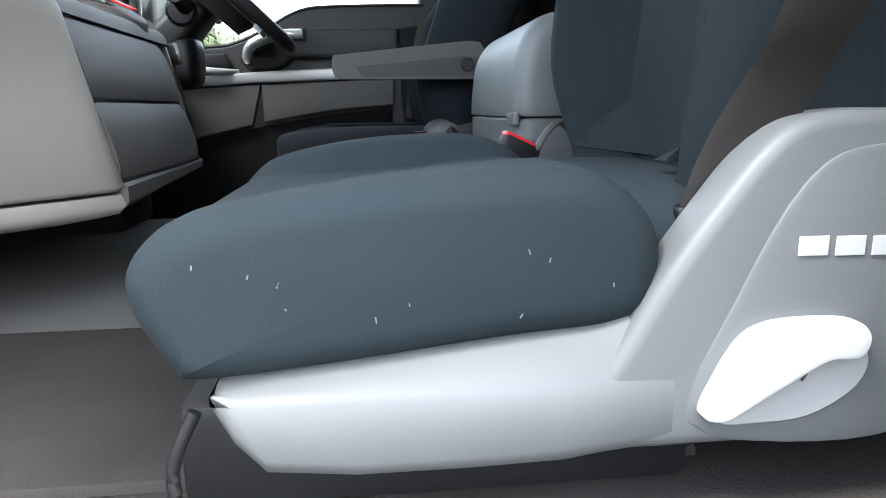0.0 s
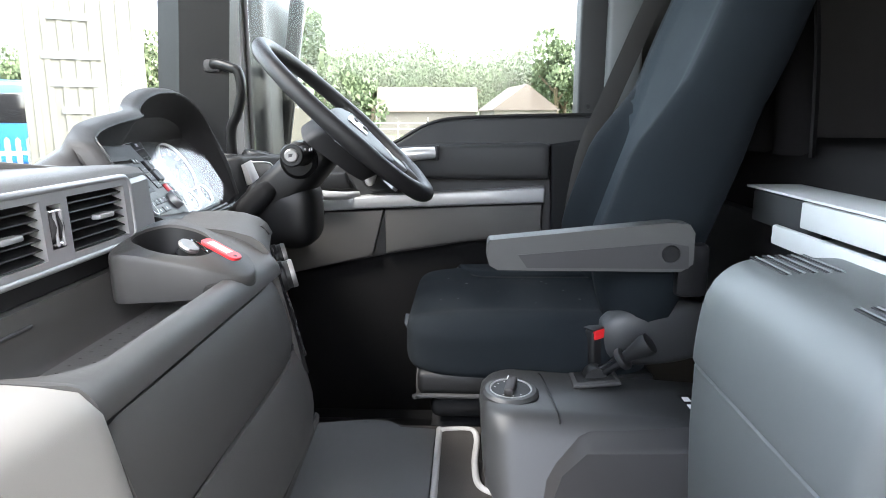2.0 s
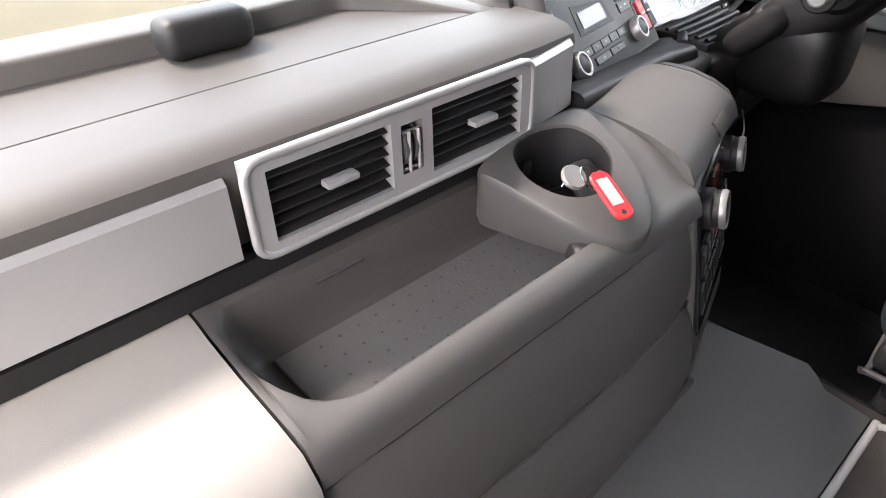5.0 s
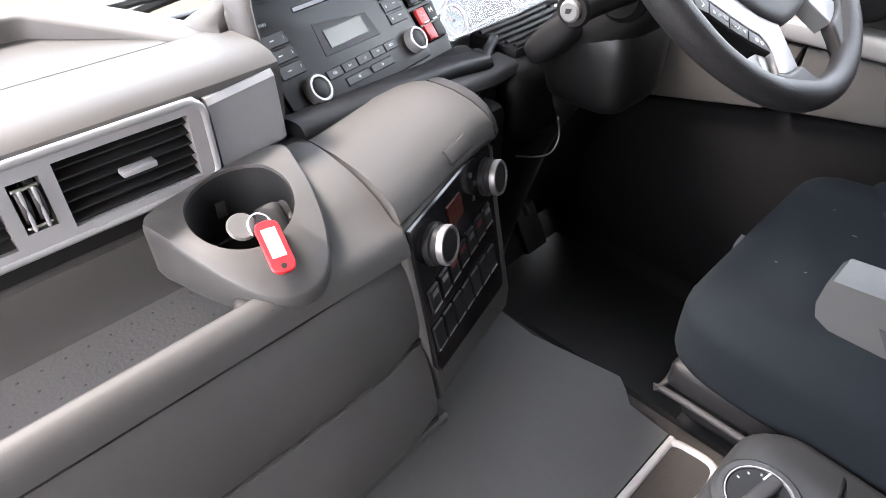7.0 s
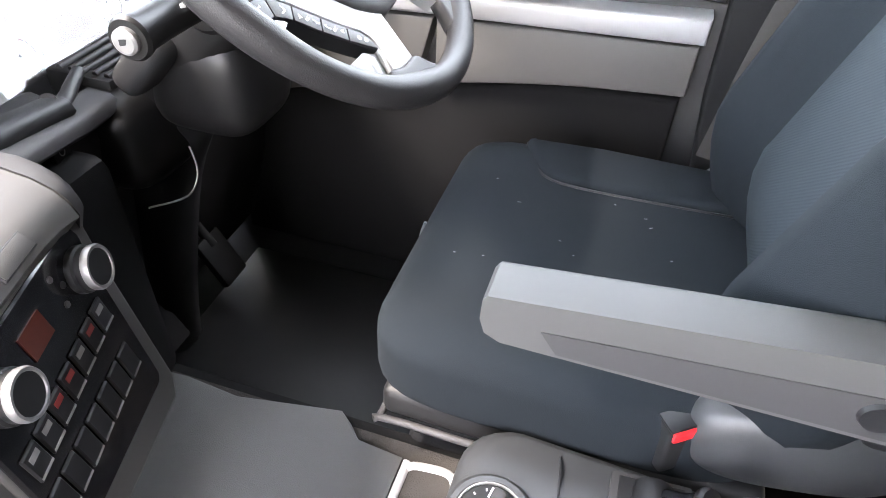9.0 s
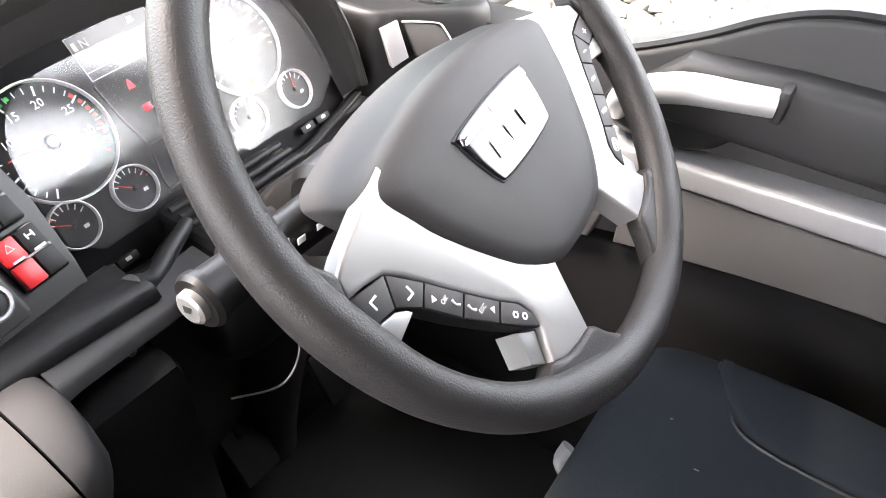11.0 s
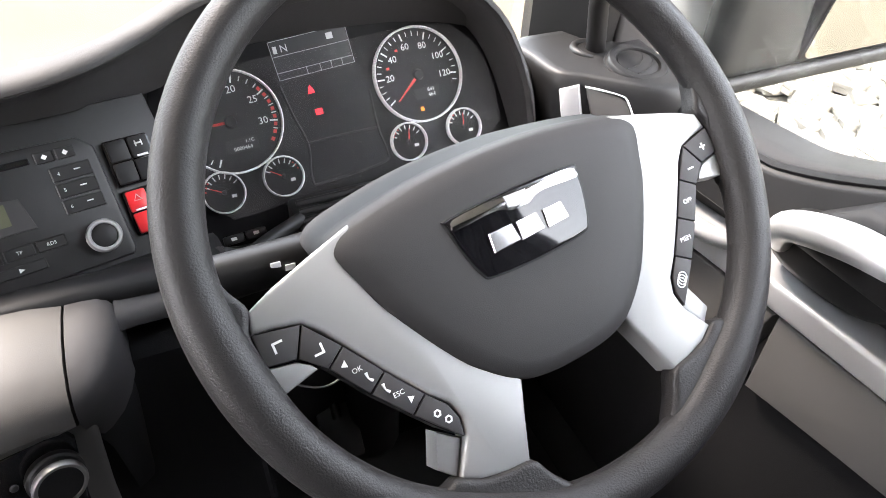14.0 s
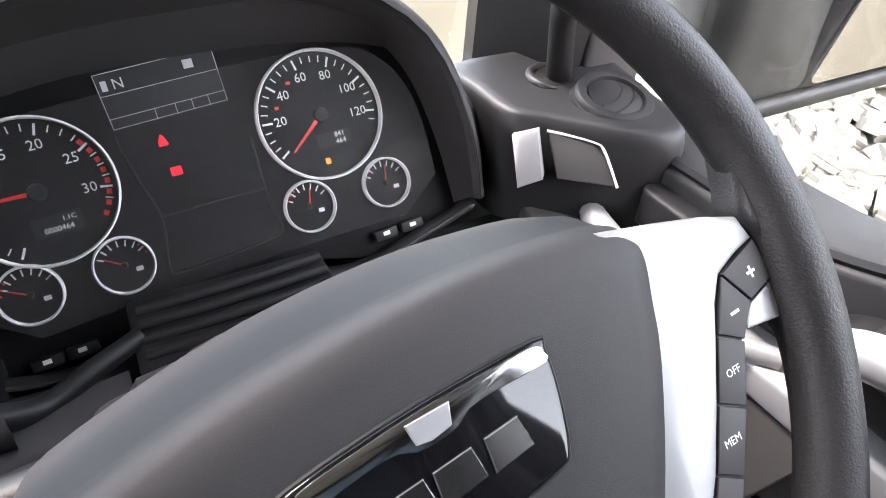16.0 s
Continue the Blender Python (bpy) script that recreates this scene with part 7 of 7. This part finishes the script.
for k in range(4):
    part("coil", tube([V((-0.05 - 0.05 * (k % 2), 0.05 + (0.50 - 0.02 * k) * math.cos(a), 0.72 + (0.60 - 0.03 * k) * math.sin(a))) for a in (2 * math.pi * j / 16 for j in range(16))], 0.045, 8, closed=True, n=2), RED, hose)
pst = thing("white_post", "white concrete post beside the tank", "post", pose(9.3, 9.3, -1.5, 0, 0, 45))
part("shaft", box((0.4, 0.5, 1.9), (0, 0, 0.95), 0.02), FENCE, pst)
part("cap", box((0.46, 0.56, 0.08), (0, 0, 1.93), 0.02), FENCE, pst)
for i, (sx, sy, hh) in enumerate(((13.0, 11.2, 8), (14.4, 11.4, 5), (12.6, 12.6, 6))):
    sk = thing("slab_stack", "stack of pale yellow paving slabs", "slab stack", pose(sx, sy, -1.5, 0, 0, 40 + 6 * i), "slab stacks")
    part("pallet", box((1.1, 1.1, 0.12), (0, 0, 0.06)), BARK, sk)
    for k in range(hh):
        for q in (-0.27, 0.27):
            part("slab", box((1.0, 0.52, 0.095), (rt.uniform(-0.02, 0.02), q, 0.17 + 0.10 * k), 0.01, 1), PAVER, sk)

# ---- wipers below the windscreen ----
for x0 in (-0.50, 0.16):
    w_ = thing("wiper", "black windscreen wiper resting at the glass", "wiper", group="wipers")
    part("arm", tube([(x0 - 0.30, 0.98, 0.362), (x0 - 0.02, 0.965, 0.366), (x0 + 0.07, 0.945, 0.398), (x0 + 0.22, 0.935, 0.420)], 0.009, 6), BLACK, w_)
    part("blade", tube([(x0 - 0.16, 0.915, 0.418), (x0 + 0.14, 0.912, 0.427), (x0 + 0.44, 0.905, 0.434)], 0.0075, 6), BLACK, w_)
    part("joint", box((0.05, 0.03, 0.026), (x0 + 0.14, 0.922, 0.430), 0.006), DARK, w_)
part("scuttle", box((2.2, 0.028, 0.022), (0, 0.940, 0.368), 0.006, 2), BLACK, dash)
part("front_panel", box((2.24, 0.16, 0.30), (0, 1.015, 0.180), 0.03, 3), PAINT, dash, "white front panel below the windscreen")
